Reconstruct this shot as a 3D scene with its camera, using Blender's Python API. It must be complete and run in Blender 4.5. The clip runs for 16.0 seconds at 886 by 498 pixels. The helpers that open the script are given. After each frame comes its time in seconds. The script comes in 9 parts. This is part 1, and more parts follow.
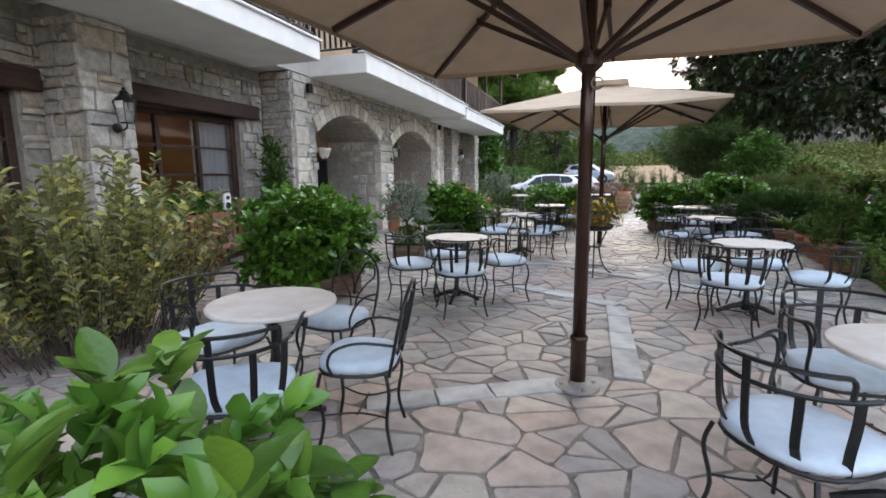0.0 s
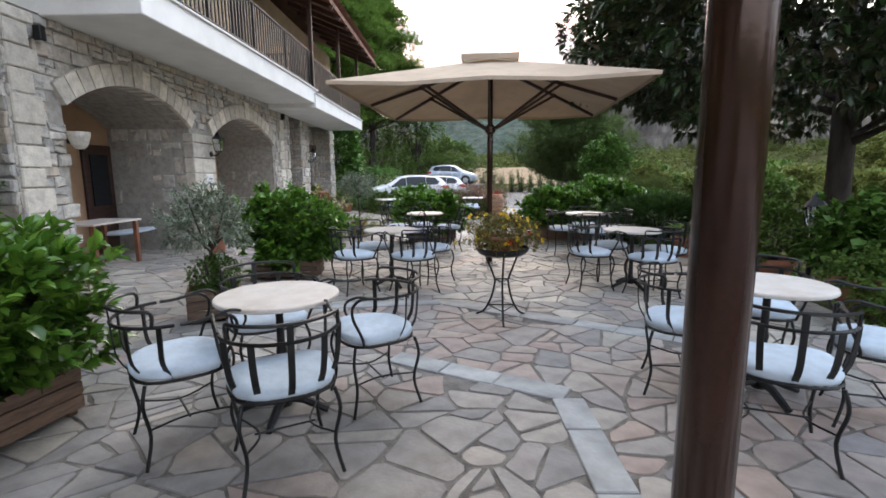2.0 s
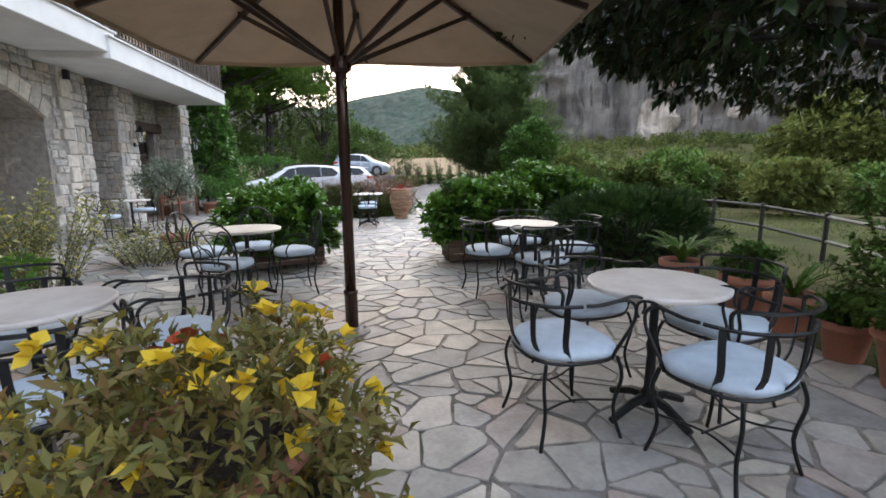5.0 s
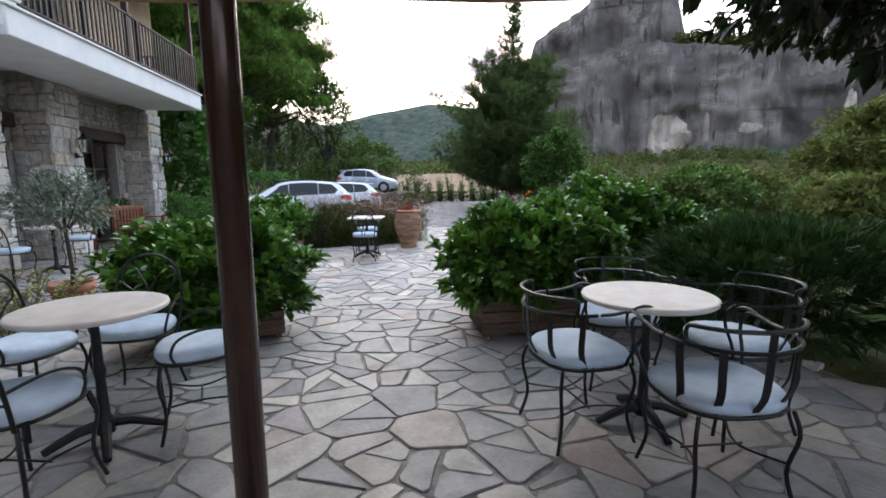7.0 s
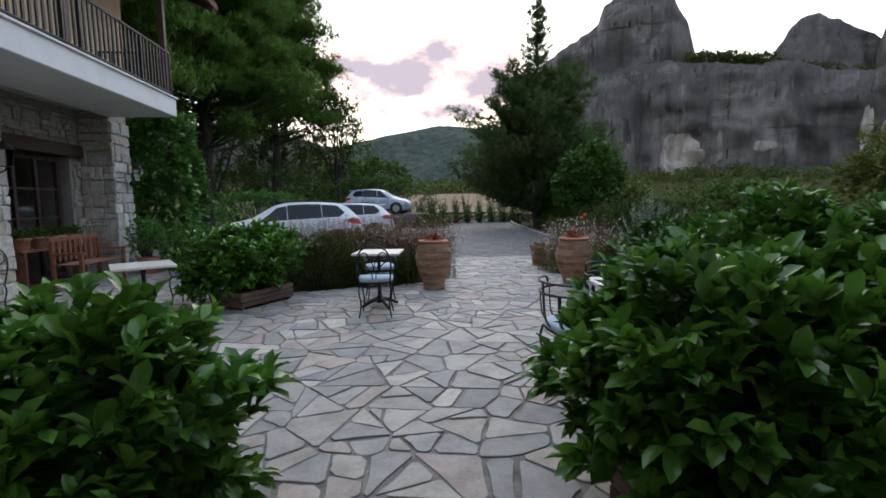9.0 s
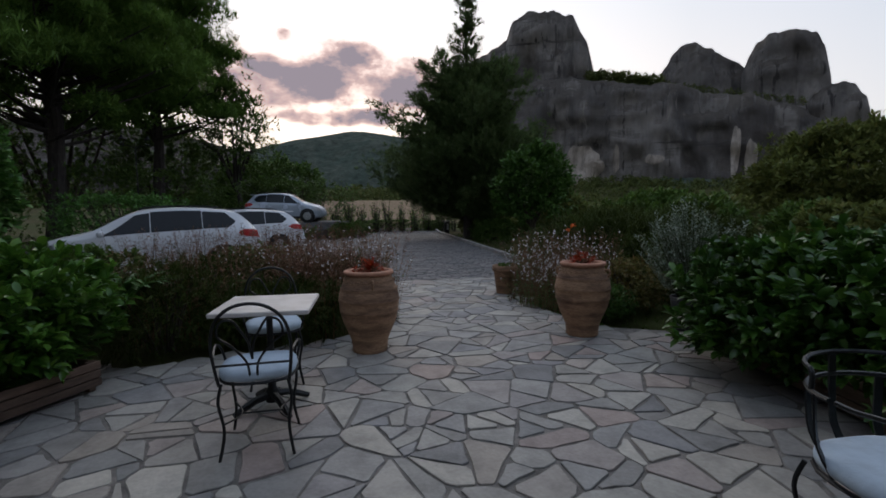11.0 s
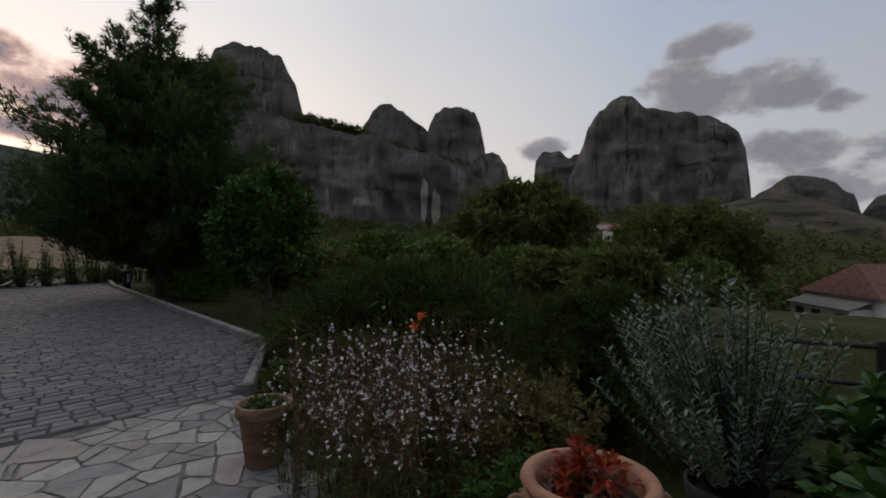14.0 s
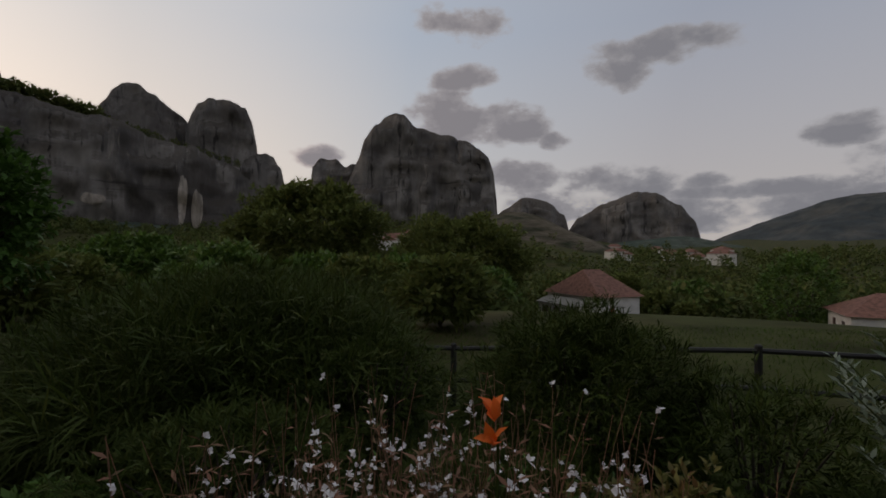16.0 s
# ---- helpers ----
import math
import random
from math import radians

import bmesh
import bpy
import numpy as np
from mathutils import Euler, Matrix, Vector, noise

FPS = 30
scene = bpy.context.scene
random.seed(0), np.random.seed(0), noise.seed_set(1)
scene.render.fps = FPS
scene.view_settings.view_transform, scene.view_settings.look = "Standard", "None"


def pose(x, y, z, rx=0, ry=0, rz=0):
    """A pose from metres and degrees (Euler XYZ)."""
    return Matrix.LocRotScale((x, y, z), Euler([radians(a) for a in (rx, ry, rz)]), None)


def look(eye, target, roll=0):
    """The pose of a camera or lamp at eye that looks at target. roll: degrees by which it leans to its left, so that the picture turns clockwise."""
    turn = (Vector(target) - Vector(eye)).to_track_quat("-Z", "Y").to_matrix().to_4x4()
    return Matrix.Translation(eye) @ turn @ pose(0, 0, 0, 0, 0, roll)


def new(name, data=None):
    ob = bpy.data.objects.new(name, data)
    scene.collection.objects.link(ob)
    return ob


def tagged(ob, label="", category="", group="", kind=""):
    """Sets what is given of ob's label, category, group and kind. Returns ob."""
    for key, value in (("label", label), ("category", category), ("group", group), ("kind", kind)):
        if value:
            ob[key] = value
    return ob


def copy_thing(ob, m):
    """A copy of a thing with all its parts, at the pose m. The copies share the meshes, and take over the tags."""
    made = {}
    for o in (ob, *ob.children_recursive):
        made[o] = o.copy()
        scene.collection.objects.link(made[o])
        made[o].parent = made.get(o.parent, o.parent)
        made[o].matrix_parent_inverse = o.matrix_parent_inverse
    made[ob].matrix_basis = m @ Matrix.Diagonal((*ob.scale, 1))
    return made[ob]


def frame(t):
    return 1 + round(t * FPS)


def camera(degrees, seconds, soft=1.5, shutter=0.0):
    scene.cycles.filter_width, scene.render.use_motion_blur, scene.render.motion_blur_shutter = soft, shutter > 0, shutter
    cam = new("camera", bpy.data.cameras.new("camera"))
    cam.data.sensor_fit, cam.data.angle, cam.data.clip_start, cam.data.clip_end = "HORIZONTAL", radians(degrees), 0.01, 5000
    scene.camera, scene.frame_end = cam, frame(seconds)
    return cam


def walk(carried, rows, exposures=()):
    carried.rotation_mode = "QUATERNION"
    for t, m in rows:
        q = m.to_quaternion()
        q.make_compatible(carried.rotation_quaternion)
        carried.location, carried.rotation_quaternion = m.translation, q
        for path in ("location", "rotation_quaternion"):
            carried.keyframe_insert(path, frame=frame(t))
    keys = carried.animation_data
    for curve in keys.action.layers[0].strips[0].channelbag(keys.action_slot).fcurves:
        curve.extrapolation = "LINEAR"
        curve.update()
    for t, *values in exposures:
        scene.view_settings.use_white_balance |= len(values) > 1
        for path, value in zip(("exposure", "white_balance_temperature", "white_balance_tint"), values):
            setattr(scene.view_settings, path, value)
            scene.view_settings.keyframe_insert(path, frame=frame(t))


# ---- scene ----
from mathutils import bvhtree
cam = camera(86.4, 16.0, soft=1.7)
PATH = [
    (0, (0.678, -0.227, 1.445), (0.596, 1.748, 1.139), -0.5),
    (0.5, (0.653, 0.393, 1.448), (0.724, 2.369, 1.149), -0.6),
    (1, (0.74, 1.021, 1.433), (0.96, 2.987, 1.14), -0.6),
    (1.5, (0.805, 1.657, 1.427), (1.152, 3.603, 1.124), -0.4),
    (2, (0.89, 2.314, 1.432), (1.376, 4.23, 1.127), -0.4),
    (2.5, (1.024, 2.963, 1.45), (1.634, 4.84, 1.127), -0.3),
    (3, (1.279, 3.594, 1.435), (1.972, 5.442, 1.11), -0.4),
    (3.5, (1.63, 4.136, 1.438), (2.38, 5.959, 1.101), -0.3),
    (4, (1.996, 4.681, 1.406), (2.768, 6.491, 1.052), -0.7),
    (4.2, (2.165, 4.897, 1.366), (2.945, 6.704, 1.014), -0.7),
    (6.3, (3.243, 7.197, 1.363), (4.029, 9.008, 1.044), -0.7),
    (6.5, (3.337, 7.479, 1.352), (4.117, 9.294, 1.042), -0.7),
    (7, (3.528, 8.123, 1.373), (4.284, 9.953, 1.095), -0.6),
    (7.5, (3.699, 8.724, 1.386), (4.418, 10.572, 1.125), -0.9),
    (8, (3.848, 9.327, 1.401), (4.558, 11.181, 1.162), -0.7),
    (8.2, (3.891, 9.584, 1.382), (4.596, 11.441, 1.152), -0.9),
    (10.3, (4.598, 12.519, 1.4), (5.466, 14.314, 1.241), -0.8),
    (10.5, (4.683, 12.822, 1.384), (5.596, 14.594, 1.217), -0.8),
    (11, (4.945, 13.503, 1.386), (5.987, 15.202, 1.217), -0.7),
    (11.5, (5.208, 14.115, 1.403), (6.404, 15.709, 1.237), -0.6),
    (12, (5.546, 14.752, 1.398), (6.908, 16.209, 1.252), -0.3),
    (12.5, (5.975, 15.345, 1.446), (7.49, 16.645, 1.329), -0.2),
    (13, (6.409, 15.877, 1.523), (8.047, 17.021, 1.442), -0.3),
    (13.5, (6.83, 16.361, 1.58), (8.568, 17.349, 1.54), -0.3),
    (14, (7.152, 16.827, 1.625), (8.973, 17.653, 1.61), -0.3),
    (14.5, (7.611, 17.298, 1.599), (9.516, 17.907, 1.604), -0.3),
    (15, (8.026, 17.75, 1.564), (9.994, 18.108, 1.59), -0.2),
    (15.5, (8.399, 18.107, 1.593), (10.395, 18.231, 1.626), -0.0),
    (16, (8.714, 18.56, 1.587), (10.712, 18.475, 1.604), 0.2),
]
walk(cam, [(t, look(eye, target, roll)) for t, eye, target, roll in PATH],
     exposures=[(0, 1.3, 6750, 10), (3.5, 1.25, 6850, 10), (4.0, 1.32, 6850, 10), (6.5, 1.0, 6350, 10), (8.0, 0.75, 6250, 8), (8.6, 0.45, 6250, 8), (10.0, -0.75, 6300, 10), (10.5, -0.9, 6300, 10), (12.0, -1.15, 6400, 10), (13.0, -1.25, 6550, 11), (14.0, -1.33, 6850, 12), (14.5, -1.35, 6950, 12), (16.0, -1.4, 7300, 13)])

# ---- sky and light: dusk, the sun just down behind the hills ahead ----
SUN_AZ = radians(20.0)
world = bpy.data.worlds.new("dusk_sky")
world.use_nodes = True
scene.world = world
wn, wl = world.node_tree.nodes, world.node_tree.links
wn.clear()


def wnode(kind, **kw):
    n = wn.new(kind)
    for k, v in kw.items():
        n.inputs[k].default_value = v
    return n


sky = wn.new("ShaderNodeTexSky")
sky.sky_type = "NISHITA"
sky.sun_disc = False
sky.sun_elevation, sky.sun_rotation = radians(4.0), SUN_AZ
sky.altitude, sky.air_density, sky.dust_density, sky.ozone_density = 300, 1.0, 1.6, 1.4
coord = wn.new("ShaderNodeTexCoord")
# puffy evening clouds: a bank over the set sun and heaps above the valley
stretch = wn.new("ShaderNodeMapping")
stretch.inputs["Scale"].default_value = (1.0, 1.0, 1.7)
stretch.inputs["Location"].default_value = (0.35, 0.2, 0.1)
wl.new(coord.outputs["Generated"], stretch.inputs[0])
cn = wnode("ShaderNodeTexNoise", Scale=9.5, Detail=8.0, Roughness=0.55, Distortion=0.0)
wl.new(stretch.outputs[0], cn.inputs["Vector"])
fine = wnode("ShaderNodeTexNoise", Scale=26.0, Detail=5.0, Roughness=0.6)
wl.new(stretch.outputs[0], fine.inputs["Vector"])


def wmath(op, a, b=0.0):
    m = wn.new("ShaderNodeMath"); m.operation = op
    for i, v in enumerate((a, b)):
        if isinstance(v, (int, float)):
            m.inputs[i].default_value = v
        else:
            wl.new(v, m.inputs[i])
    return m.outputs[0]


dirs = wn.new("ShaderNodeSeparateXYZ")
wl.new(coord.outputs["Generated"], dirs.inputs[0])
azim = wmath("MULTIPLY", wmath("ARCTAN2", dirs.outputs["X"], dirs.outputs["Y"]), 57.2958)
elev = wmath("MULTIPLY", wmath("ARCSINE", dirs.outputs["Z"]), 57.2958)
shape_ = None
# azimuth, elevation, half width, half height of each cloud, in degrees
for az, el, a, b in ((18.5, 14.8, 14.5, 4.0), (28.0, 13.4, 7.0, 3.0), (9.0, 13.4, 8.0, 2.8), (13.8, 18.9, 1.6, 1.1), (22.0, 10.8, 10.0, 1.3),
                     (100.6, 15.2, 5.0, 2.4), (93.0, 16.2, 5.0, 2.8), (94.3, 20.4, 4.2, 1.4), (77.4, 11.2, 3.2, 1.2), (101.5, 9.0, 4.6, 2.4), (105.8, 13.0, 1.9, 1.1),
                     (113.0, 8.1, 6.6, 2.0), (112.8, 19.7, 3.4, 1.7), (118.5, 21.8, 7.5, 1.6), (95.0, 26.0, 6.0, 2.0), (122.0, 7.7, 3.0, 0.9), (106.5, 5.6, 7.5, 1.8),
                     (133.0, 11.6, 3.6, 1.4), (127.0, 6.6, 9.0, 1.1), (134.0, 4.6, 12.0, 1.9), (120.5, 4.2, 6.5, 1.7), (141.0, 8.0, 8.0, 2.2), (150.0, 18.0, 9.0, 3.0), (-20.0, 14.0, 12.0, 3.5)):
    a, b = (a * 1.2, b * 1.25) if az > 60 else (a, b)
    u = wmath("MULTIPLY", wmath("SUBTRACT", azim, az), 1.0 / a)
    v = wmath("MULTIPLY", wmath("SUBTRACT", elev, el), 1.0 / b)
    d2 = wmath("ADD", wmath("MULTIPLY", u, u), wmath("MULTIPLY", v, v))
    hump = wmath("SUBTRACT", 1.0, d2)
    shape_ = hump if shape_ is None else wmath("MAXIMUM", shape_, hump)
shape_ = wmath("MAXIMUM", shape_, -1.6)
dens = wmath("ADD", wmath("MULTIPLY", shape_, 0.22), wmath("ADD", wmath("MULTIPLY", cn.outputs["Fac"], 0.68), wmath("MULTIPLY", fine.outputs["Fac"], 0.16)))
cr = wn.new("ShaderNodeValToRGB")
cr.color_ramp.elements[0].position, cr.color_ramp.elements[1].position = 0.455, 0.56
wl.new(dens, cr.inputs[0])
core = wn.new("ShaderNodeMapRange")
core.inputs["From Min"].default_value, core.inputs["From Max"].default_value = 0.47, 0.63
wl.new(dens, core.inputs["Value"])
# pale light towards the place of the set sun, bluer away from it and higher up
dotn = wn.new("ShaderNodeVectorMath"); dotn.operation = "DOT_PRODUCT"
dotn.inputs[1].default_value = (math.sin(SUN_AZ) * 0.98, math.cos(SUN_AZ) * 0.98, 0.17)
wl.new(coord.outputs["Generated"], dotn.inputs[0])
glow = wn.new("ShaderNodeMapRange")
glow.inputs["From Min"].default_value, glow.inputs["From Max"].default_value = -0.1, 1.0
wl.new(dotn.outputs["Value"], glow.inputs["Value"])
clear = wn.new("ShaderNodeValToRGB")
clear.color_ramp.elements[0].color, clear.color_ramp.elements[1].color = (0.315, 0.36, 0.45, 1), (0.94, 0.89, 0.86, 1)
e = clear.color_ramp.elements.new(0.45); e.color = (0.39, 0.46, 0.565, 1)
e = clear.color_ramp.elements.new(0.8); e.color = (0.63, 0.64, 0.67, 1)
wl.new(glow.outputs[0], clear.inputs[0])
gain = wn.new("ShaderNodeMix"); gain.data_type = "RGBA"; gain.blend_type = "MULTIPLY"; gain.inputs[0].default_value = 1.0
gain.inputs[7].default_value = (23, 23, 23, 1)
wl.new(clear.outputs[0], gain.inputs[6])
# paler and warmer low over the horizon
sep = wn.new("ShaderNodeSeparateXYZ")
wl.new(coord.outputs["Generated"], sep.inputs[0])
low = wn.new("ShaderNodeValToRGB")
low.color_ramp.elements[0].position, low.color_ramp.elements[0].color = 0.03, (1.40, 1.22, 1.03, 1)
low.color_ramp.elements[1].position, low.color_ramp.elements[1].color = 0.42, (0.95, 0.98, 1.02, 1)
wl.new(sep.outputs["Z"], low.inputs[0])
warm = wn.new("ShaderNodeMix"); warm.data_type = "RGBA"; warm.blend_type = "MULTIPLY"; warm.inputs[0].default_value = 1.0
wl.new(gain.outputs[2], warm.inputs[6]); wl.new(low.outputs[0], warm.inputs[7])
veil = wn.new("ShaderNodeMix"); veil.data_type = "RGBA"
veil.inputs[0].default_value = 0.85
wl.new(sky.outputs[0], veil.inputs[6]); wl.new(warm.outputs[2], veil.inputs[7])
rim = wn.new("ShaderNodeValToRGB")
rim.color_ramp.elements[0].color, rim.color_ramp.elements[1].color = (0.27, 0.285, 0.325, 1), (0.80, 0.52, 0.43, 1)
e = rim.color_ramp.elements.new(0.55); e.color = (0.34, 0.345, 0.385, 1)
wl.new(glow.outputs[0], rim.inputs[0])
ccol = wn.new("ShaderNodeValToRGB")
ccol.color_ramp.elements[0].color, ccol.color_ramp.elements[1].color = (0.165, 0.178, 0.215, 1), (0.225, 0.19, 0.215, 1)
e = ccol.color_ramp.elements.new(0.8); e.color = (0.215, 0.21, 0.24, 1)
wl.new(glow.outputs[0], ccol.inputs[0])
cgain = wn.new("ShaderNodeMix"); cgain.data_type = "RGBA"; cgain.blend_type = "MULTIPLY"; cgain.inputs[0].default_value = 1.0
cgain.inputs[7].default_value = (23, 23, 23, 1)
edge = wn.new("ShaderNodeMix"); edge.data_type = "RGBA"
wl.new(core.outputs[0], edge.inputs[0]); wl.new(rim.outputs[0], edge.inputs[6]); wl.new(ccol.outputs[0], edge.inputs[7])
wl.new(edge.outputs[2], cgain.inputs[6])
mixc = wn.new("ShaderNodeMix"); mixc.data_type = "RGBA"
wl.new(cr.outputs[0], mixc.inputs[0]); wl.new(veil.outputs[2], mixc.inputs[6]); wl.new(cgain.outputs[2], mixc.inputs[7])
bg = wnode("ShaderNodeBackground", Strength=0.13)
wl.new(mixc.outputs[2], bg.inputs["Color"])
wo = wn.new("ShaderNodeOutputWorld")
wl.new(bg.outputs[0], wo.inputs["Surface"])

sun = new("sun", bpy.data.lights.new("sun", "SUN"))
sun.data.energy, sun.data.angle, sun.data.color = 0.5, radians(30), (1.0, 0.86, 0.76)
sun.matrix_world = look((0, 0, 30), (-math.sin(SUN_AZ) * 30, -math.cos(SUN_AZ) * 30, 8))

# ---- materials ----
def material(name, base, rough=0.7, metal=0.0, vary=0.25, scale=8.0, bump=0.15, bscale=60.0, second=None, spread="none",
             ramp=None, spec=0.5, stretch=(1, 1, 1), transmit=0.0, detail=6.0, bdist=0.01):
    """Procedural surface: base colour broken up at two scales, fine relief; spread picks a colour per object or per island."""
    m = bpy.data.materials.new(name)
    m.use_nodes = True
    nt = m.node_tree
    nd, lk = nt.nodes, nt.links
    b = nd["Principled BSDF"]
    tc = nd.new("ShaderNodeTexCoord")
    mp = nd.new("ShaderNodeMapping")
    mp.inputs["Scale"].default_value = stretch
    lk.new(tc.outputs["Object"], mp.inputs[0])
    n1 = nd.new("ShaderNodeTexNoise")
    n1.inputs["Scale"].default_value, n1.inputs["Detail"].default_value, n1.inputs["Roughness"].default_value = scale, detail, 0.6
    n2 = nd.new("ShaderNodeTexNoise")
    n2.inputs["Scale"].default_value, n2.inputs["Detail"].default_value = bscale, 4.0
    lk.new(mp.outputs[0], n1.inputs["Vector"]); lk.new(mp.outputs[0], n2.inputs["Vector"])
    c = nd.new("ShaderNodeMix"); c.data_type = "RGBA"
    sec = second or tuple(x * (1 - vary * 1.6) for x in base)
    c.inputs[7].default_value = (*sec, 1)
    if spread != "none" or ramp:
        r = nd.new("ShaderNodeValToRGB")
        cols = ramp or [tuple(x * (1 - vary) for x in base), base, tuple(min(1, x * (1 + vary)) for x in base)]
        while len(r.color_ramp.elements) < len(cols):
            r.color_ramp.elements.new(0.5)
        for i, col in enumerate(cols):
            r.color_ramp.elements[i].position = i / (len(cols) - 1)
            r.color_ramp.elements[i].color = (*col, 1)
        if spread == "object":
            lk.new(nd.new("ShaderNodeObjectInfo").outputs["Random"], r.inputs[0])
        elif spread == "island":
            lk.new(nd.new("ShaderNodeNewGeometry").outputs["Random Per Island"], r.inputs[0])
        else:
            n3 = nd.new("ShaderNodeTexNoise"); n3.inputs["Scale"].default_value = scale * 0.23
            lk.new(mp.outputs[0], n3.inputs["Vector"]); lk.new(n3.outputs["Fac"], r.inputs[0])
        lk.new(r.outputs[0], c.inputs[6])
        if not second:
            d = nd.new("ShaderNodeMix"); d.data_type = "RGBA"; d.blend_type = "MULTIPLY"; d.inputs[0].default_value = 1.0
            k = 1 - vary * 1.3
            d.inputs[7].default_value = (k, k, k, 1)
            lk.new(r.outputs[0], d.inputs[6]); lk.new(d.outputs[2], c.inputs[7])
    else:
        c.inputs[6].default_value = (*base, 1)
    f = nd.new("ShaderNodeMapRange")
    f.inputs["From Min"].default_value, f.inputs["From Max"].default_value = 0.42, 0.66
    lk.new(n1.outputs["Fac"], f.inputs["Value"]); lk.new(f.outputs[0], c.inputs[0])
    g = nd.new("ShaderNodeMix"); g.data_type = "RGBA"; g.blend_type = "MULTIPLY"; g.inputs[0].default_value = min(1.0, vary * 1.5)
    lk.new(c.outputs[2], g.inputs[6]); lk.new(n2.outputs["Fac"], g.inputs[7])
    gain = nd.new("ShaderNodeMix"); gain.data_type = "RGBA"; gain.blend_type = "MULTIPLY"; gain.inputs[0].default_value = 1.0
    up = 1 + min(1.0, vary * 1.5) * 0.75
    gain.inputs[7].default_value = (up, up, up, 1)
    lk.new(g.outputs[2], gain.inputs[6])
    lk.new(gain.outputs[2], b.inputs["Base Color"])
    rr = nd.new("ShaderNodeMapRange")
    rr.inputs["To Min"].default_value, rr.inputs["To Max"].default_value = max(0.02, rough - 0.12), min(1, rough + 0.12)
    lk.new(n1.outputs["Fac"], rr.inputs["Value"]); lk.new(rr.outputs[0], b.inputs["Roughness"])
    b.inputs["Metallic"].default_value = metal
    b.inputs["Specular IOR Level"].default_value = spec
    if bump:
        bp = nd.new("ShaderNodeBump")
        bp.inputs["Strength"].default_value, bp.inputs["Distance"].default_value = bump, bdist
        lk.new(n2.outputs["Fac"], bp.inputs["Height"]); lk.new(bp.outputs[0], b.inputs["Normal"])
    if transmit:
        tr = nd.new("ShaderNodeBsdfTranslucent")
        lk.new(gain.outputs[2], tr.inputs["Color"])
        ms = nd.new("ShaderNodeMixShader"); ms.inputs[0].default_value = transmit
        lk.new(b.outputs[0], ms.inputs[1]); lk.new(tr.outputs[0], ms.inputs[2])
        lk.new(ms.outputs[0], nd["Material Output"].inputs["Surface"])
    return m


def leafmat(name, cols, rough=0.4, transmit=0.25, spec=0.2):
    return material(name, cols[0], rough, vary=0.25, scale=1.6, bump=0.0, bscale=25, spread="island", ramp=cols, transmit=transmit, spec=spec)


IRON = material("black_iron", (0.012, 0.013, 0.014), 0.42, 0.3, 0.3, 30, 0.2, 200)
BROWN_METAL = material("brown_lacquered_metal", (0.05, 0.023, 0.015), 0.2, 0.3, 0.2, 6, 0.03, 90)
CUSHION = material("pale_blue_cotton", (0.50, 0.585, 0.67), 0.9, vary=0.10, scale=7, bump=0.5, bscale=18)
MARBLE = material("worn_marble", (0.66, 0.615, 0.575), 0.42, vary=0.07, scale=4, bump=0.0, bscale=40, second=(0.54, 0.485, 0.435))
CANVAS = material("beige_canvas", (0.52, 0.41, 0.305), 0.9, vary=0.08, scale=3, bump=0.15, bscale=260, transmit=0.25)
TERRACOTTA = material("terracotta", (0.42, 0.17, 0.10), 0.8, vary=0.25, scale=9, bump=0.3, bscale=70, second=(0.33, 0.16, 0.11))
URN_CLAY = material("weathered_clay", (0.40, 0.235, 0.135), 0.85, vary=0.5, scale=4, bump=0.6, bscale=55, second=(0.12, 0.065, 0.04), stretch=(0.5, 0.5, 2.2))
URN_RIM = material("clean_clay_rim", (0.48, 0.23, 0.14), 0.8, vary=0.2, scale=9, bump=0.3, bscale=60)
DARK_POT = material("grey_plastic_pot", (0.05, 0.05, 0.052), 0.6, vary=0.2)
SOIL = material("dark_soil", (0.05, 0.035, 0.025), 0.95, vary=0.4, scale=30, bump=0.9, bscale=80)
PLANTER_WOOD = material("weathered_planter_wood", (0.16, 0.10, 0.068), 0.75, vary=0.35, scale=6, bump=0.4, bscale=50, stretch=(1, 1, 7), spread="object")
DARK_WOOD = material("dark_stained_wood", (0.055, 0.026, 0.018), 0.5, vary=0.3, scale=5, bump=0.25, bscale=40, stretch=(1, 1, 6))
BENCH_WOOD = material("red_brown_bench_wood", (0.22, 0.085, 0.045), 0.5, vary=0.3, scale=5, bump=0.2, bscale=40, stretch=(5, 1, 1))
STONE_COOL = material("grey_slate_paving", (0.2, 0.2, 0.2), 0.6, vary=0.22, scale=5, bump=0.35, bscale=38, spread="object",
                      ramp=[(0.262, 0.25, 0.242), (0.355, 0.318, 0.287), (0.205, 0.20, 0.203), (0.315, 0.295, 0.275), (0.39, 0.345, 0.30), (0.232, 0.226, 0.226), (0.30, 0.265, 0.24)])
STONE_WARM = material("pinkish_sandstone_paving", (0.3, 0.22, 0.18), 0.62, vary=0.22, scale=5, bump=0.35, bscale=38, spread="object",
                      ramp=[(0.384, 0.29, 0.244), (0.32, 0.294, 0.274), (0.349, 0.265, 0.235), (0.421, 0.355, 0.305), (0.263, 0.25, 0.251), (0.396, 0.319, 0.274)])
STONE_FAR = material("mixed_paving", (0.3, 0.28, 0.26), 0.6, vary=0.22, scale=5, bump=0.35, bscale=38, spread="island",
                     ramp=[(0.271, 0.262, 0.25), (0.44, 0.40, 0.34), (0.19, 0.187, 0.188), (0.37, 0.345, 0.30), (0.24, 0.235, 0.238), (0.50, 0.46, 0.395), (0.225, 0.222, 0.215), (0.36, 0.31, 0.26), (0.30, 0.288, 0.275)])
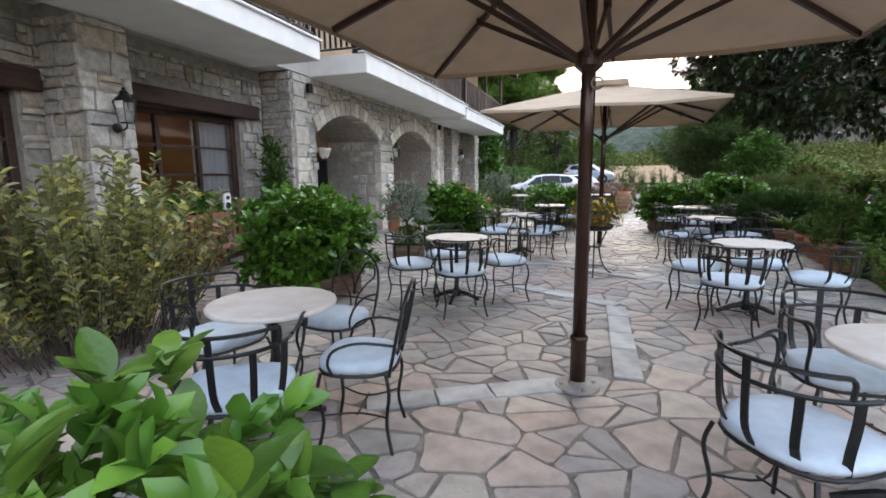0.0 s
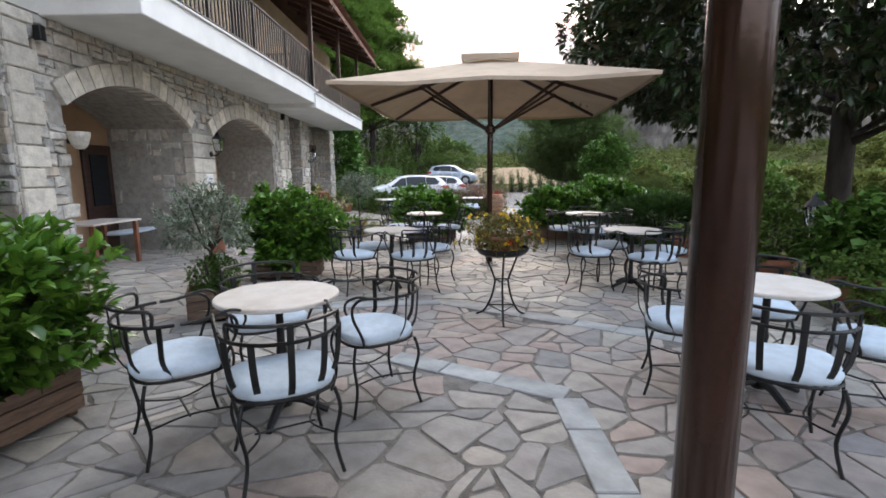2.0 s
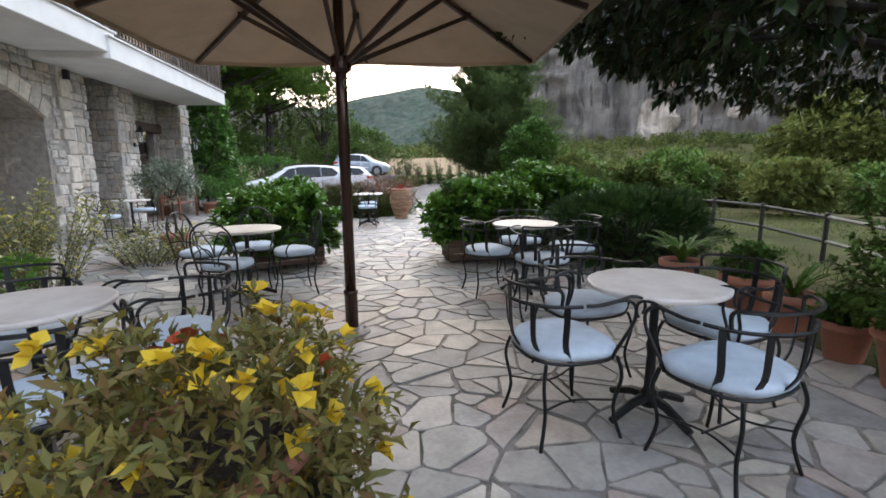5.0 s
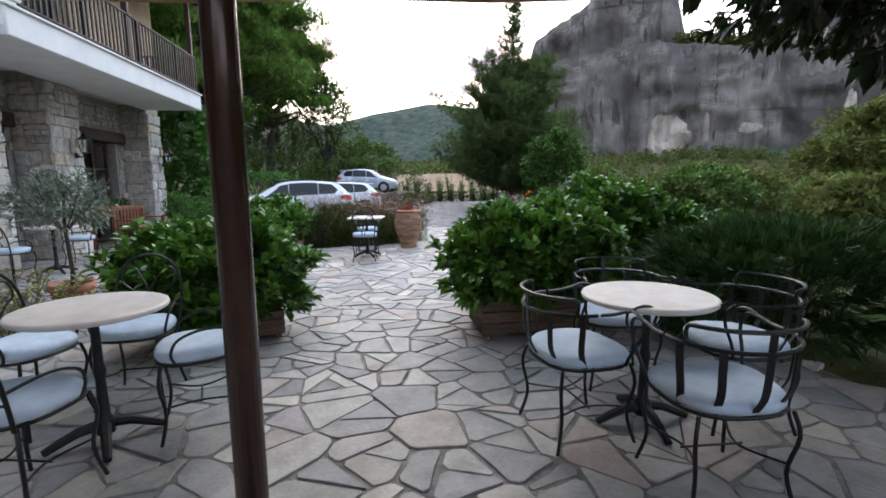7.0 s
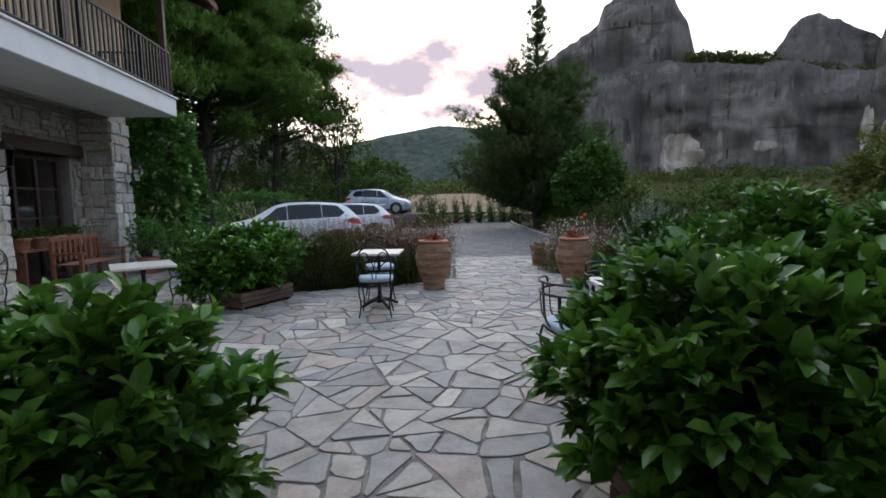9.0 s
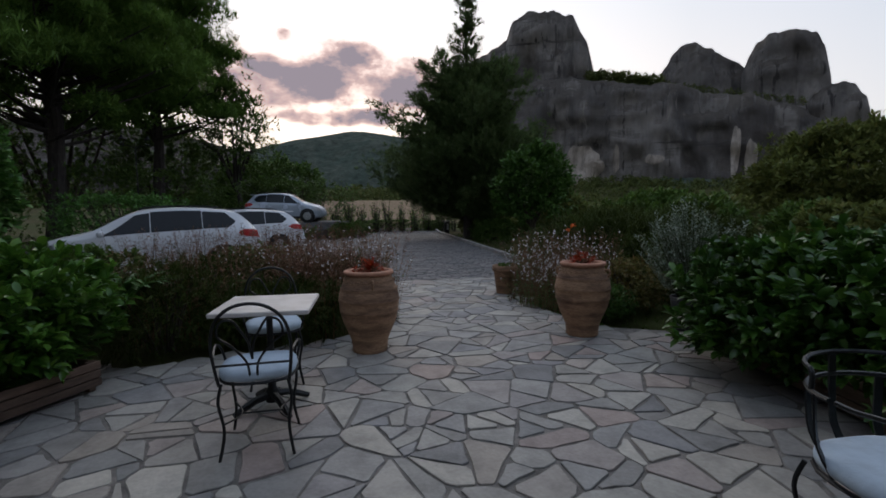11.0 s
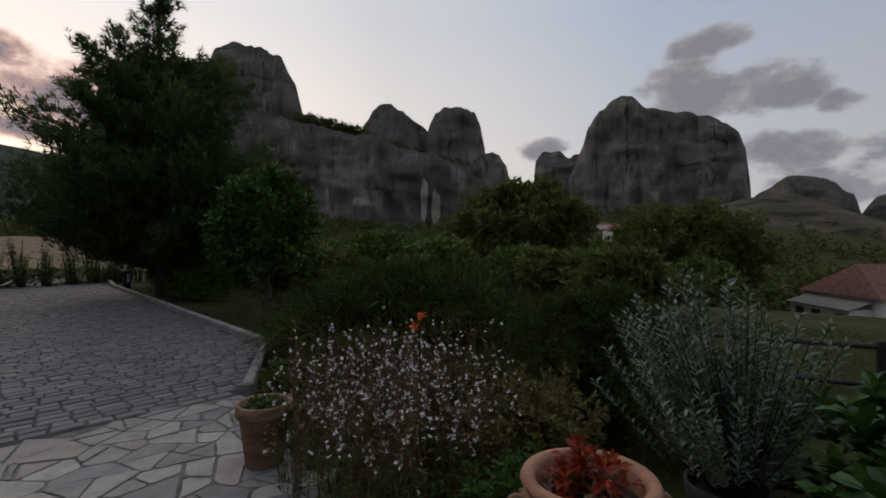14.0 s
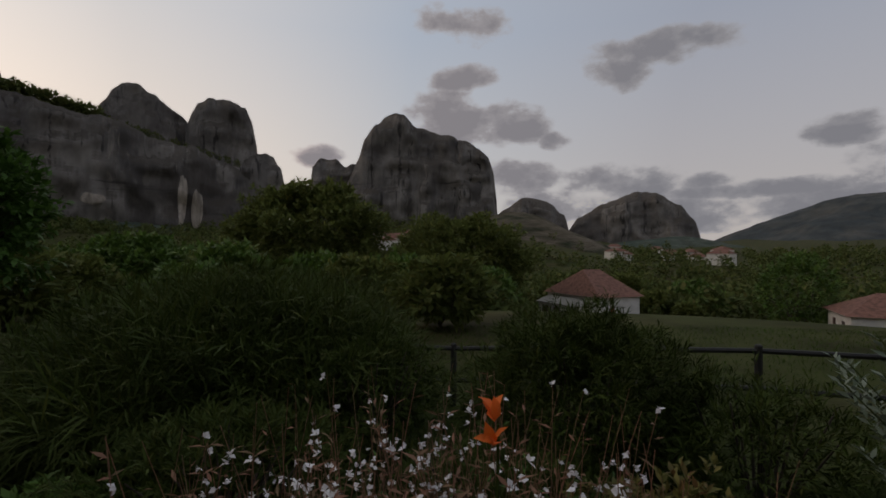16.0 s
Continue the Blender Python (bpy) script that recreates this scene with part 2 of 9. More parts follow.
SLAB = material("grey_slab_band", (0.36, 0.37, 0.37), 0.6, vary=0.25, scale=5, bump=0.3, bscale=40, spread="object")
MORTAR = material("dark_mortar", (0.215, 0.195, 0.175), 0.95, vary=0.35, scale=6, bump=0.7, bscale=90)
WALL_STONE = material("grey_rubble_stone", (0.35, 0.32, 0.28), 0.85, vary=0.28, scale=9, bump=0.8, bscale=35, spread="object",
                      ramp=[(0.459, 0.438, 0.402), (0.582, 0.543, 0.483), (0.378, 0.363, 0.34), (0.663, 0.625, 0.565), (0.5, 0.441, 0.368), (0.418, 0.4, 0.378), (0.595, 0.543, 0.47), (0.48, 0.4, 0.313), (0.527, 0.502, 0.463)])
WALL_STONE_FAR = material("grey_rubble_stone_joined", (0.35, 0.32, 0.28), 0.85, vary=0.28, scale=9, bump=0.8, bscale=35, spread="island",
                          ramp=[(0.459, 0.438, 0.402), (0.582, 0.543, 0.483), (0.378, 0.363, 0.34), (0.663, 0.625, 0.565), (0.5, 0.441, 0.368), (0.418, 0.4, 0.378), (0.595, 0.543, 0.47), (0.48, 0.4, 0.313), (0.527, 0.502, 0.463)])
CUT_STONE = material("pale_cut_stone", (0.62, 0.57, 0.49), 0.85, vary=0.2, scale=8, bump=0.6, bscale=40, spread="object")
WALL_MORTAR = material("grey_wall_mortar", (0.36, 0.335, 0.30), 0.95, vary=0.2, scale=10, bump=0.6, bscale=70)
WHITE_PAINT = material("white_render", (0.78, 0.77, 0.75), 0.8, vary=0.06, scale=2, bump=0.1, bscale=90)
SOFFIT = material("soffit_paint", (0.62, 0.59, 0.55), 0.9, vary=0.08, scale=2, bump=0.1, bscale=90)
CREAM = material("cream_render", (0.62, 0.47, 0.32), 0.9, vary=0.1, scale=2, bump=0.15, bscale=80)
ORANGE_PLASTER = material("ochre_plaster", (0.55, 0.32, 0.17), 0.9, vary=0.12, scale=2, bump=0.15, bscale=80)
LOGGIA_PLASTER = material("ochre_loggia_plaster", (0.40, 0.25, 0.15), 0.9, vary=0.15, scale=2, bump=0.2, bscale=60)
ROOF_TILE = material("red_roof_tile", (0.20, 0.085, 0.055), 0.85, vary=0.35, scale=3, bump=0.4, bscale=30)
COBBLE = material("grey_cobble", (0.2, 0.19, 0.185), 0.65, vary=0.25, scale=6, bump=0.5, bscale=40, spread="island",
                  ramp=[(0.13, 0.125, 0.125), (0.19, 0.178, 0.17), (0.10, 0.10, 0.105), (0.22, 0.20, 0.185)])
COBBLE_PIECE = material("grey_cobble_piece", (0.2, 0.19, 0.185), 0.65, vary=0.25, scale=6, bump=0.5, bscale=40, spread="object",
                        ramp=[(0.13, 0.125, 0.125), (0.19, 0.178, 0.17), (0.10, 0.10, 0.105), (0.22, 0.20, 0.185)])
ASPHALT = material("road_bed", (0.07, 0.068, 0.066), 0.9, vary=0.3, scale=4, bump=0.5, bscale=90)
KERB = material("concrete_kerb", (0.32, 0.30, 0.28), 0.85, vary=0.2, scale=5, bump=0.4, bscale=60)
GROUND = material("grassy_ground", (0.05, 0.065, 0.02), 0.95, vary=0.4, scale=0.35, bump=0.6, bscale=12, spec=0.05, ramp=[(0.03, 0.042, 0.011), (0.046, 0.058, 0.016), (0.075, 0.064, 0.028), (0.036, 0.048, 0.012)])
GRASS = leafmat("grass_blades", [(0.045, 0.08, 0.013), (0.062, 0.105, 0.017), (0.09, 0.12, 0.027)], 0.6, 0.25, 0.1)
LAUREL = leafmat("glossy_laurel_leaf", [(0.078, 0.179, 0.025), (0.101, 0.235, 0.031), (0.056, 0.140, 0.022), (0.168, 0.325, 0.045), (0.084, 0.190, 0.028)], 0.26, 0.22, 0.5)
# the laurel leaf again, with shade put into its colour
SHADED_LAUREL = leafmat("shaded_laurel_leaf", [(0.052, 0.124, 0.019), (0.065, 0.156, 0.023), (0.039, 0.098, 0.016), (0.104, 0.208, 0.029)], 0.3, 0.2, 0.4)
LAUREL_YOUNG = leafmat("young_laurel_leaf", [(0.13, 0.27, 0.035), (0.19, 0.37, 0.045), (0.10, 0.22, 0.03)], 0.3, 0.3, 0.5)
LAUREL_LEAF = material("broad_laurel_leaf", (0.12, 0.25, 0.03), 0.3, vary=0.2, scale=14, bump=0.25, bscale=60, spread="object", transmit=0.25, ramp=[(0.04, 0.085, 0.012), (0.075, 0.17, 0.02), (0.045, 0.10, 0.014), (0.19, 0.33, 0.04), (0.06, 0.135, 0.017)])
VARIEG = leafmat("variegated_leaf", [(0.16, 0.19, 0.075), (0.27, 0.28, 0.12), (0.11, 0.14, 0.06), (0.34, 0.32, 0.13), (0.13, 0.16, 0.065), (0.60, 0.53, 0.12), (0.19, 0.22, 0.09), (0.38, 0.37, 0.20)], 0.4, 0.25, 0.3)
MAGNOLIA = leafmat("dark_magnolia_leaf", [(0.026, 0.050, 0.016), (0.038, 0.070, 0.021), (0.020, 0.040, 0.014), (0.075, 0.055, 0.026)], 0.30, 0.12, 0.5)
OLIVE = leafmat("silver_olive_leaf", [(0.19, 0.235, 0.17), (0.12, 0.16, 0.10), (0.30, 0.34, 0.27), (0.14, 0.18, 0.11)], 0.5, 0.15, 0.3)
JUNIPER = leafmat("juniper_spray", [(0.034, 0.075, 0.023), (0.048, 0.098, 0.029), (0.069, 0.127, 0.034)], 0.6, 0.15, 0.15)
CONIFER = leafmat("conifer_spray", [(0.11, 0.165, 0.055), (0.14, 0.20, 0.068), (0.085, 0.135, 0.048), (0.165, 0.20, 0.075)], 0.6, 0.3, 0.12)
PINE = leafmat("pine_needles", [(0.12, 0.216, 0.041), (0.156, 0.264, 0.048), (0.084, 0.156, 0.032), (0.192, 0.288, 0.056)], 0.6, 0.35, 0.12)
IVY = leafmat("ivy_leaf", [(0.083, 0.199, 0.036), (0.116, 0.265, 0.047), (0.057, 0.149, 0.03), (0.149, 0.298, 0.057)], 0.4, 0.25, 0.35)
HEDGE = leafmat("hedge_leaf", [(0.075, 0.144, 0.027), (0.106, 0.181, 0.034), (0.056, 0.106, 0.022), (0.138, 0.194, 0.040)], 0.5, 0.25, 0.18)
WILLOW = leafmat("yellow_green_leaf", [(0.114, 0.138, 0.036), (0.144, 0.168, 0.043), (0.084, 0.108, 0.03), (0.18, 0.18, 0.05)], 0.6, 0.35, 0.1)
BROOM = leafmat("broom_stem", [(0.046, 0.068, 0.014), (0.062, 0.086, 0.017), (0.034, 0.053, 0.011), (0.08, 0.092, 0.02)], 0.65, 0.2, 0.08)
FERN = leafmat("fern_leaf", [(0.06, 0.13, 0.025), (0.09, 0.18, 0.03), (0.05, 0.10, 0.02)], 0.5, 0.25)
PETUNIA_LEAF = leafmat("dry_yellow_green_leaf", [(0.16, 0.15, 0.04), (0.22, 0.18, 0.05), (0.12, 0.13, 0.04), (0.20, 0.11, 0.04)], 0.55, 0.25)
STEM_RED = leafmat("reddish_stem", [(0.26, 0.115, 0.075), (0.19, 0.13, 0.07), (0.32, 0.15, 0.10)], 0.7, 0.15)
YELLOW_PETAL = leafmat("yellow_petal", [(0.75, 0.50, 0.03), (0.80, 0.58, 0.06)], 0.5, 0.3)
WHITE_PETAL = leafmat("white_petal", [(0.90, 0.88, 0.87), (0.82, 0.77, 0.77)], 0.5, 0.3)
RED_PETAL = leafmat("red_petal", [(0.33, 0.035, 0.018), (0.42, 0.065, 0.02), (0.16, 0.05, 0.025)], 0.5, 0.3)
ORANGE_PETAL = leafmat("orange_petal", [(0.80, 0.14, 0.02), (0.85, 0.19, 0.03)], 0.5, 0.3)
BARK = material("grey_brown_bark", (0.085, 0.065, 0.052), 0.9, vary=0.4, scale=6, bump=0.9, bscale=25, stretch=(1, 1, 0.25))
BARK_DARK = material("dark_bark", (0.045, 0.035, 0.03), 0.9, vary=0.4, scale=6, bump=0.9, bscale=25, stretch=(1, 1, 0.25))
CAR_WHITE = material("white_car_paint", (0.74, 0.75, 0.77), 0.22, vary=0.03, scale=2, bump=0.0)
CAR_SILVER = material("silver_blue_car_paint", (0.50, 0.56, 0.64), 0.25, 0.3, vary=0.03, scale=2, bump=0.0)
CAR_GLASS = material("dark_car_glass", (0.015, 0.018, 0.021), 0.08, vary=0.1, bump=0.0, spec=0.3)
TYRE = material("tyre_rubber", (0.02, 0.02, 0.02), 0.8, vary=0.2)
RIM = material("alloy_rim", (0.45, 0.46, 0.47), 0.35, 0.8, vary=0.1)
RED_LENS = material("red_lamp_lens", (0.45, 0.02, 0.02), 0.15, vary=0.1, bump=0.0)
ROCK = bpy.data.materials.new("conglomerate_cliff")
ROCK.use_nodes = True


def rock_nodes(m):
    """Grey conglomerate: mottled face, dark water streaks, pale broken patches, coarse relief."""
    nd, lk = m.node_tree.nodes, m.node_tree.links
    b = nd["Principled BSDF"]
    b.inputs["Roughness"].default_value = 0.95
    b.inputs["Specular IOR Level"].default_value = 0.1
    tc = nd.new("ShaderNodeTexCoord")

    def tex(scale, stretch, detail, rough=0.6, lo=0.4, hi=0.6):
        mp = nd.new("ShaderNodeMapping")
        mp.inputs["Scale"].default_value = stretch
        lk.new(tc.outputs["Object"], mp.inputs[0])
        n = nd.new("ShaderNodeTexNoise")
        n.inputs["Scale"].default_value, n.inputs["Detail"].default_value, n.inputs["Roughness"].default_value = scale, detail, rough
        lk.new(mp.outputs[0], n.inputs["Vector"])
        r = nd.new("ShaderNodeMapRange")
        r.inputs["From Min"].default_value, r.inputs["From Max"].default_value = lo, hi
        lk.new(n.outputs["Fac"], r.inputs["Value"])
        return n, r

    def mix(fac, a, bcol, kind="MIX"):
        x = nd.new("ShaderNodeMix"); x.data_type = "RGBA"; x.blend_type = kind
        lk.new(fac, x.inputs[0])
        if isinstance(a, tuple):
            x.inputs[6].default_value = (*a, 1)
        else:
            lk.new(a, x.inputs[6])
        x.inputs[7].default_value = (*bcol, 1)
        return x.outputs[2]

    _, f1 = tex(0.03, (1, 1, 0.6), 10, 0.65)
    c = mix(f1.outputs[0], (0.245, 0.222, 0.20), (0.118, 0.107, 0.10))
    # thin dark water streaks, broad damp stains, pale washed runs
    _, f2 = tex(0.16, (1, 1, 0.035), 7, 0.62, 0.565, 0.63)
    c = mix(f2.outputs[0], c, (0.055, 0.05, 0.048))
    _, f6 = tex(0.055, (1, 1, 0.12), 6, 0.6, 0.54, 0.66)
    c = mix(f6.outputs[0], c, (0.085, 0.078, 0.074))
    _, f7 = tex(0.013, (1, 1, 1.5), 8, 0.6, 0.5, 0.62)
    c = mix(f7.outputs[0], c, (0.088, 0.077, 0.07))
    _, f3 = tex(0.07, (1, 1, 0.10), 8, 0.65, 0.62, 0.69)
    c = mix(f3.outputs[0], c, (0.27, 0.24, 0.21))
    # level bedding seams
    _, f4 = tex(0.035, (0.25, 0.25, 3.2), 7, 0.62, 0.60, 0.66)
    c = mix(f4.outputs[0], c, (0.075, 0.068, 0.063))
    # lichen-dark rounded tops
    geo = nd.new("ShaderNodeNewGeometry")
    sepn = nd.new("ShaderNodeSeparateXYZ")
    lk.new(geo.outputs["True Normal"], sepn.inputs[0])
    capr = nd.new("ShaderNodeMapRange")
    capr.inputs["From Min"].default_value, capr.inputs["From Max"].default_value, capr.inputs["To Max"].default_value = 0.30, 0.62, 0.8
    lk.new(sepn.outputs["Z"], capr.inputs["Value"])
    c = mix(capr.outputs[0], c, (0.085, 0.072, 0.06))
    lk.new(c, b.inputs["Base Color"])
    n5, _ = tex(0.11, (1, 1, 0.6), 10, 0.72)
    bp = nd.new("ShaderNodeBump")
    bp.inputs["Strength"].default_value, bp.inputs["Distance"].default_value = 1.0, 4.0
    lk.new(n5.outputs["Fac"], bp.inputs["Height"])
    lk.new(bp.outputs[0], b.inputs["Normal"])


rock_nodes(ROCK)
STRAW = material("dry_straw_field", (0.25, 0.18, 0.115), 0.95, vary=0.25, scale=0.8, bump=0.8, bscale=14, bdist=0.05, spec=0.05, second=(0.165, 0.12, 0.075))
SLOPE = material("dry_scrubby_slope", (0.14, 0.115, 0.085), 0.95, vary=0.4, scale=0.05, bump=1.0, bscale=0.2, bdist=3.0, spec=0.03, second=(0.03, 0.036, 0.02), stretch=(1, 1, 4))
# woodland green lifted and blued: the haze of distance is in the colour
HAZY_WOOD = material("haze_tinted_wooded_hillside", (0.060, 0.078, 0.062), 0.95, vary=0.55, scale=0.03, bump=1.0, bscale=0.09, bdist=6.0, spec=0.03, second=(0.085, 0.095, 0.075))
WOODS = leafmat("mixed_woodland_leaf", [(0.075, 0.10, 0.03), (0.105, 0.13, 0.036), (0.06, 0.085, 0.027), (0.15, 0.145, 0.05), (0.09, 0.12, 0.034)], 0.7, 0.2, 0.05)
PALE_ROCK = material("freshly_broken_pale_rock", (0.36, 0.31, 0.26), 0.95, vary=0.35, scale=0.12, bump=1.0, bscale=0.5, bdist=1.0, spec=0.1, stretch=(1, 1, 0.3))
# bluish grey of the far haze painted into the mountain's base colour
HAZY_MOUNTAIN = material("haze_tinted_slopes", (0.050, 0.058, 0.060), 0.95, vary=0.4, scale=0.01, bump=1.0, bscale=0.03, bdist=12.0, spec=0.02, second=(0.085, 0.085, 0.078))
HOUSE_WALL = material("whitewashed_wall", (0.66, 0.62, 0.57), 0.9, vary=0.12, scale=1)
BLACK_FENCE = material("dark_fence_rail", (0.02, 0.018, 0.016), 0.7, vary=0.2)
PALE_FENCE = material("bleached_fence_rail", (0.24, 0.22, 0.18), 0.85, vary=0.2)
GLASS_PANE = bpy.data.materials.new("window_glass")
GLASS_PANE.use_nodes = True
_b = GLASS_PANE.node_tree.nodes["Principled BSDF"]
_b.inputs["Base Color"].default_value, _b.inputs["Roughness"].default_value = (0.9, 0.93, 0.95, 1), 0.03
_b.inputs["Transmission Weight"].default_value, _b.inputs["IOR"].default_value = 1.0, 1.45
CURTAIN = material("white_curtain", (0.75, 0.75, 0.76), 0.9, vary=0.06, scale=12, bump=0.3, bscale=20, transmit=0.3)
LAMP_GLOW = bpy.data.materials.new("warm_bulb")
LAMP_GLOW.use_nodes = True
_b = LAMP_GLOW.node_tree.nodes["Principled BSDF"]
_b.inputs["Emission Color"].default_value, _b.inputs["Emission Strength"].default_value = (1.0, 0.5, 0.18, 1), 5.0

# ---- building tools ----
A_HOUSE = radians(15.7)
UD = Vector((math.sin(A_HOUSE), math.cos(A_HOUSE), 0))
VD = Vector((math.cos(A_HOUSE), -math.sin(A_HOUSE), 0))
TO_HOUSE = Matrix(((UD.x, VD.x, 0, 0), (UD.y, VD.y, 0, 0), (0, 0, 1, 0), (0, 0, 0, 1)))
rng = np.random.default_rng(7)


def hpos(u, v, z=0.0):
    """World place of (along the house, out from it, up)."""
    return UD * u + VD * v + Vector((0, 0, z))


class Shape:
    """Collects vertices and faces of one mesh."""

    def __init__(self):
        self.v, self.f = [], []

    def add(self, verts, faces):
        k = len(self.v)
        self.v += [tuple(p) for p in verts]
        self.f += [tuple(i + k for i in f) for f in faces]
        return self

    def box(self, c, s, m=None, bev=0.0):
        x, y, z = (a / 2 for a in s)
        if bev:
            b = min(bev, x * 0.9, y * 0.9, z * 0.9)
            vs = []
            for zz, ins in ((-z, b), (-z + b, 0), (z - b, 0), (z, b)):
                X, Y = x - ins, y - ins
                e = b if not ins else b * 0.4
                vs += [(-X + e, -Y, zz), (X - e, -Y, zz), (X, -Y + e, zz), (X, Y - e, zz), (X - e, Y, zz), (-X + e, Y, zz), (-X, Y - e, zz), (-X, -Y + e, zz)]
            fs = [tuple(range(7, -1, -1)), tuple(range(24, 32))]
            for r in range(3):
                fs += [(r * 8 + i, r * 8 + (i + 1) % 8, r * 8 + 8 + (i + 1) % 8, r * 8 + 8 + i) for i in range(8)]
        else:
            vs = [(-x, -y, -z), (x, -y, -z), (x, y, -z), (-x, y, -z), (-x, -y, z), (x, -y, z), (x, y, z), (-x, y, z)]
            fs = [(3, 2, 1, 0), (4, 5, 6, 7), (0, 1, 5, 4), (1, 2, 6, 5), (2, 3, 7, 6), (3, 0, 4, 7)]
        t = Matrix.Translation(c)
        if m is not None:
            t = t @ m
        return self.add([t @ Vector(p) for p in vs], fs)

    def tube(self, pts, r, n=6, smooth=0, flat=None, close=False):
        """Sweeps a round or flat (w, h) section along points."""
        P = [Vector(p) for p in pts]
        if smooth:
            Q = []
            N = len(P)
            for i in range(N if close else N - 1):
                a = P[i - 1] if (i or close) else P[0]
                b, c = P[i], P[(i + 1) % N]
                d = P[(i + 2) % N] if (close or i + 2 < N) else P[-1]
                for k in range(smooth):
                    t = k / smooth
                    Q.append(0.5 * ((2 * b) + (c - a) * t + (2 * a - 5 * b + 4 * c - d) * t * t + (3 * b - a - 3 * c + d) * t ** 3))
            if not close:
                Q.append(P[-1])
            P = Q
        N = len(P)
        rs = r if isinstance(r, (list, tuple)) else [r] * N
        if len(rs) != N:
            rs = [rs[0] + (rs[-1] - rs[0]) * i / (N - 1) for i in range(N)]
        side = None
        vs = []
        for i, p in enumerate(P):
            d = (P[(i + 1) % N] - P[i - 1]) if close else (P[min(i + 1, N - 1)] - P[max(i - 1, 0)])
            d = d.normalized() if d.length > 1e-9 else Vector((0, 0, 1))
            if side is None:
                side = d.orthogonal().normalized()
                if flat and abs(d.z) < 0.999:
                    side = d.cross(Vector((0, 0, 1))).normalized()
            side = (side - d * side.dot(d))
            side = side.normalized() if side.length > 1e-6 else d.orthogonal().normalized()
            up = d.cross(side)
            for k in range(n):
                a = 2 * math.pi * k / n
                if flat:
                    vs.append(p + side * (flat[0] / 2 * (1 if math.cos(a + math.pi / 4) > 0 else -1)) + up * (flat[1] / 2 * (1 if math.sin(a + math.pi / 4) > 0 else -1)))
                else:
                    vs.append(p + (side * math.cos(a) + up * math.sin(a)) * rs[i])
        fs = []
        for i in range(N if close else N - 1):
            j = (i + 1) % N
            fs += [(i * n + k, i * n + (k + 1) % n, j * n + (k + 1) % n, j * n + k) for k in range(n)]
        if not close:
            fs += [tuple(range(n - 1, -1, -1)), tuple((N - 1) * n + k for k in range(n))]
        return self.add(vs, fs)

    def lathe(self, prof, n=24, c=(0, 0, 0), cap=True):
        vs, fs = [], []
        for r, z in prof:
            vs += [(c[0] + r * math.cos(2 * math.pi * k / n), c[1] + r * math.sin(2 * math.pi * k / n), c[2] + z) for k in range(n)]
        for i in range(len(prof) - 1):
            fs += [(i * n + k, i * n + (k + 1) % n, (i + 1) * n + (k + 1) % n, (i + 1) * n + k) for k in range(n)]
        if cap:
            fs += [tuple(range(n - 1, -1, -1)), tuple((len(prof) - 1) * n + k for k in range(n))]
        return self.add(vs, fs)

    def prism(self, poly, z0, z1, bev=0.0):
        """Upright block over a counter-clockwise outline, its top edge eased by bev."""
        n = len(poly)
        cx, cy = sum(p[0] for p in poly) / n, sum(p[1] for p in poly) / n
        rings = [(z0, 0.0), (z1 - bev, 0.0), (z1, bev)] if bev else [(z0, 0.0), (z1, 0.0)]
        vs = []
        for z, ins in rings:
            for x, y in poly:
                d = math.hypot(x - cx, y - cy) or 1
                k = 1 - min(0.5, ins / d)
                vs.append((cx + (x - cx) * k, cy + (y - cy) * k, z))
        fs = [tuple((len(rings) - 1) * n + i for i in range(n))]
        for r in range(len(rings) - 1):
            fs += [(r * n + i, r * n + (i + 1) % n, (r + 1) * n + (i + 1) % n, (r + 1) * n + i) for i in range(n)]
        return self.add(vs, fs)

    def mesh(self, name, mat, smooth=False):
        me = bpy.data.meshes.new(name)
        me.from_pydata(self.v, [], self.f)
        me.materials.append(mat)
        if smooth:
            me.polygons.foreach_set("use_smooth", [True] * len(me.polygons))
        me.update()
        return me


def part(name, shape, mat, parent=None, label="", smooth=False, m=None):
    """One mesh object; under a thing when parent is given."""
    me = shape if isinstance(shape, bpy.types.Mesh) else shape.mesh(name, mat, smooth)
    ob = new(name, me)
    if parent is not None:
        ob.parent = parent
    if m is not None:
        ob.matrix_basis = m
    if label:
        ob["label"] = label
    return ob


def thing(name, label, category, m=None, group="", kind=""):
    ob = new(name)
    ob.empty_display_size = 0.2
    if m is not None:
        ob.matrix_basis = m
    return tagged(ob, label, category, group, kind)


def soup(name, verts, faces, mat):
    """Mesh from numpy arrays: verts (n, 3), faces (m, 3 or 4)."""
    me = bpy.data.meshes.new(name)
    k = faces.shape[1]
    me.vertices.add(len(verts))
    me.vertices.foreach_set("co", np.ascontiguousarray(verts, dtype=np.float32).ravel())
    me.loops.add(faces.size)
    me.loops.foreach_set("vertex_index", np.ascontiguousarray(faces, dtype=np.int32).ravel())
    me.polygons.add(len(faces))
    me.polygons.foreach_set("loop_start", np.arange(0, faces.size, k, dtype=np.int32))
    me.polygons.foreach_set("loop_total", np.full(len(faces), k, dtype=np.int32))
    me.materials.append(mat)
    me.update(calc_edges=True)
    return me


def unit(a):
    return a / np.maximum(np.linalg.norm(a, axis=1, keepdims=True), 1e-9)


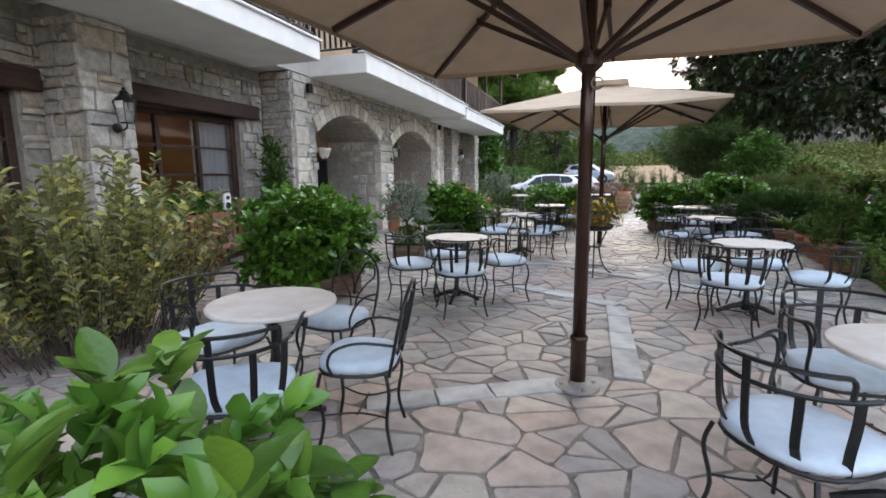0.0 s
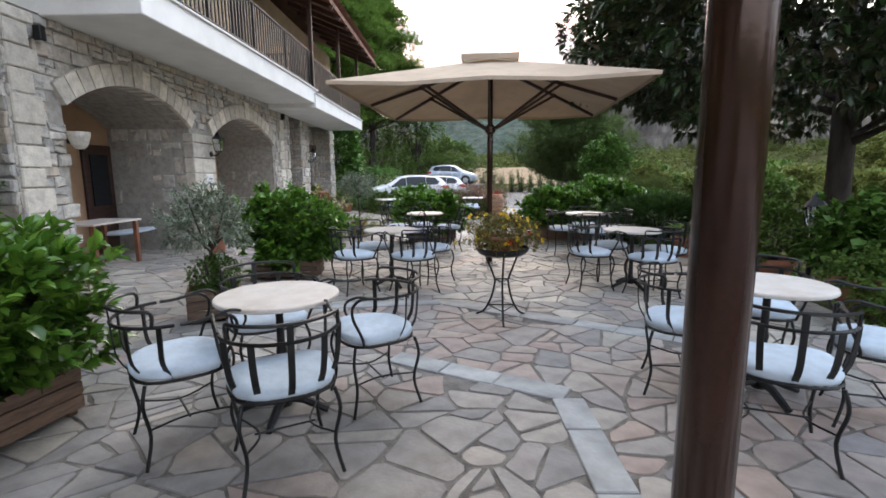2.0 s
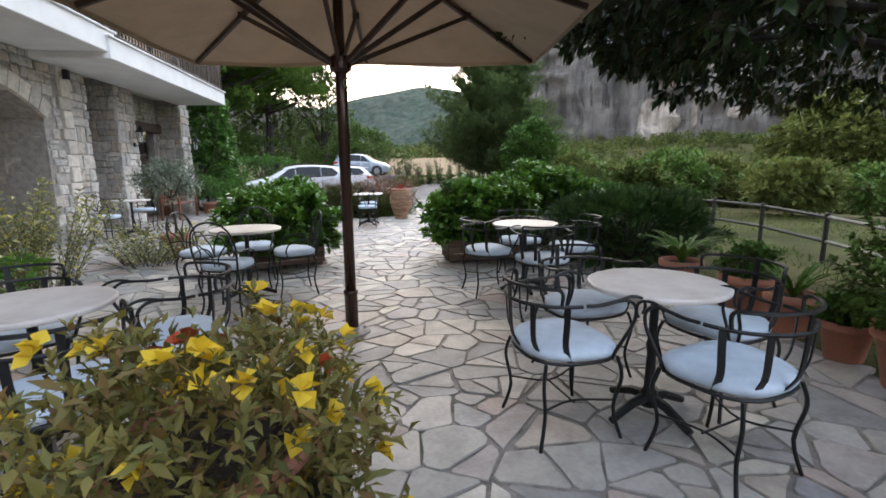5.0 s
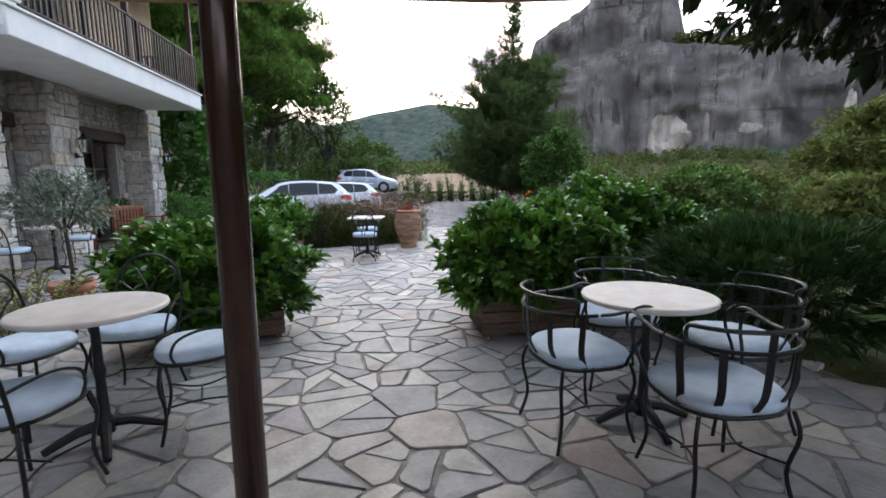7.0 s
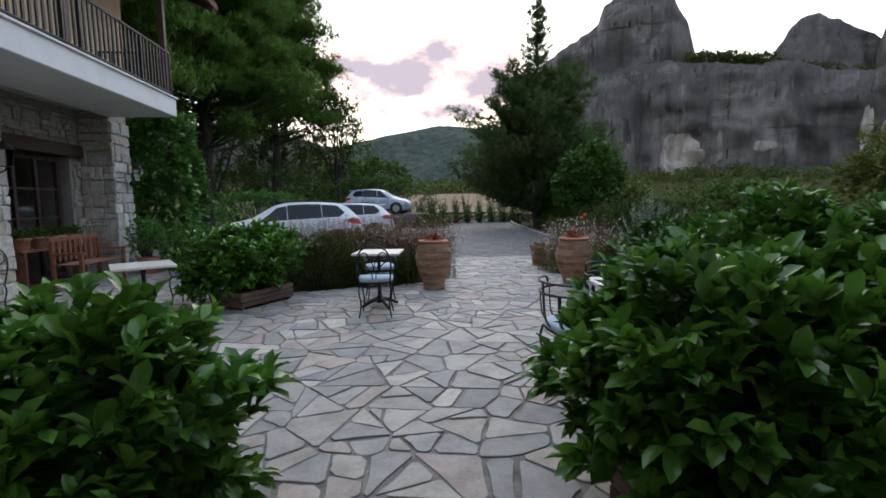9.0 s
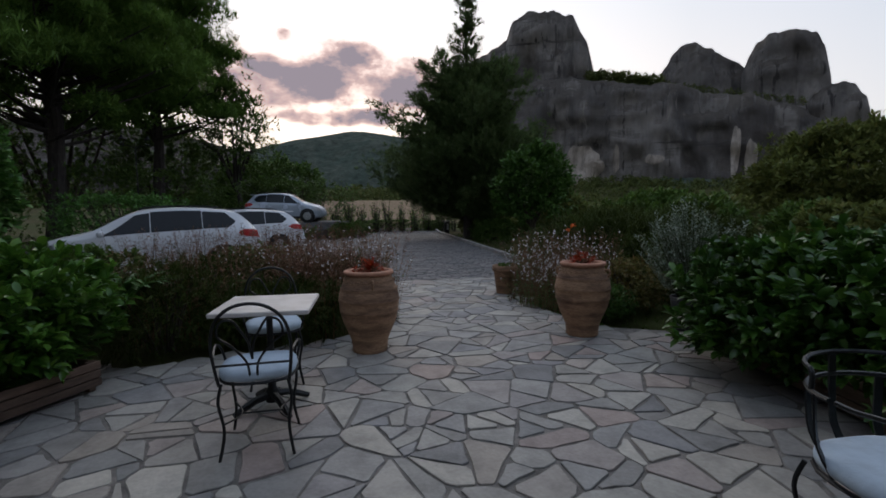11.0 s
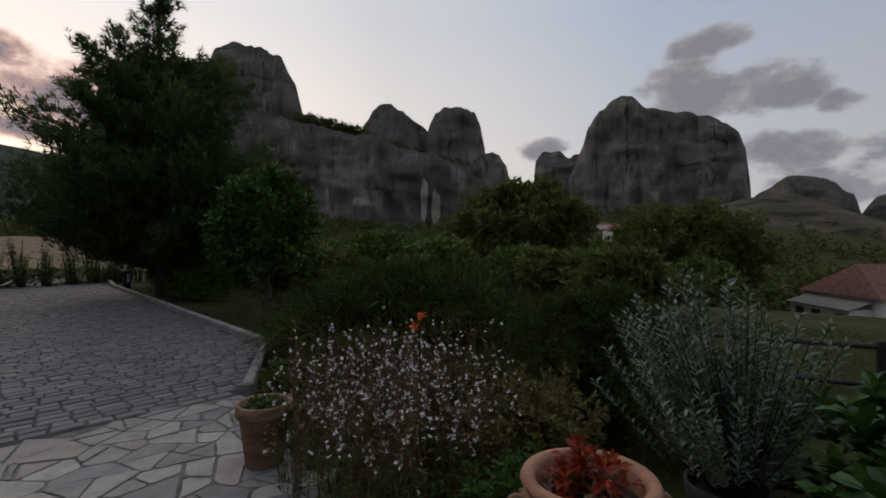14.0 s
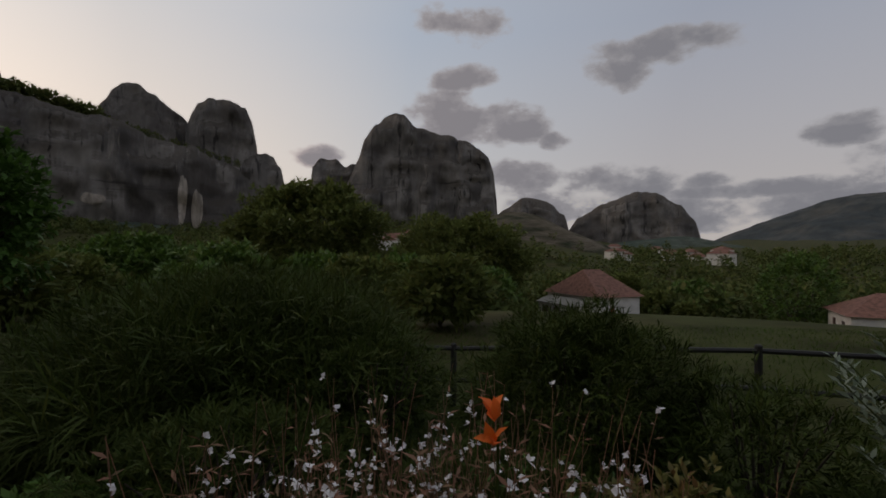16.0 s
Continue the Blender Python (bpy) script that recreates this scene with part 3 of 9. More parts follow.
def leaf_mesh(name, base, axis, length, width, mat, fold=0.25, droop=0.15, rich=True):
    """Many leaves in one mesh: base points, axes, lengths; width is a share of the length."""
    n = len(base)
    axis = unit(axis)
    length = np.broadcast_to(np.asarray(length, float), (n,))[:, None]
    rnd = unit(rng.normal(size=(n, 3)))
    side = unit(np.cross(axis, rnd * 0.55 + np.array([0, 0, 1.0])))
    up = np.cross(side, axis)
    w = length * width * 0.5
    tip = base + axis * length - up * length * droop
    if rich == 2:
        m1 = base + axis * length * 0.36 - up * length * 0.01
        m2 = base + axis * length * 0.74 - up * length * droop * 0.45
        lift = up * w * fold * 2
        v = np.stack([base, m1 + side * w * 0.92 + lift, m1, m1 - side * w * 0.92 + lift, m2 + side * w * 0.86 + lift, m2, m2 - side * w * 0.86 + lift, tip], 1).reshape(-1, 3)
        f = np.array([[0, 2, 1], [0, 3, 2], [1, 2, 5], [1, 5, 4], [2, 3, 6], [2, 6, 5], [4, 5, 7], [5, 6, 7]])
        F = (np.arange(n)[:, None, None] * 8 + f[None]).reshape(-1, 3)
    elif rich:
        mid = base + axis * length * 0.5 - up * length * 0.02
        l = mid + side * w + up * w * fold * 2
        r = mid - side * w + up * w * fold * 2
        v = np.stack([base, l, r, mid, tip], 1).reshape(-1, 3)
        f = np.array([[0, 2, 3], [0, 3, 1], [3, 2, 4], [3, 4, 1]])
        F = (np.arange(n)[:, None, None] * 5 + f[None]).reshape(-1, 3)
    else:
        mid = base + axis * length * 0.45
        v = np.stack([base, mid - side * w, tip, mid + side * w], 1).reshape(-1, 3)
        F = np.arange(n)[:, None] * 4 + np.arange(4)[None]
    return soup(name, v, F, mat)


def rosettes(tips, out, per, spread=1.0, back=0.05):
    """Whorls of leaves at shoot tips: bases and axes."""
    n = len(tips)
    out = unit(out)
    a = unit(np.cross(out, unit(rng.normal(size=(n, 3)))))
    b = np.cross(out, a)
    ang = rng.uniform(0, 2 * np.pi, (n, 1)) + np.arange(per)[None] * 2.4
    tilt = rng.uniform(0.25, 1.15, (n, per)) * spread
    d = (a[:, None] * np.cos(ang)[..., None] + b[:, None] * np.sin(ang)[..., None]) * np.sin(tilt)[..., None] + out[:, None] * np.cos(tilt)[..., None]
    base = tips[:, None] - out[:, None] * (rng.uniform(0, back, (n, per))[..., None])
    return base.reshape(-1, 3), d.reshape(-1, 3)


def lumpy(n, size, flat_bottom=0.0, lump=0.22, freq=2.0, shell=0.75, power=2.6, seed=0.0):
    """Points near the skin of a lumpy rounded block of that size (centre on its base), with outward directions."""
    d = unit(rng.normal(size=(n, 3)))
    d[:, 2] = np.where(d[:, 2] < -0.82, -d[:, 2], d[:, 2])
    q = (np.abs(d) ** power).sum(1, keepdims=True) ** (-1 / power)
    p = d * q
    bump = np.array([noise.noise(Vector((p[i] * freq).tolist()) + Vector((seed, seed * 2, 0))) for i in range(n)])
    rad = rng.uniform(shell, 1.0, n) ** 0.6 * (1 + lump * bump)
    p = p * rad[:, None] * np.array(size) / 2
    p[:, 2] += size[2] / 2
    return p, unit(d * np.array([1, 1, 1.0]) + np.array([0, 0, 0.35]))

# ---- ground, road, distance ----
def smoothstep(a, b, x):
    t = min(1.0, max(0.0, (x - a) / (b - a)))
    return t * t * (3 - 2 * t)


def ground_z(x, y):
    """Flat round the terrace, falling into the valley to the east, rising to the hills and cliffs."""
    dx, dy = x - 7.0, y - 16.0
    r = math.hypot(dx, dy)
    az = math.degrees(math.atan2(dx, dy))
    east = smoothstep(30, 62, az) * (1 - smoothstep(150, 178, az))
    z_e = -0.05 - 0.72 * smoothstep(4.5, 9.5, r) - 6.4 * smoothstep(14, 75, r) + (0.085 - 0.055 * smoothstep(94, 116, az)) * max(0, r - 110) * smoothstep(110, 250, r)
    z_n = -0.05 + 0.02 * max(0, r - 40) + 0.03 * max(0, r - 120)
    z = z_e * east + z_n * (1 - east)
    if r > 60:
        z += noise.noise(Vector((x * 0.012, y * 0.012, 0))) * min(10, (r - 60) * 0.03)
    return min(z, 60.0)


def ground_sheet():
    radii = [0, 4, 8, 11, 14, 17, 20, 24, 28, 33, 39, 46, 55, 65, 78, 92, 110, 130, 155, 185, 220, 260, 310, 370, 440, 520, 620, 760, 950, 1250, 1700, 2400, 3500]
    na = 144
    s = Shape()
    vs = [(7, 16, -0.05)]
    for r in radii[1:]:
        for k in range(na):
            a = 2 * math.pi * k / na
            x, y = 7 + r * math.sin(a), 16 + r * math.cos(a)
            vs.append((x, y, ground_z(x, y)))
    fs = [(0, 1 + (k + 1) % na, 1 + k) for k in range(na)]
    for i in range(len(radii) - 2):
        fs += [(1 + i * na + k, 1 + i * na + (k + 1) % na, 1 + (i + 1) * na + (k + 1) % na, 1 + (i + 1) * na + k) for k in range(na)]
    s.add(vs, fs)
    return tagged(part("ground", s, GROUND, smooth=True), "grassy ground falling into a wide valley", "ground", kind="structure")


ground_sheet()

HOUSE_EDGE = [hpos(u, v) for u, v in ((23.0, -4.9), (23.0, -5.6), (16.8, -5.6), (16.8, -7.4), (8.0, -7.4), (8.0, -5.6), (-5.0, -5.6))]
PATIO = [(-5.4, -4.5), (5.2, -4.5), (5.8, 3.0), (6.15, 6.6), (7.1, 9.0), (7.6, 11.3), (8.5, 13.6), (10.1, 16.3), (9.3, 17.2), (9.55, 18.6), (10.94, 21.02), (8.42, 21.98),
         (7.05, 18.3), (4.7, 18.5), (3.0, 20.0), (2.2, 22.6)] + [(p.x, p.y) for p in HOUSE_EDGE]


def inside(poly, x, y):
    c = False
    j = len(poly) - 1
    for i in range(len(poly)):
        (xi, yi), (xj, yj) = poly[i], poly[j]
        if (yi > y) != (yj > y) and x < (xj - xi) * (y - yi) / (yj - yi) + xi:
            c = not c
        j = i
    return c


def clip(poly, nx, ny, d):
    """Keeps the part of a polygon with nx*x + ny*y <= d."""
    out = []
    for i, p in enumerate(poly):
        q = poly[(i + 1) % len(poly)]
        a, b = nx * p[0] + ny * p[1] - d, nx * q[0] + ny * q[1] - d
        if a <= 0:
            out.append(p)
        if a * b < 0:
            t = a / (a - b)
            out.append((p[0] + (q[0] - p[0]) * t, p[1] + (q[1] - p[1]) * t))
    return out


def area(poly):
    return 0.5 * sum(poly[i - 1][0] * poly[i][1] - poly[i][0] * poly[i - 1][1] for i in range(len(poly)))


patio_bed = Shape()
patio_bed.prism(PATIO, -0.08, -0.008)
patio = tagged(part("terrace_floor", patio_bed, MORTAR), "crazy-paved stone terrace with dark mortar joints", "paving", kind="structure")

BANDS = [((0.05, 2.60), (1.40, 2.92)), ((1.86, 3.0), (2.37, 4.90)), ((2.40, 4.95), (1.35, 5.95)), ((0.55, 7.66), (2.15, 7.42)), ((2.22, 7.38), (4.6, 4.9)),
         ((3.2, 11.6), (4.55, 9.95))]


def near_band(x, y, w):
    for (ax, ay), (bx, by) in BANDS[:5]:
        dx, dy = bx - ax, by - ay
        L = dx * dx + dy * dy
        t = ((x - ax) * dx + (y - ay) * dy) / L
        if -0.02 < t < 1.02 and abs((x - ax) * dy - (y - ay) * dx) / math.sqrt(L) < w:
            return True
    return False


def paving_cells():
    """Crazy paving: coarse irregular fields, each broken by chance cuts into angular flags, shrunk by the joint."""
    rnd = random.Random(3)
    g = 0.36
    pts = {(i, j): ((i + rnd.uniform(-0.47, 0.47) + (0.5 if j % 2 else 0)) * g, (j + rnd.uniform(-0.47, 0.47)) * g) for i in range(-23, 37) for j in range(-17, 65) if rnd.random() > 0.18}
    fields = []
    for (i, j), (x, y) in pts.items():
        poly = [(x - 2, y - 2), (x + 2, y - 2), (x + 2, y + 2), (x - 2, y + 2)]
        for di in (-3, -2, -1, 0, 1, 2, 3):
            for dj in (-3, -2, -1, 0, 1, 2, 3):
                q = pts.get((i + di, j + dj))
                if q and (di or dj) and len(poly) > 2:
                    nx, ny = q[0] - x, q[1] - y
                    poly = clip(poly, nx, ny, nx * (x + q[0]) / 2 + ny * (y + q[1]) / 2)
        if len(poly) > 2:
            fields.append(poly)
    flags = []
    while fields:
        poly = fields.pop()
        A = area(poly)
        if A < 0.004:
            continue
        n = len(poly)
        cx, cy = sum(p[0] for p in poly) / n, sum(p[1] for p in poly) / n
        if A < rnd.uniform(0.035, 0.16):
            flags.append(poly)
            continue
        far = max(poly, key=lambda p: math.hypot(p[0] - cx, p[1] - cy))
        a = math.atan2(far[1] - cy, far[0] - cx) + rnd.gauss(0, 0.22)
        nx, ny = math.cos(a), math.sin(a)
        d = nx * cx + ny * cy + rnd.uniform(-0.16, 0.16) * math.sqrt(A)
        fields += [clip(poly, nx, ny, d), clip(poly, -nx, -ny, -d)]
    cells = []
    for poly in flags:
        n = len(poly)
        cx, cy = sum(p[0] for p in poly) / n, sum(p[1] for p in poly) / n
        if not inside(PATIO, cx, cy):
            continue
        joint = rnd.choice((0.004, 0.005, 0.008, 0.014))
        small = list(poly)
        for k in range(n):
            (x0, y0), (x1, y1) = poly[k], poly[(k + 1) % n]
            L = math.hypot(x1 - x0, y1 - y0)
            if L > 1e-4:
                nx, ny = (y1 - y0) / L, -(x1 - x0) / L
                small = clip(small, nx, ny, nx * x0 + ny * y0 - joint)
                if len(small) < 3:
                    break
        if len(small) < 3 or area(small) < 0.003:
            continue
        rough = []
        m = len(small)
        for k in range(m):
            p0, p1, p2 = small[k - 1], small[k], small[(k + 1) % m]
            l0, l1 = math.hypot(p1[0] - p0[0], p1[1] - p0[1]), math.hypot(p2[0] - p1[0], p2[1] - p1[1])
            if l0 < 0.02:
                continue
            # knocked-off corners
            c = min(0.045, l0 * 0.3, l1 * 0.3) * rnd.uniform(0.25, 1.0)
            rough.append((p1[0] + (p0[0] - p1[0]) * c / l0, p1[1] + (p0[1] - p1[1]) * c / l0))
            rough.append((p1[0] + (p2[0] - p1[0]) * c / max(l1, 1e-6), p1[1] + (p2[1] - p1[1]) * c / max(l1, 1e-6)))
            if l1 > 0.2:
                t, s_ = rnd.uniform(0.35, 0.65), rnd.uniform(0.0, 0.010)
                rough.append((p1[0] + (p2[0] - p1[0]) * t - (p2[1] - p1[1]) / l1 * s_, p1[1] + (p2[1] - p1[1]) * t + (p2[0] - p1[0]) / l1 * s_))
        if len(rough) > 2:
            cells.append(rough)
    return cells


COOL_AREA = [(-1.2, 2.9), (1.9, 2.95), (2.38, 4.95), (1.25, 6.05), (0.5, 7.6), (-1.6, 7.0)]


def warm_stone(x, y):
    if inside(COOL_AREA, x, y):
        return False
    return (y < 7.5 - max(0, x - 2.1) * 1.04) and x < 5.2


# ---- the stone house beside the terrace ----
house = thing("house", "two-storey rubble-stone house with arches, white balconies and dark railings", "house", TO_HOUSE)
FRONT, RECESS = -4.87, -5.55


def hbox(name, u0, u1, v0, v1, z0, z1, mat, label="", parent=None, bev=0.0):
    s = Shape().box(((u0 + u1) / 2, (v0 + v1) / 2, (z0 + z1) / 2), (u1 - u0, v1 - v0, z1 - z0), bev=bev)
    # house space: x along the house, y out from it
    return part(name, s, mat, parent or house, label)


ARCHES = [(8.75, 11.75, 2.38, 2.86), (12.55, 15.98, 2.30, 2.84)]


def arch_z(u, a):
    """Height of the arch's underside at u, a segment of a circle."""
    u0, u1, zs, zc = a
    c, h, w = (u0 + u1) / 2, zc - zs, (u1 - u0) / 2
    R = (w * w + h * h) / (2 * h)
    return zc - R + math.sqrt(max(0, R * R - (u - c) ** 2))


def arch_wall():
    """Front wall with its two arches, with the vaults going back from them."""
    s = Shape()
    us = [7.95]
    for a in ARCHES:
        us += [a[0] + (a[1] - a[0]) * k / 16 for k in range(17)]
    us.append(16.75)
    yf, yb, top = FRONT - 0.06, -6.55, 3.45
    for i in range(len(us) - 1):
        u0, u1 = us[i], us[i + 1]
        um = (u0 + u1) / 2
        a = next((a for a in ARCHES if a[0] < um < a[1]), None)
        z0, z1 = (arch_z(u0, a), arch_z(u1, a)) if a else (0, 0)
        s.add([(u0, yf, z0), (u1, yf, z1), (u1, yf, top), (u0, yf, top)], [(0, 1, 2, 3)])
        if a:
            s.add([(u0, yf, z0), (u1, yf, z1), (u1, yb, z1), (u0, yb, z0)], [(3, 2, 1, 0)])
        else:
            for u in (u0, u1):
                s.add([(u, yf, 0), (u, yb, 0), (u, yb, 3.45), (u, yf, 3.45)], [(0, 1, 2, 3)])
    part("arcade_wall", s, WALL_MORTAR, house, "rubble-stone arcade wall with two segmental arches and vaults")
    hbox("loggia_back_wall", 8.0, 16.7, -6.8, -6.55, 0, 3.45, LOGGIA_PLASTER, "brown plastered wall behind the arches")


arch_wall()


def wall_with_openings(name, u0, u1, v, thick, z1, holes, mat):
    """A straight wall with rectangular openings right through it."""
    us = sorted({u0, u1, *[h[0] for h in holes], *[h[1] for h in holes]})
    for a, b in zip(us, us[1:]):
        hs = sorted((h[2], h[3]) for h in holes if h[0] <= (a + b) / 2 <= h[1])
        z = 0.0
        for h0, h1 in hs + [(z1, z1)]:
            if h0 - z > 1e-6:
                part(name, Shape().box(((a + b) / 2, v - thick / 2, (z + h0) / 2), (b - a, thick, h0 - z)), mat, house)
            z = h1


HOLES_A = [(4.78, 7.30, 0.0, 2.52), (0.9, 3.75, 0.0, 2.45), (-4.0, -1.5, 0.0, 2.45)]
HOLES_B = [(17.5, 18.38, 0.0, 2.45), (20.2, 21.9, 0.0, 2.45)]
wall_with_openings("wing_wall", -6.0, 7.95, RECESS - 0.06, 0.4, 3.45, HOLES_A, WALL_MORTAR)
wall_with_openings("wing_wall", 16.75, 22.95, RECESS - 0.06, 0.4, 3.45, HOLES_B, WALL_MORTAR)
PILLARS = [(4.0, 4.62), (-1.2, -0.2), (16.75, 17.35), (18.45, 19.35), (22.15, 22.85)]
for a, b in PILLARS:
    hbox("pillar", a + 0.05, b - 0.05, RECESS - 0.1, FRONT - 0.05, 0, 3.45, WALL_MORTAR)
# lintels
for a, b, z in ((4.64, 7.70, 2.52), (0.6, 3.95, 2.45), (17.38, 18.44, 2.45), (19.9, 22.12, 2.45)):
    hbox("lintel", a, b, RECESS - 0.3, RECESS + 0.1, z, z + 0.25, DARK_WOOD, "dark wooden lintel beam", bev=0.015)
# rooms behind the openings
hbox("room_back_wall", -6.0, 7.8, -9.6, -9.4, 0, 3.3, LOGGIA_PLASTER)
hbox("room_back_wall", 16.9, 22.9, -8.6, -8.4, 0, 3.3, ORANGE_PLASTER)
hbox("room_floor", -6.0, 7.9, -9.4, -5.65, -0.05, -0.005, DARK_WOOD)
hbox("room_floor", 16.9, 22.9, -8.4, -5.65, -0.05, -0.005, DARK_WOOD)
hbox("end_wall", -6.2, -6.0, -12.0, -5.0, 0, 6.4, WALL_MORTAR)
hbox("end_wall", 22.95, 23.15, -12.0, -5.6, 0, 6.4, WALL_MORTAR)
hbox("partition_wall", 7.8, 8.0, -9.4, -6.8, 0, 3.4, ORANGE_PLASTER)
hbox("partition_wall", 16.72, 16.9, -8.4, -5.7, 0, 3.4, ORANGE_PLASTER)
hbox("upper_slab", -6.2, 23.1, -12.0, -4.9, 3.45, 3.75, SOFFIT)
hbox("rear_wall", -6.2, 23.1, -12.2, -12.0, 0, 6.4, WALL_MORTAR)
# upper storey
for a, b, z0, z1 in ((-6.2, -4.5, 3.75, 6.4), (-4.5, -3.3, 5.85, 6.4), (-3.3, 0.5, 3.75, 6.4), (0.5, 1.7, 5.85, 6.4), (1.7, 5.0, 3.75, 6.4), (5.0, 6.2, 5.85, 6.4), (6.2, 10.6, 3.75, 6.4), (10.6, 11.8, 5.85, 6.4), (11.8, 14.0, 3.75, 6.4),
                     (14.0, 15.2, 5.85, 6.4), (15.2, 18.2, 3.75, 6.4), (18.2, 19.5, 5.85, 6.4), (19.5, 23.1, 3.75, 6.4)):
    part("upper_wall", Shape().box(((a + b) / 2, -5.15, (z0 + z1) / 2), (b - a, 0.3, z1 - z0)), CREAM, house, "cream rendered upper wall")
for a in (-4.5, 0.5, 5.0, 10.6, 14.0, 18.2):
    d = part("balcony_door", Shape().box((a + 0.6, -5.2, 4.8), (1.2, 0.06, 2.1), bev=0.01), DARK_WOOD, house, "dark wooden balcony door")
    for k in (0.32, 0.88):
        part("pane", Shape().box((a + k, -5.155, 5.1), (0.42, 0.03, 1.2)), CAR_GLASS, d, "dark glass pane")


def balcony(u0, u1, edge, z0, z1, rail_top, upright, ends=(True, True)):
    b = thing("balcony", "white balcony with a dark metal railing", "balcony", TO_HOUSE)
    part("slab", Shape().box(((u0 + u1) / 2, (edge - 4.95) / 2, (z0 + z1) / 2), (u1 - u0, edge + 4.95, z1 - z0), bev=0.012), WHITE_PAINT, b, "white painted slab")
    part("coping", Shape().box(((u0 + u1) / 2, edge - 0.06, z1 + 0.018), (u1 - u0 + 0.06, 0.2, 0.036), bev=0.008), WHITE_PAINT, b)
    lines = [((u0 + 0.05, edge - 0.08), (u1 - 0.05, edge - 0.08))]
    if ends[0]:
        lines.append(((u0 + 0.05, edge - 0.08), (u0 + 0.05, -5.0)))
    if ends[1]:
        lines.append(((u1 - 0.05, edge - 0.08), (u1 - 0.05, -5.0)))
    bar = Shape().box((0, 0, 0), (0.042, 0.022, rail_top - z1 - 0.16)).mesh("baluster", IRON)
    post = Shape().box((0, 0, 0), (0.05, 0.05, rail_top - z1 - 0.02)).mesh("rail_post", IRON)
    for (a0, b0), (a1, b1) in lines:
        L = math.hypot(a1 - a0, b1 - b0)
        yaw = math.degrees(math.atan2(b1 - b0, a1 - a0))
        for z, h in ((rail_top, 0.04), (z1 + 0.12, 0.03)):
            part("rail", Shape().box((0, 0, 0), (L + 0.04, 0.05, h), bev=0.006), IRON, b, m=pose((a0 + a1) / 2, (b0 + b1) / 2, z, 0, 0, yaw))
        n = max(2, round(L / 0.125))
        for k in range(n + 1):
            t = k / n
            p = post if k % 14 == 0 or k == n else bar
            part("rail_post" if p is post else "baluster", p, IRON, b, m=pose(a0 + (a1 - a0) * t, b0 + (b1 - b0) * t, (rail_top + z1) / 2 + (0.07 if p is bar else 0), 0, 0, yaw))
    return b


balcony(-6.0, 6.93, -3.6, 3.29, 3.58, 4.55, True, (False, True))
balcony(8.55, 16.05, -3.6, 3.43, 3.80, 4.78, True)
balcony(15.75, 22.2, -3.55, 3.31, 3.68, 4.62, True, (False, True))

# tiled roof over the far wing with its wooden eaves and posts
roof = part("roof", Shape().add([(-6.8, -3.2, 6.35), (24.0, -3.2, 6.35), (24.0, -8.6, 8.6), (-6.8, -8.6, 8.6), (-6.8, -13, 6.3), (24.0, -13, 6.3),
                                 (-6.8, -3.2, 6.20), (24.0, -3.2, 6.20), (24.0, -8.6, 8.4), (-6.8, -8.6, 8.4), (-6.8, -13, 6.1), (24.0, -13, 6.1)],
                                [(0, 1, 2, 3), (3, 2, 5, 4), (7, 6, 9, 8), (8, 9, 10, 11), (0, 6, 7, 1), (1, 7, 8, 2), (2, 8, 11, 5), (3, 9, 6, 0), (4, 10, 9, 3)]), ROOF_TILE, house, "red clay tile roof with wooden eaves")
tile = Shape()
for k in range(8):
    a0, a1 = math.pi * k / 8, math.pi * (k + 1) / 8
    tile.add([(0.10 * math.cos(a0), -0.25, 0.06 * math.sin(a0)), (0.10 * math.cos(a1), -0.25, 0.06 * math.sin(a1)), (0.085 * math.cos(a1), 0.25, 0.05 * math.sin(a1)), (0.085 * math.cos(a0), 0.25, 0.05 * math.sin(a0))], [(0, 1, 2, 3)])
tile = tile.mesh("roof_tile", ROOF_TILE)
for k in range(120):
    part("roof_tile", tile, ROOF_TILE, roof, m=pose(-0.8 + k * 0.205, -3.35, 6.42, -22, 0, 180))
rafter = Shape().box((0, 0, 0), (0.09, 2.0, 0.12)).mesh("rafter", DARK_WOOD)
for k in range(34):
    part("rafter", rafter, DARK_WOOD, roof, m=pose(-6 + k * 0.9, -4.1, 6.50, -22.4, 0, 0))
for u in (15.9, 19.0, 22.05):
    hbox("balcony_post", u - 0.05, u + 0.05, -3.72, -3.62, 3.68, 6.3, DARK_WOOD, "dark wooden balcony post")

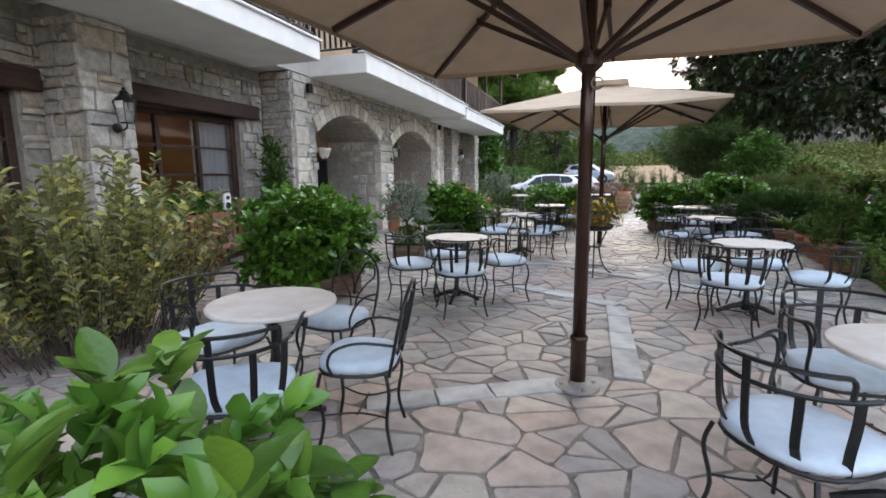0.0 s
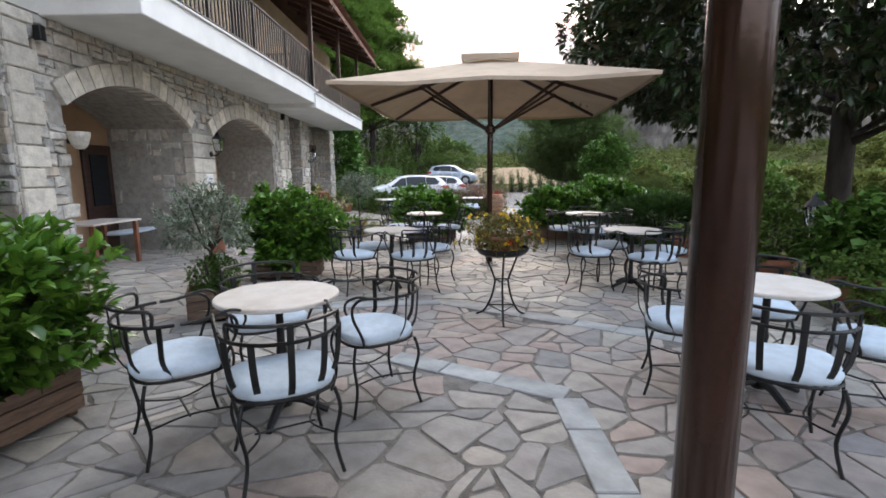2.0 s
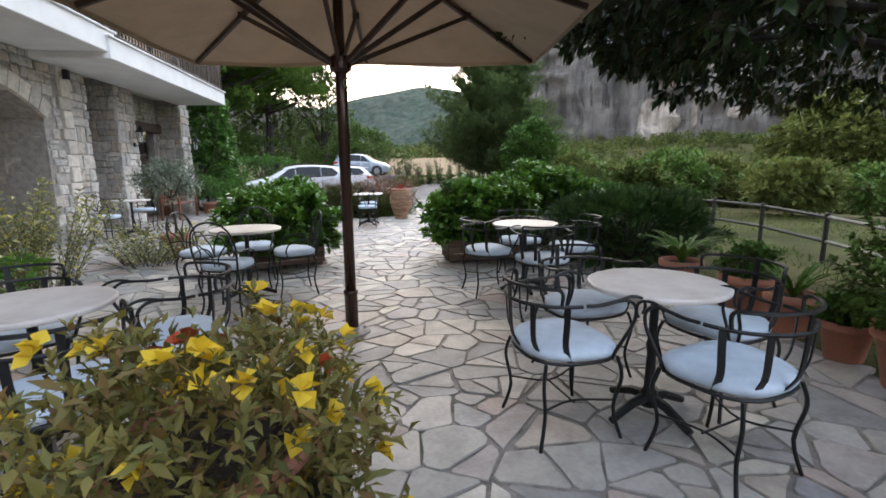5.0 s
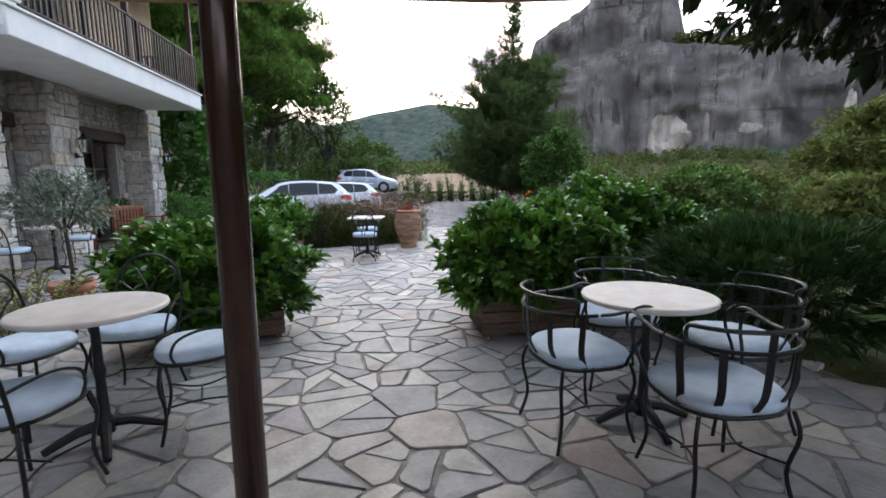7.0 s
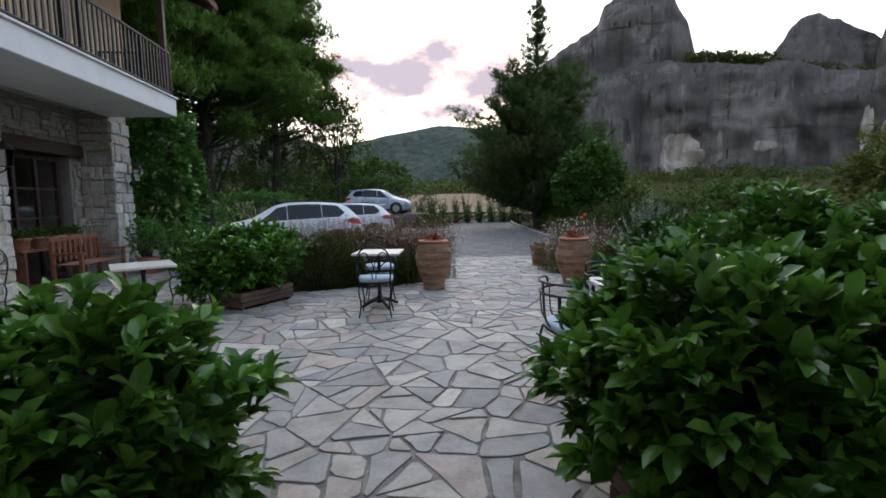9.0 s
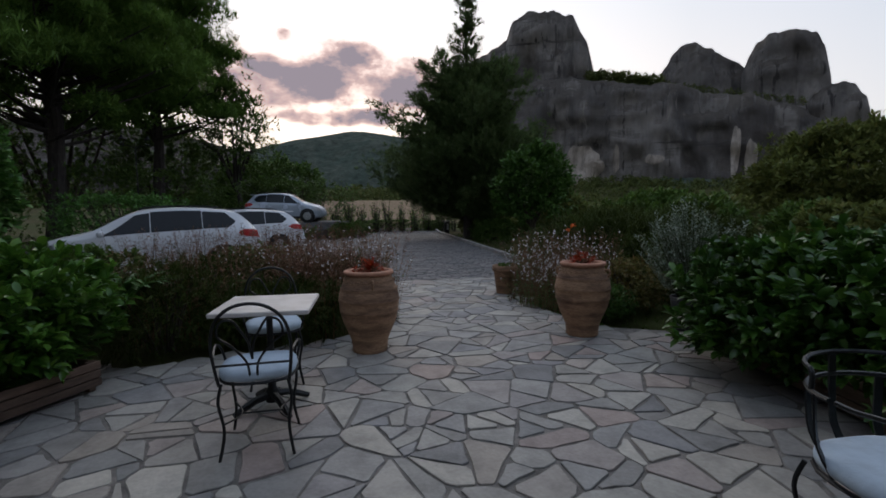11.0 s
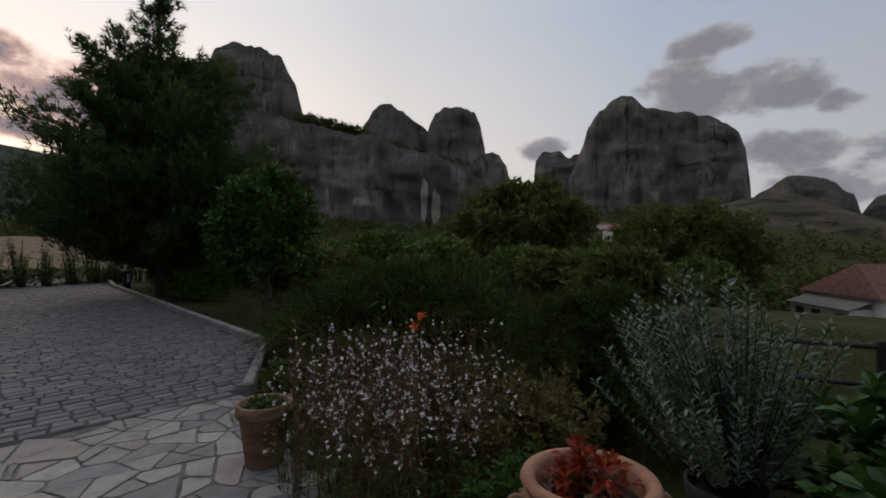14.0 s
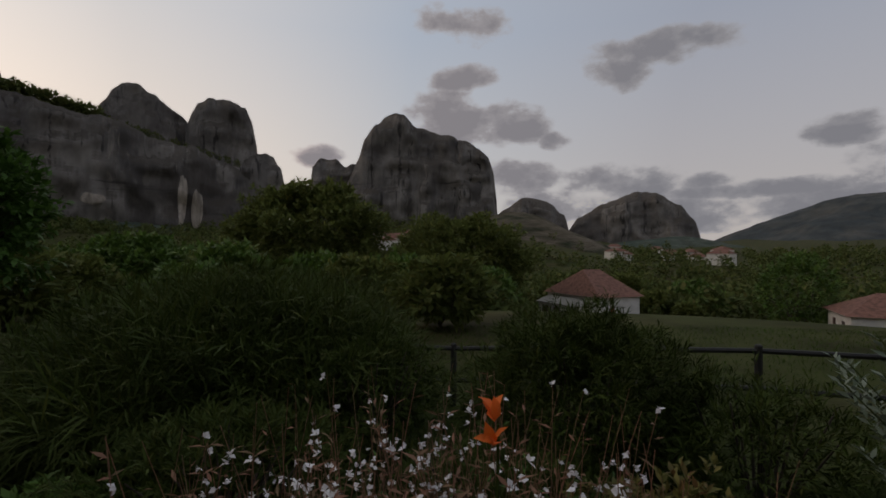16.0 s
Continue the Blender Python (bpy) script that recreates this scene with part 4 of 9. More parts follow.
# windows and doors of the house
def glazed(name, u0, u1, z0, z1, v, cols, rows, label, curtain=()):
    w = thing(name, label, "window" if "window" in name else "door", TO_HOUSE, kind="structure")
    fr = Shape()
    t = 0.09
    for a, b, c, d in ((u0, u0 + t, z0, z1), (u1 - t, u1, z0, z1), (u0 + t, u1 - t, z1 - t, z1), (u0 + t, u1 - t, z0, z0 + t)):
        fr.box(((a + b) / 2, v, (c + d) / 2), (b - a, 0.09, d - c), bev=0.008)
    part("window_frame", fr, DARK_WOOD, w, "dark wooden frame")
    W, H = (u1 - u0 - 2 * t) / cols, (z1 - z0 - 2 * t) / rows
    for i in range(1, cols):
        part("mullion", Shape().box((u0 + t + i * W, v, (z0 + z1) / 2), (0.07, 0.07, z1 - z0 - 2 * t)), DARK_WOOD, w)
    for j in range(1, rows):
        part("glazing_bar", Shape().box(((u0 + u1) / 2, v, z0 + t + j * H), (u1 - u0 - 2 * t, 0.045, 0.04)), DARK_WOOD, w)
    for i in range(cols):
        for j in range(rows):
            p = part("pane", Shape().box((u0 + t + (i + 0.5) * W, v, z0 + t + (j + 0.5) * H), (W - 0.05, 0.008, H - 0.03)), GLASS_PANE, w)
            p.visible_shadow = False
    for i in curtain:
        c = Shape()
        n = 24
        for k in range(n):
            x0, x1 = u0 + t + (i + k / n) * W, u0 + t + (i + (k + 1) / n) * W
            y0, y1 = v - 0.12 + 0.02 * math.sin(k * 1.6), v - 0.12 + 0.02 * math.sin((k + 1) * 1.6)
            c.add([(x0, y0, z0 + 0.1), (x1, y1, z0 + 0.1), (x1, y1, z1 - 0.1), (x0, y0, z1 - 0.1)], [(0, 1, 2, 3)])
        part("curtain", c, CURTAIN, w, "white curtain", smooth=True)
    return w


glazed("window_1", 4.78, 7.30, 0.05, 2.50, RECESS - 0.2, 3, 5, "wide dark-framed window with white curtain under a wooden lintel", (2,))
glazed("window_2", 0.9, 3.75, 0.05, 2.43, RECESS - 0.2, 3, 5, "wide dark-framed window beside the stone pillar", (1,))
glazed("window_3", -4.0, -1.5, 0.05, 2.43, RECESS - 0.2, 3, 5, "wide dark-framed window")
glazed("window_4", 17.55, 18.55, 0.05, 2.43, RECESS - 0.2, 2, 4, "dark-framed window under a wooden lintel")
glazed("door_1", 19.95, 21.75, 0.03, 2.43, RECESS - 0.2, 3, 4, "dark wooden glazed door under a wooden lintel")
# small window and door in the ochre wall behind the arches
wd = thing("door_2", "narrow dark wooden door in the ochre wall behind the arch", "door", TO_HOUSE, kind="structure")
part("door_leaf", Shape().box((11.35, -6.52, 1.03), (0.72, 0.06, 2.05), bev=0.01), DARK_WOOD, wd)
part("pane", Shape().box((11.35, -6.48, 1.4), (0.44, 0.02, 0.95)), CAR_GLASS, wd, "dark glass pane")


def rubble(parent, mat_obj, mat_far, u0, u1, z0, z1, place, skip=None, limit=0, seed=1, course=0.19, long=0.42):
    """Coursed rubble: uneven stones in wavering rows; place(u, z, out) gives the house-space point. The first ones are objects, the rest one mesh."""
    rnd = random.Random(seed)
    rest, made, z = Shape(), 0, z0
    while z < z1 - 0.05:
        h = min(rnd.uniform(course * 0.65, course * 1.35), z1 - z)
        u = u0
        while u < u1 - 0.03:
            w = min(rnd.uniform(0.13, long) if rnd.random() < 0.75 else rnd.uniform(0.09, 0.2), u1 - u)
            if u1 - u - w < 0.1:
                w = u1 - u
            stack = [(z, z + h)] if rnd.random() > 0.25 or h < 0.16 else [(z, z + h * 0.5), (z + h * 0.5, z + h)]
            for a, b in stack:
                cu, cz = u + w / 2, (a + b) / 2
                if skip and skip(cu, cz, w, b - a):
                    continue
                g = 0.009
                j = lambda: rnd.uniform(-0.016, 0.016)
                cor = [(u + g + j(), a + g + j()), (u + w / 2, a + g + j()), (u + w - g + j(), a + g + j()), (u + w - g, cz + j()), (u + w - g + j(), b - g + j()), (u + w / 2, b - g + j()), (u + g + j(), b - g + j()), (u + g, cz + j())]
                out = rnd.uniform(0.022, 0.062)
                k = 0.82
                ring0 = [place(p, q, -0.02) for p, q in cor]
                ring1 = [place(p, q, out * 0.7) for p, q in cor]
                ring2 = [place(cu + (p - cu) * k, cz + (q - cz) * k, out + rnd.uniform(-0.006, 0.006)) for p, q in cor]
                n = 8
                fs = [(i, (i + 1) % n, n + (i + 1) % n, n + i) for i in range(n)] + [(n + i, n + (i + 1) % n, 2 * n + (i + 1) % n, 2 * n + i) for i in range(n)] + [tuple(range(2 * n, 3 * n))]
                if made < limit:
                    part("stone", Shape().add(ring0 + ring1 + ring2, fs), mat_obj, parent)
                    made += 1
                else:
                    rest.add(ring0 + ring1 + ring2, fs)
            u += w
        z += h
    if rest.f:
        ob = part("stonework", rest, mat_far, parent, "uneven grey rubble stonework")
        ob["kind"] = "stuff"


def arch_skip(u, z, w, h):
    for a in ARCHES:
        if a[0] - 0.25 < u < a[1] + 0.25:
            uu = min(max(u, a[0] + 0.01), a[1] - 0.01)
            if a[0] - 0.06 < u < a[1] + 0.06 and z < a[2]:
                return True
            if z >= a[2] - 0.12 and z < arch_z(uu, a) + 0.34:
                return True
    return u > 16.42 or 11.72 < u < 12.58 and z < 2.3


def face_front(v):
    return lambda u, z, out: (u, v + out, z)


def face_side(u, sign):
    return lambda a, z, out: (u + sign * out, a, z)


rubble(house, WALL_STONE, WALL_STONE_FAR, 7.95, 16.75, 0, 3.43, face_front(FRONT - 0.06), arch_skip, 240, 4)


def hole_skip(holes, extra=0.0):
    return lambda u, z, w, h: any(a - w * 0.45 < u < b + w * 0.45 and c - h * 0.4 < z < d + 0.25 + h * 0.45 for a, b, c, d in holes)


rubble(house, WALL_STONE, WALL_STONE_FAR, -0.2, 7.9, 0, 3.28, face_front(RECESS - 0.06), hole_skip(HOLES_A), 0, 5)
rubble(house, WALL_STONE, WALL_STONE_FAR, 17.35, 22.2, 0, 3.3, face_front(RECESS - 0.06), hole_skip(HOLES_B), 0, 6)
rubble(house, WALL_STONE, WALL_STONE_FAR, RECESS - 0.02, FRONT - 0.04, 0, 3.43, face_side(7.95, -1), None, 0, 8)
for a, b in PILLARS:
    top = 3.28
    rubble(house, WALL_STONE, WALL_STONE_FAR, a, b, 0, top, face_front(FRONT - 0.06), None, 0, int(a * 7) + 60, 0.27, 0.5)
    rubble(house, WALL_STONE, WALL_STONE_FAR, RECESS - 0.02, FRONT - 0.03, 0, top, face_side(a + 0.05, -1), None, 0, int(a * 7) + 90, 0.24)
# loggia side walls
for u in (11.78, 16.02):
    rubble(house, WALL_STONE, WALL_STONE_FAR, -6.5, FRONT - 0.1, 0, 2.4, face_side(u + 0.02, -1), None, 0, int(u) + 20, 0.27)
# dressed voussoirs and quoins
for a in ARCHES:
    n = 15
    c, hgt, w = (a[0] + a[1]) / 2, a[3] - a[2], (a[1] - a[0]) / 2
    R = (w * w + hgt * hgt) / (2 * hgt)
    zc = a[3] - R
    th = math.asin(w / R)
    for k in range(n):
        t0, t1 = -th + 2 * th * (k + 0.04) / n, -th + 2 * th * (k + 0.96) / n
        r1 = R + (0.40 if k == n // 2 else 0.31)
        cor = [(c + R * math.sin(t0), zc + R * math.cos(t0)), (c + R * math.sin(t1), zc + R * math.cos(t1)), (c + r1 * math.sin(t1), zc + r1 * math.cos(t1)), (c + r1 * math.sin(t0), zc + r1 * math.cos(t0))]
        s = Shape()
        out = 0.03 if k == n // 2 else 0.012
        s.add([(u, FRONT - 0.30, z) for u, z in cor] + [(u, FRONT + out - 0.01, z) for u, z in cor] + [(c + (u - c) * 1.0, FRONT + out, z + (0.006 if i < 2 else -0.006)) for i, (u, z) in enumerate(cor)],
              [(0, 1, 5, 4), (1, 2, 6, 5), (2, 3, 7, 6), (3, 0, 4, 7), (4, 5, 9, 8), (5, 6, 10, 9), (6, 7, 11, 10), (7, 4, 8, 11), (8, 9, 10, 11)])
        part("voussoir", s, CUT_STONE, house)
for u0, u1, ztop in ((7.97, 8.42, 3.42), (11.73, 12.57, 2.30), (16.40, 16.77, 3.42)):
    z, k = 0.0, 0
    rnd = random.Random(int(u0 * 10))
    while z < ztop - 0.05:
        h = min(rnd.uniform(0.22, 0.36), ztop - z)
        e = 0.10 if k % 2 else 0.0
        a, b = (u0, u1 - e) if u0 < 9 else (u0 + (0.1 - e if u0 > 13 else 0), u1)
        part("quoin", Shape().box(((a + b) / 2, FRONT - 0.09, z + h / 2), (b - a - 0.012, 0.2, h - 0.014), bev=0.014), CUT_STONE, house)
        z += h
        k += 1

# ---- terrace furniture ----
def circle_pts(r, z, a0, a1, n, c=(0, 0)):
    return [(c[0] + r * math.cos(radians(a0 + (a1 - a0) * k / n)), c[1] + r * math.sin(radians(a0 + (a1 - a0) * k / n)), z) for k in range(n + 1)]


def cushion_shape(w, d, z, h, front=0.0):
    s = Shape()
    n, rings = 28, [(0.86, 0.0), (0.965, 0.12), (1.0, 0.38), (0.985, 0.62), (0.92, 0.80), (0.8, 0.91), (0.55, 1.0), (0.25, 1.04)]
    vs, fs = [], []
    for k, hz_ in rings:
        for i in range(n):
            a = 2 * math.pi * i / n
            ca, sa = math.cos(a), math.sin(a)
            q = (abs(ca) ** 2.9 + abs(sa) ** 2.9) ** (-1 / 2.9)
            wob = 1 + 0.015 * math.sin(3 * a + w * 50)
            vs.append((ca * q * w / 2 * k * wob * (1 + front * sa), sa * q * d / 2 * k * wob, z + h * hz_ + 0.006 * (hz_ > 0.7) * math.sin(2 * a + 1) * k))
    m = len(rings)
    for r in range(m - 1):
        fs += [(r * n + i, r * n + (i + 1) % n, (r + 1) * n + (i + 1) % n, (r + 1) * n + i) for i in range(n)]
    fs += [tuple(range(n - 1, -1, -1)), tuple((m - 1) * n + i for i in range(n))]
    return s.add(vs, fs)


def legs_and_seat(ch, w, d):
    frame_pts = []
    for i in range(24):
        a = 2 * math.pi * i / 24
        ca, sa = math.cos(a), math.sin(a)
        q = (abs(ca) ** 2.9 + abs(sa) ** 2.9) ** (-1 / 2.9)
        frame_pts.append((ca * q * w / 2 * (1 + 0.06 * sa), sa * q * d / 2, 0.435))
    part("seat_frame", Shape().tube(frame_pts, 0.009, 6, close=True), IRON, ch)
    part("cushion", cushion_shape(w + 0.012, d + 0.012, 0.438, 0.078, 0.06), CUSHION, ch, "pale blue-white seat cushion", smooth=True)
    for sx in (-1, 1):
        for sy in (-1, 1):
            x, y = sx * w * 0.42, sy * d * 0.42
            part("leg", Shape().tube([(x, y, 0.435), (x * 1.10, y * 1.10, 0.33), (x * 0.98, y * 0.98, 0.16), (x * 1.12, y * 1.16, 0.0)], 0.0095, 6, 4), IRON, ch)
    part("stretcher", Shape().tube([(-w * 0.42, -d * 0.42, 0.20), (-w * 0.25, 0, 0.185), (-w * 0.42, d * 0.42, 0.20)], 0.006, 5, 4)
         .tube([(w * 0.42, -d * 0.42, 0.20), (w * 0.25, 0, 0.185), (w * 0.42, d * 0.42, 0.20)], 0.006, 5, 4).tube([(-w * 0.3, 0, 0.187), (w * 0.3, 0, 0.187)], 0.006, 5), IRON, ch)


def armchair(m):
    """Wrought-iron tub chair: flat slats to a bowed arm rail that hooks over in front, a shorter rail above the back. Faces +y."""
    ch = thing("garden_armchair", "black wrought-iron armchair with pale blue cushion", "chair", m, "chairs round the tables")
    w, d = 0.49, 0.46
    legs_and_seat(ch, w, d)
    zr, zt, R = 0.728, 0.808, 0.275
    bow = lambda a, z, k=1.0: (R * k * math.cos(radians(a)), -0.03 + 0.262 * k * math.sin(radians(a)), z)
    rail = [bow(a, zr + 0.006 * math.sin(radians(a))) for a in range(184, 357, 9)]
    for sx in (-1, 1):
        front = [(sx * 0.278, 0.04, zr), (sx * 0.281, 0.13, zr + 0.012), (sx * 0.283, 0.19, zr + 0.008), (sx * 0.282, 0.228, zr - 0.03), (sx * 0.276, 0.225, 0.63), (sx * 0.262, 0.185, 0.545), (sx * 0.243, 0.155, 0.475), (sx * 0.232, 0.15, 0.436)]
        part("arm", Shape().tube([(sx * 0.274, -0.03, zr)] + front, 0.0088, 6, 4), IRON, ch)
        part("arm_hook", Shape().tube([(sx * 0.282, 0.13, zr + 0.013), (sx * 0.284, 0.20, zr + 0.030), (sx * 0.285, 0.262, zr + 0.012), (sx * 0.285, 0.275, zr - 0.03), (sx * 0.284, 0.262, zr - 0.062)], [0.0085, 0.007], 6, 4), IRON, ch)
    part("arm_rail", Shape().tube(rail, 0.0095, 6, 1), IRON, ch)
    top = [bow(206, zr + 0.004), bow(205, zt - 0.03), bow(208, zt - 0.004, 1.01)] + [bow(a, zt, 1.03) for a in range(216, 325, 9)] + [bow(332, zt - 0.004, 1.01), bow(335, zt - 0.03), bow(334, zr + 0.004)]
    part("top_rail", Shape().tube(top, 0.0092, 6, 2), IRON, ch)
    for a in (200, 235, 270, 305, 340):
        end = [bow(a, zt, 1.02)] if a == 270 else []
        seat = (0.228 * math.cos(radians(a)), 0.215 * math.sin(radians(a)), 0.436)
        part("slat", Shape().tube([seat, bow(a, 0.53, 0.93), bow(a, 0.64, 0.985), bow(a, zr, 1.0)] + end, 0.01, 4, 3, flat=(0.030, 0.007)), IRON, ch)
    return ch


def side_chair(m):
    """Wrought-iron side chair with a round back of scrolls. Faces +y."""
    ch = thing("garden_side_chair", "black wrought-iron side chair with scrolled back and pale cushion", "chair", m, "chairs round the tables")
    w, d = 0.42, 0.41
    legs_and_seat(ch, w, d)
    lean = lambda z: -0.19 - (z - 0.43) * 0.22
    hoop = [(-0.185, 0.43), (-0.20, 0.55), (-0.205, 0.68), (-0.175, 0.80), (-0.10, 0.875), (0, 0.90), (0.10, 0.875), (0.175, 0.80), (0.205, 0.68), (0.20, 0.55), (0.185, 0.43)]
    part("back_hoop", Shape().tube([(x, lean(z), z) for x, z in hoop], 0.0095, 6, 4), IRON, ch)
    for sx in (-1, 1):
        part("back_scroll", Shape().tube([(sx * x, lean(z), z) for x, z in ((0.02, 0.45), (0.03, 0.56), (0.10, 0.66), (0.165, 0.72), (0.15, 0.80), (0.09, 0.81), (0.05, 0.75), (0.015, 0.68), (0.0, 0.58))], 0.007, 5, 4), IRON, ch)
        part("arm_scroll", Shape().tube([(sx * 0.20, lean(0.6), 0.60), (sx * 0.225, -0.05, 0.62), (sx * 0.23, 0.08, 0.58), (sx * 0.215, 0.12, 0.50), (sx * 0.20, 0.10, 0.437)], 0.008, 5, 4), IRON, ch)
    part("back_rail", Shape().tube([(-0.2, lean(0.55), 0.55), (0, lean(0.55) - 0.015, 0.555), (0.2, lean(0.55), 0.55)], 0.007, 5, 4), IRON, ch)
    return ch


def table_base(t, h):
    part("column", Shape().lathe([(0.045, 0.05), (0.05, 0.12), (0.03, 0.15), (0.024, 0.35), (0.032, 0.40), (0.024, 0.44), (0.022, h - 0.06), (0.04, h - 0.03), (0.05, h)], 12), IRON, t, smooth=True)
    for k in range(4):
        a = math.pi / 2 * k + 0.6
        c, s_ = math.cos(a), math.sin(a)
        part("foot", Shape().tube([(0.03 * c, 0.03 * s_, 0.10), (0.12 * c, 0.12 * s_, 0.085), (0.20 * c, 0.20 * s_, 0.05), (0.27 * c, 0.27 * s_, 0.018)], [0.03, 0.026, 0.024, 0.02], 7), IRON, t)
    for k in range(4):
        a = math.pi / 2 * k
        part("arm", Shape().tube([(0, 0, h - 0.012), (0.22 * math.cos(a), 0.22 * math.sin(a), h - 0.006)], 0.012, 4, flat=(0.03, 0.012)), IRON, t)


def round_table(m, r=0.355):
    t = thing("round_table", "round marble-topped cafe table on a black cast-iron pedestal", "table", m, "round cafe tables")
    part("tabletop", Shape().lathe([(r - 0.012, 0.722), (r - 0.002, 0.728), (r, 0.740), (r - 0.003, 0.748), (r - 0.012, 0.752)], 56), MARBLE, t, "worn beige marble top")
    table_base(t, 0.722)
    return t


def square_table(m, w=0.62):
    t = thing("square_table", "square stone-topped cafe table on a black cast-iron pedestal", "table", m, "square cafe tables")
    part("tabletop", Shape().box((0, 0, 0.737), (w, w, 0.03), bev=0.006), MARBLE, t, "worn beige stone top")
    table_base(t, 0.722)
    return t


def facing(x, y, tx, ty, turn=0):
    """Pose of a chair at (x, y) that faces (tx, ty)."""
    return pose(x, y, 0, 0, 0, math.degrees(math.atan2(ty - y, tx - x)) - 90 + turn)


TABLES = {"a": (-0.40, 2.34), "b": (0.61, 5.20), "c": (3.61, 4.64), "d": (1.745, 8.45), "e": (4.69, 7.49), "f": (2.745, 11.05), "g": (5.55, 10.05), "h": (2.55, 1.62)}
first_table = None
for x, y in TABLES.values():
    if first_table is None:
        first_table = round_table(pose(x, y, 0))
    else:
        copy_thing(first_table, pose(x, y, 0, 0, 0, (x * 97 + y * 31) % 90))
ARM = [("b", 0.10, 5.04), ("b", 0.66, 4.66), ("b", 1.17, 5.27), ("b", 0.48, 5.70), ("c", 3.20, 4.88), ("c", 3.16, 4.14), ("c", 3.98, 4.20), ("c", 3.95, 5.02),
       ("d", 1.25, 8.26), ("d", 1.96, 8.00), ("d", 1.51, 8.95), ("d", 2.32, 8.60), ("e", 4.18, 7.62), ("e", 4.64, 7.02), ("e", 4.72, 8.10), ("e", 5.17, 7.47),
       ("g", 5.15, 10.15), ("g", 5.40, 9.50), ("g", 5.84, 10.60), ("g", 6.07, 9.90), ("h", 1.96, 1.50), ("h", 2.60, 2.10), ("a", -0.85, 2.56), ("a", -0.39, 1.84)]
SIDE = [("a", -0.22, 2.97), ("a", 0.12, 2.24), ("f", 2.30, 11.46), ("f", 2.56, 10.60), ("f", 2.82, 11.62), ("f", 3.22, 11.06)]
arm0 = side0 = None
for key, x, y in ARM:
    m = facing(x, y, *TABLES[key], turn=((x * 37 + y * 53) % 17) - 8)
    arm0 = armchair(m) if arm0 is None else arm0
    if arm0.matrix_basis != m:
        copy_thing(arm0, m)
for key, x, y in SIDE:
    m = facing(x, y, *TABLES[key], turn=((x * 37 + y * 53) % 21) - 10)
    if side0 is None:
        side0 = side_chair(m)
    else:
        copy_thing(side0, m)
# square tables beside the path
sq = square_table(pose(5.60, 16.90, 0, 0, 0, 67))
copy_thing(side0, facing(5.44, 16.42, 5.60, 16.90))
copy_thing(side0, facing(5.74, 17.45, 5.60, 16.90, 6))
copy_thing(sq, pose(6.81, 13.48, 0, 0, 0, -18.7))
copy_thing(arm0, facing(6.30, 13.50, 6.81, 13.48, -6))
copy_thing(arm0, facing(7.08, 13.98, 6.81, 13.48, 5))
copy_thing(sq, pose(2.85, 16.85, 0, 0, 0, 15))
copy_thing(side0, facing(3.16, 18.1, 2.85, 16.85))
copy_thing(first_table, pose(0.65, 17.4, 0))
copy_thing(side0, facing(0.75, 18.3, 0.65, 17.4))
copy_thing(side0, facing(0.35, 16.7, 0.65, 17.4))


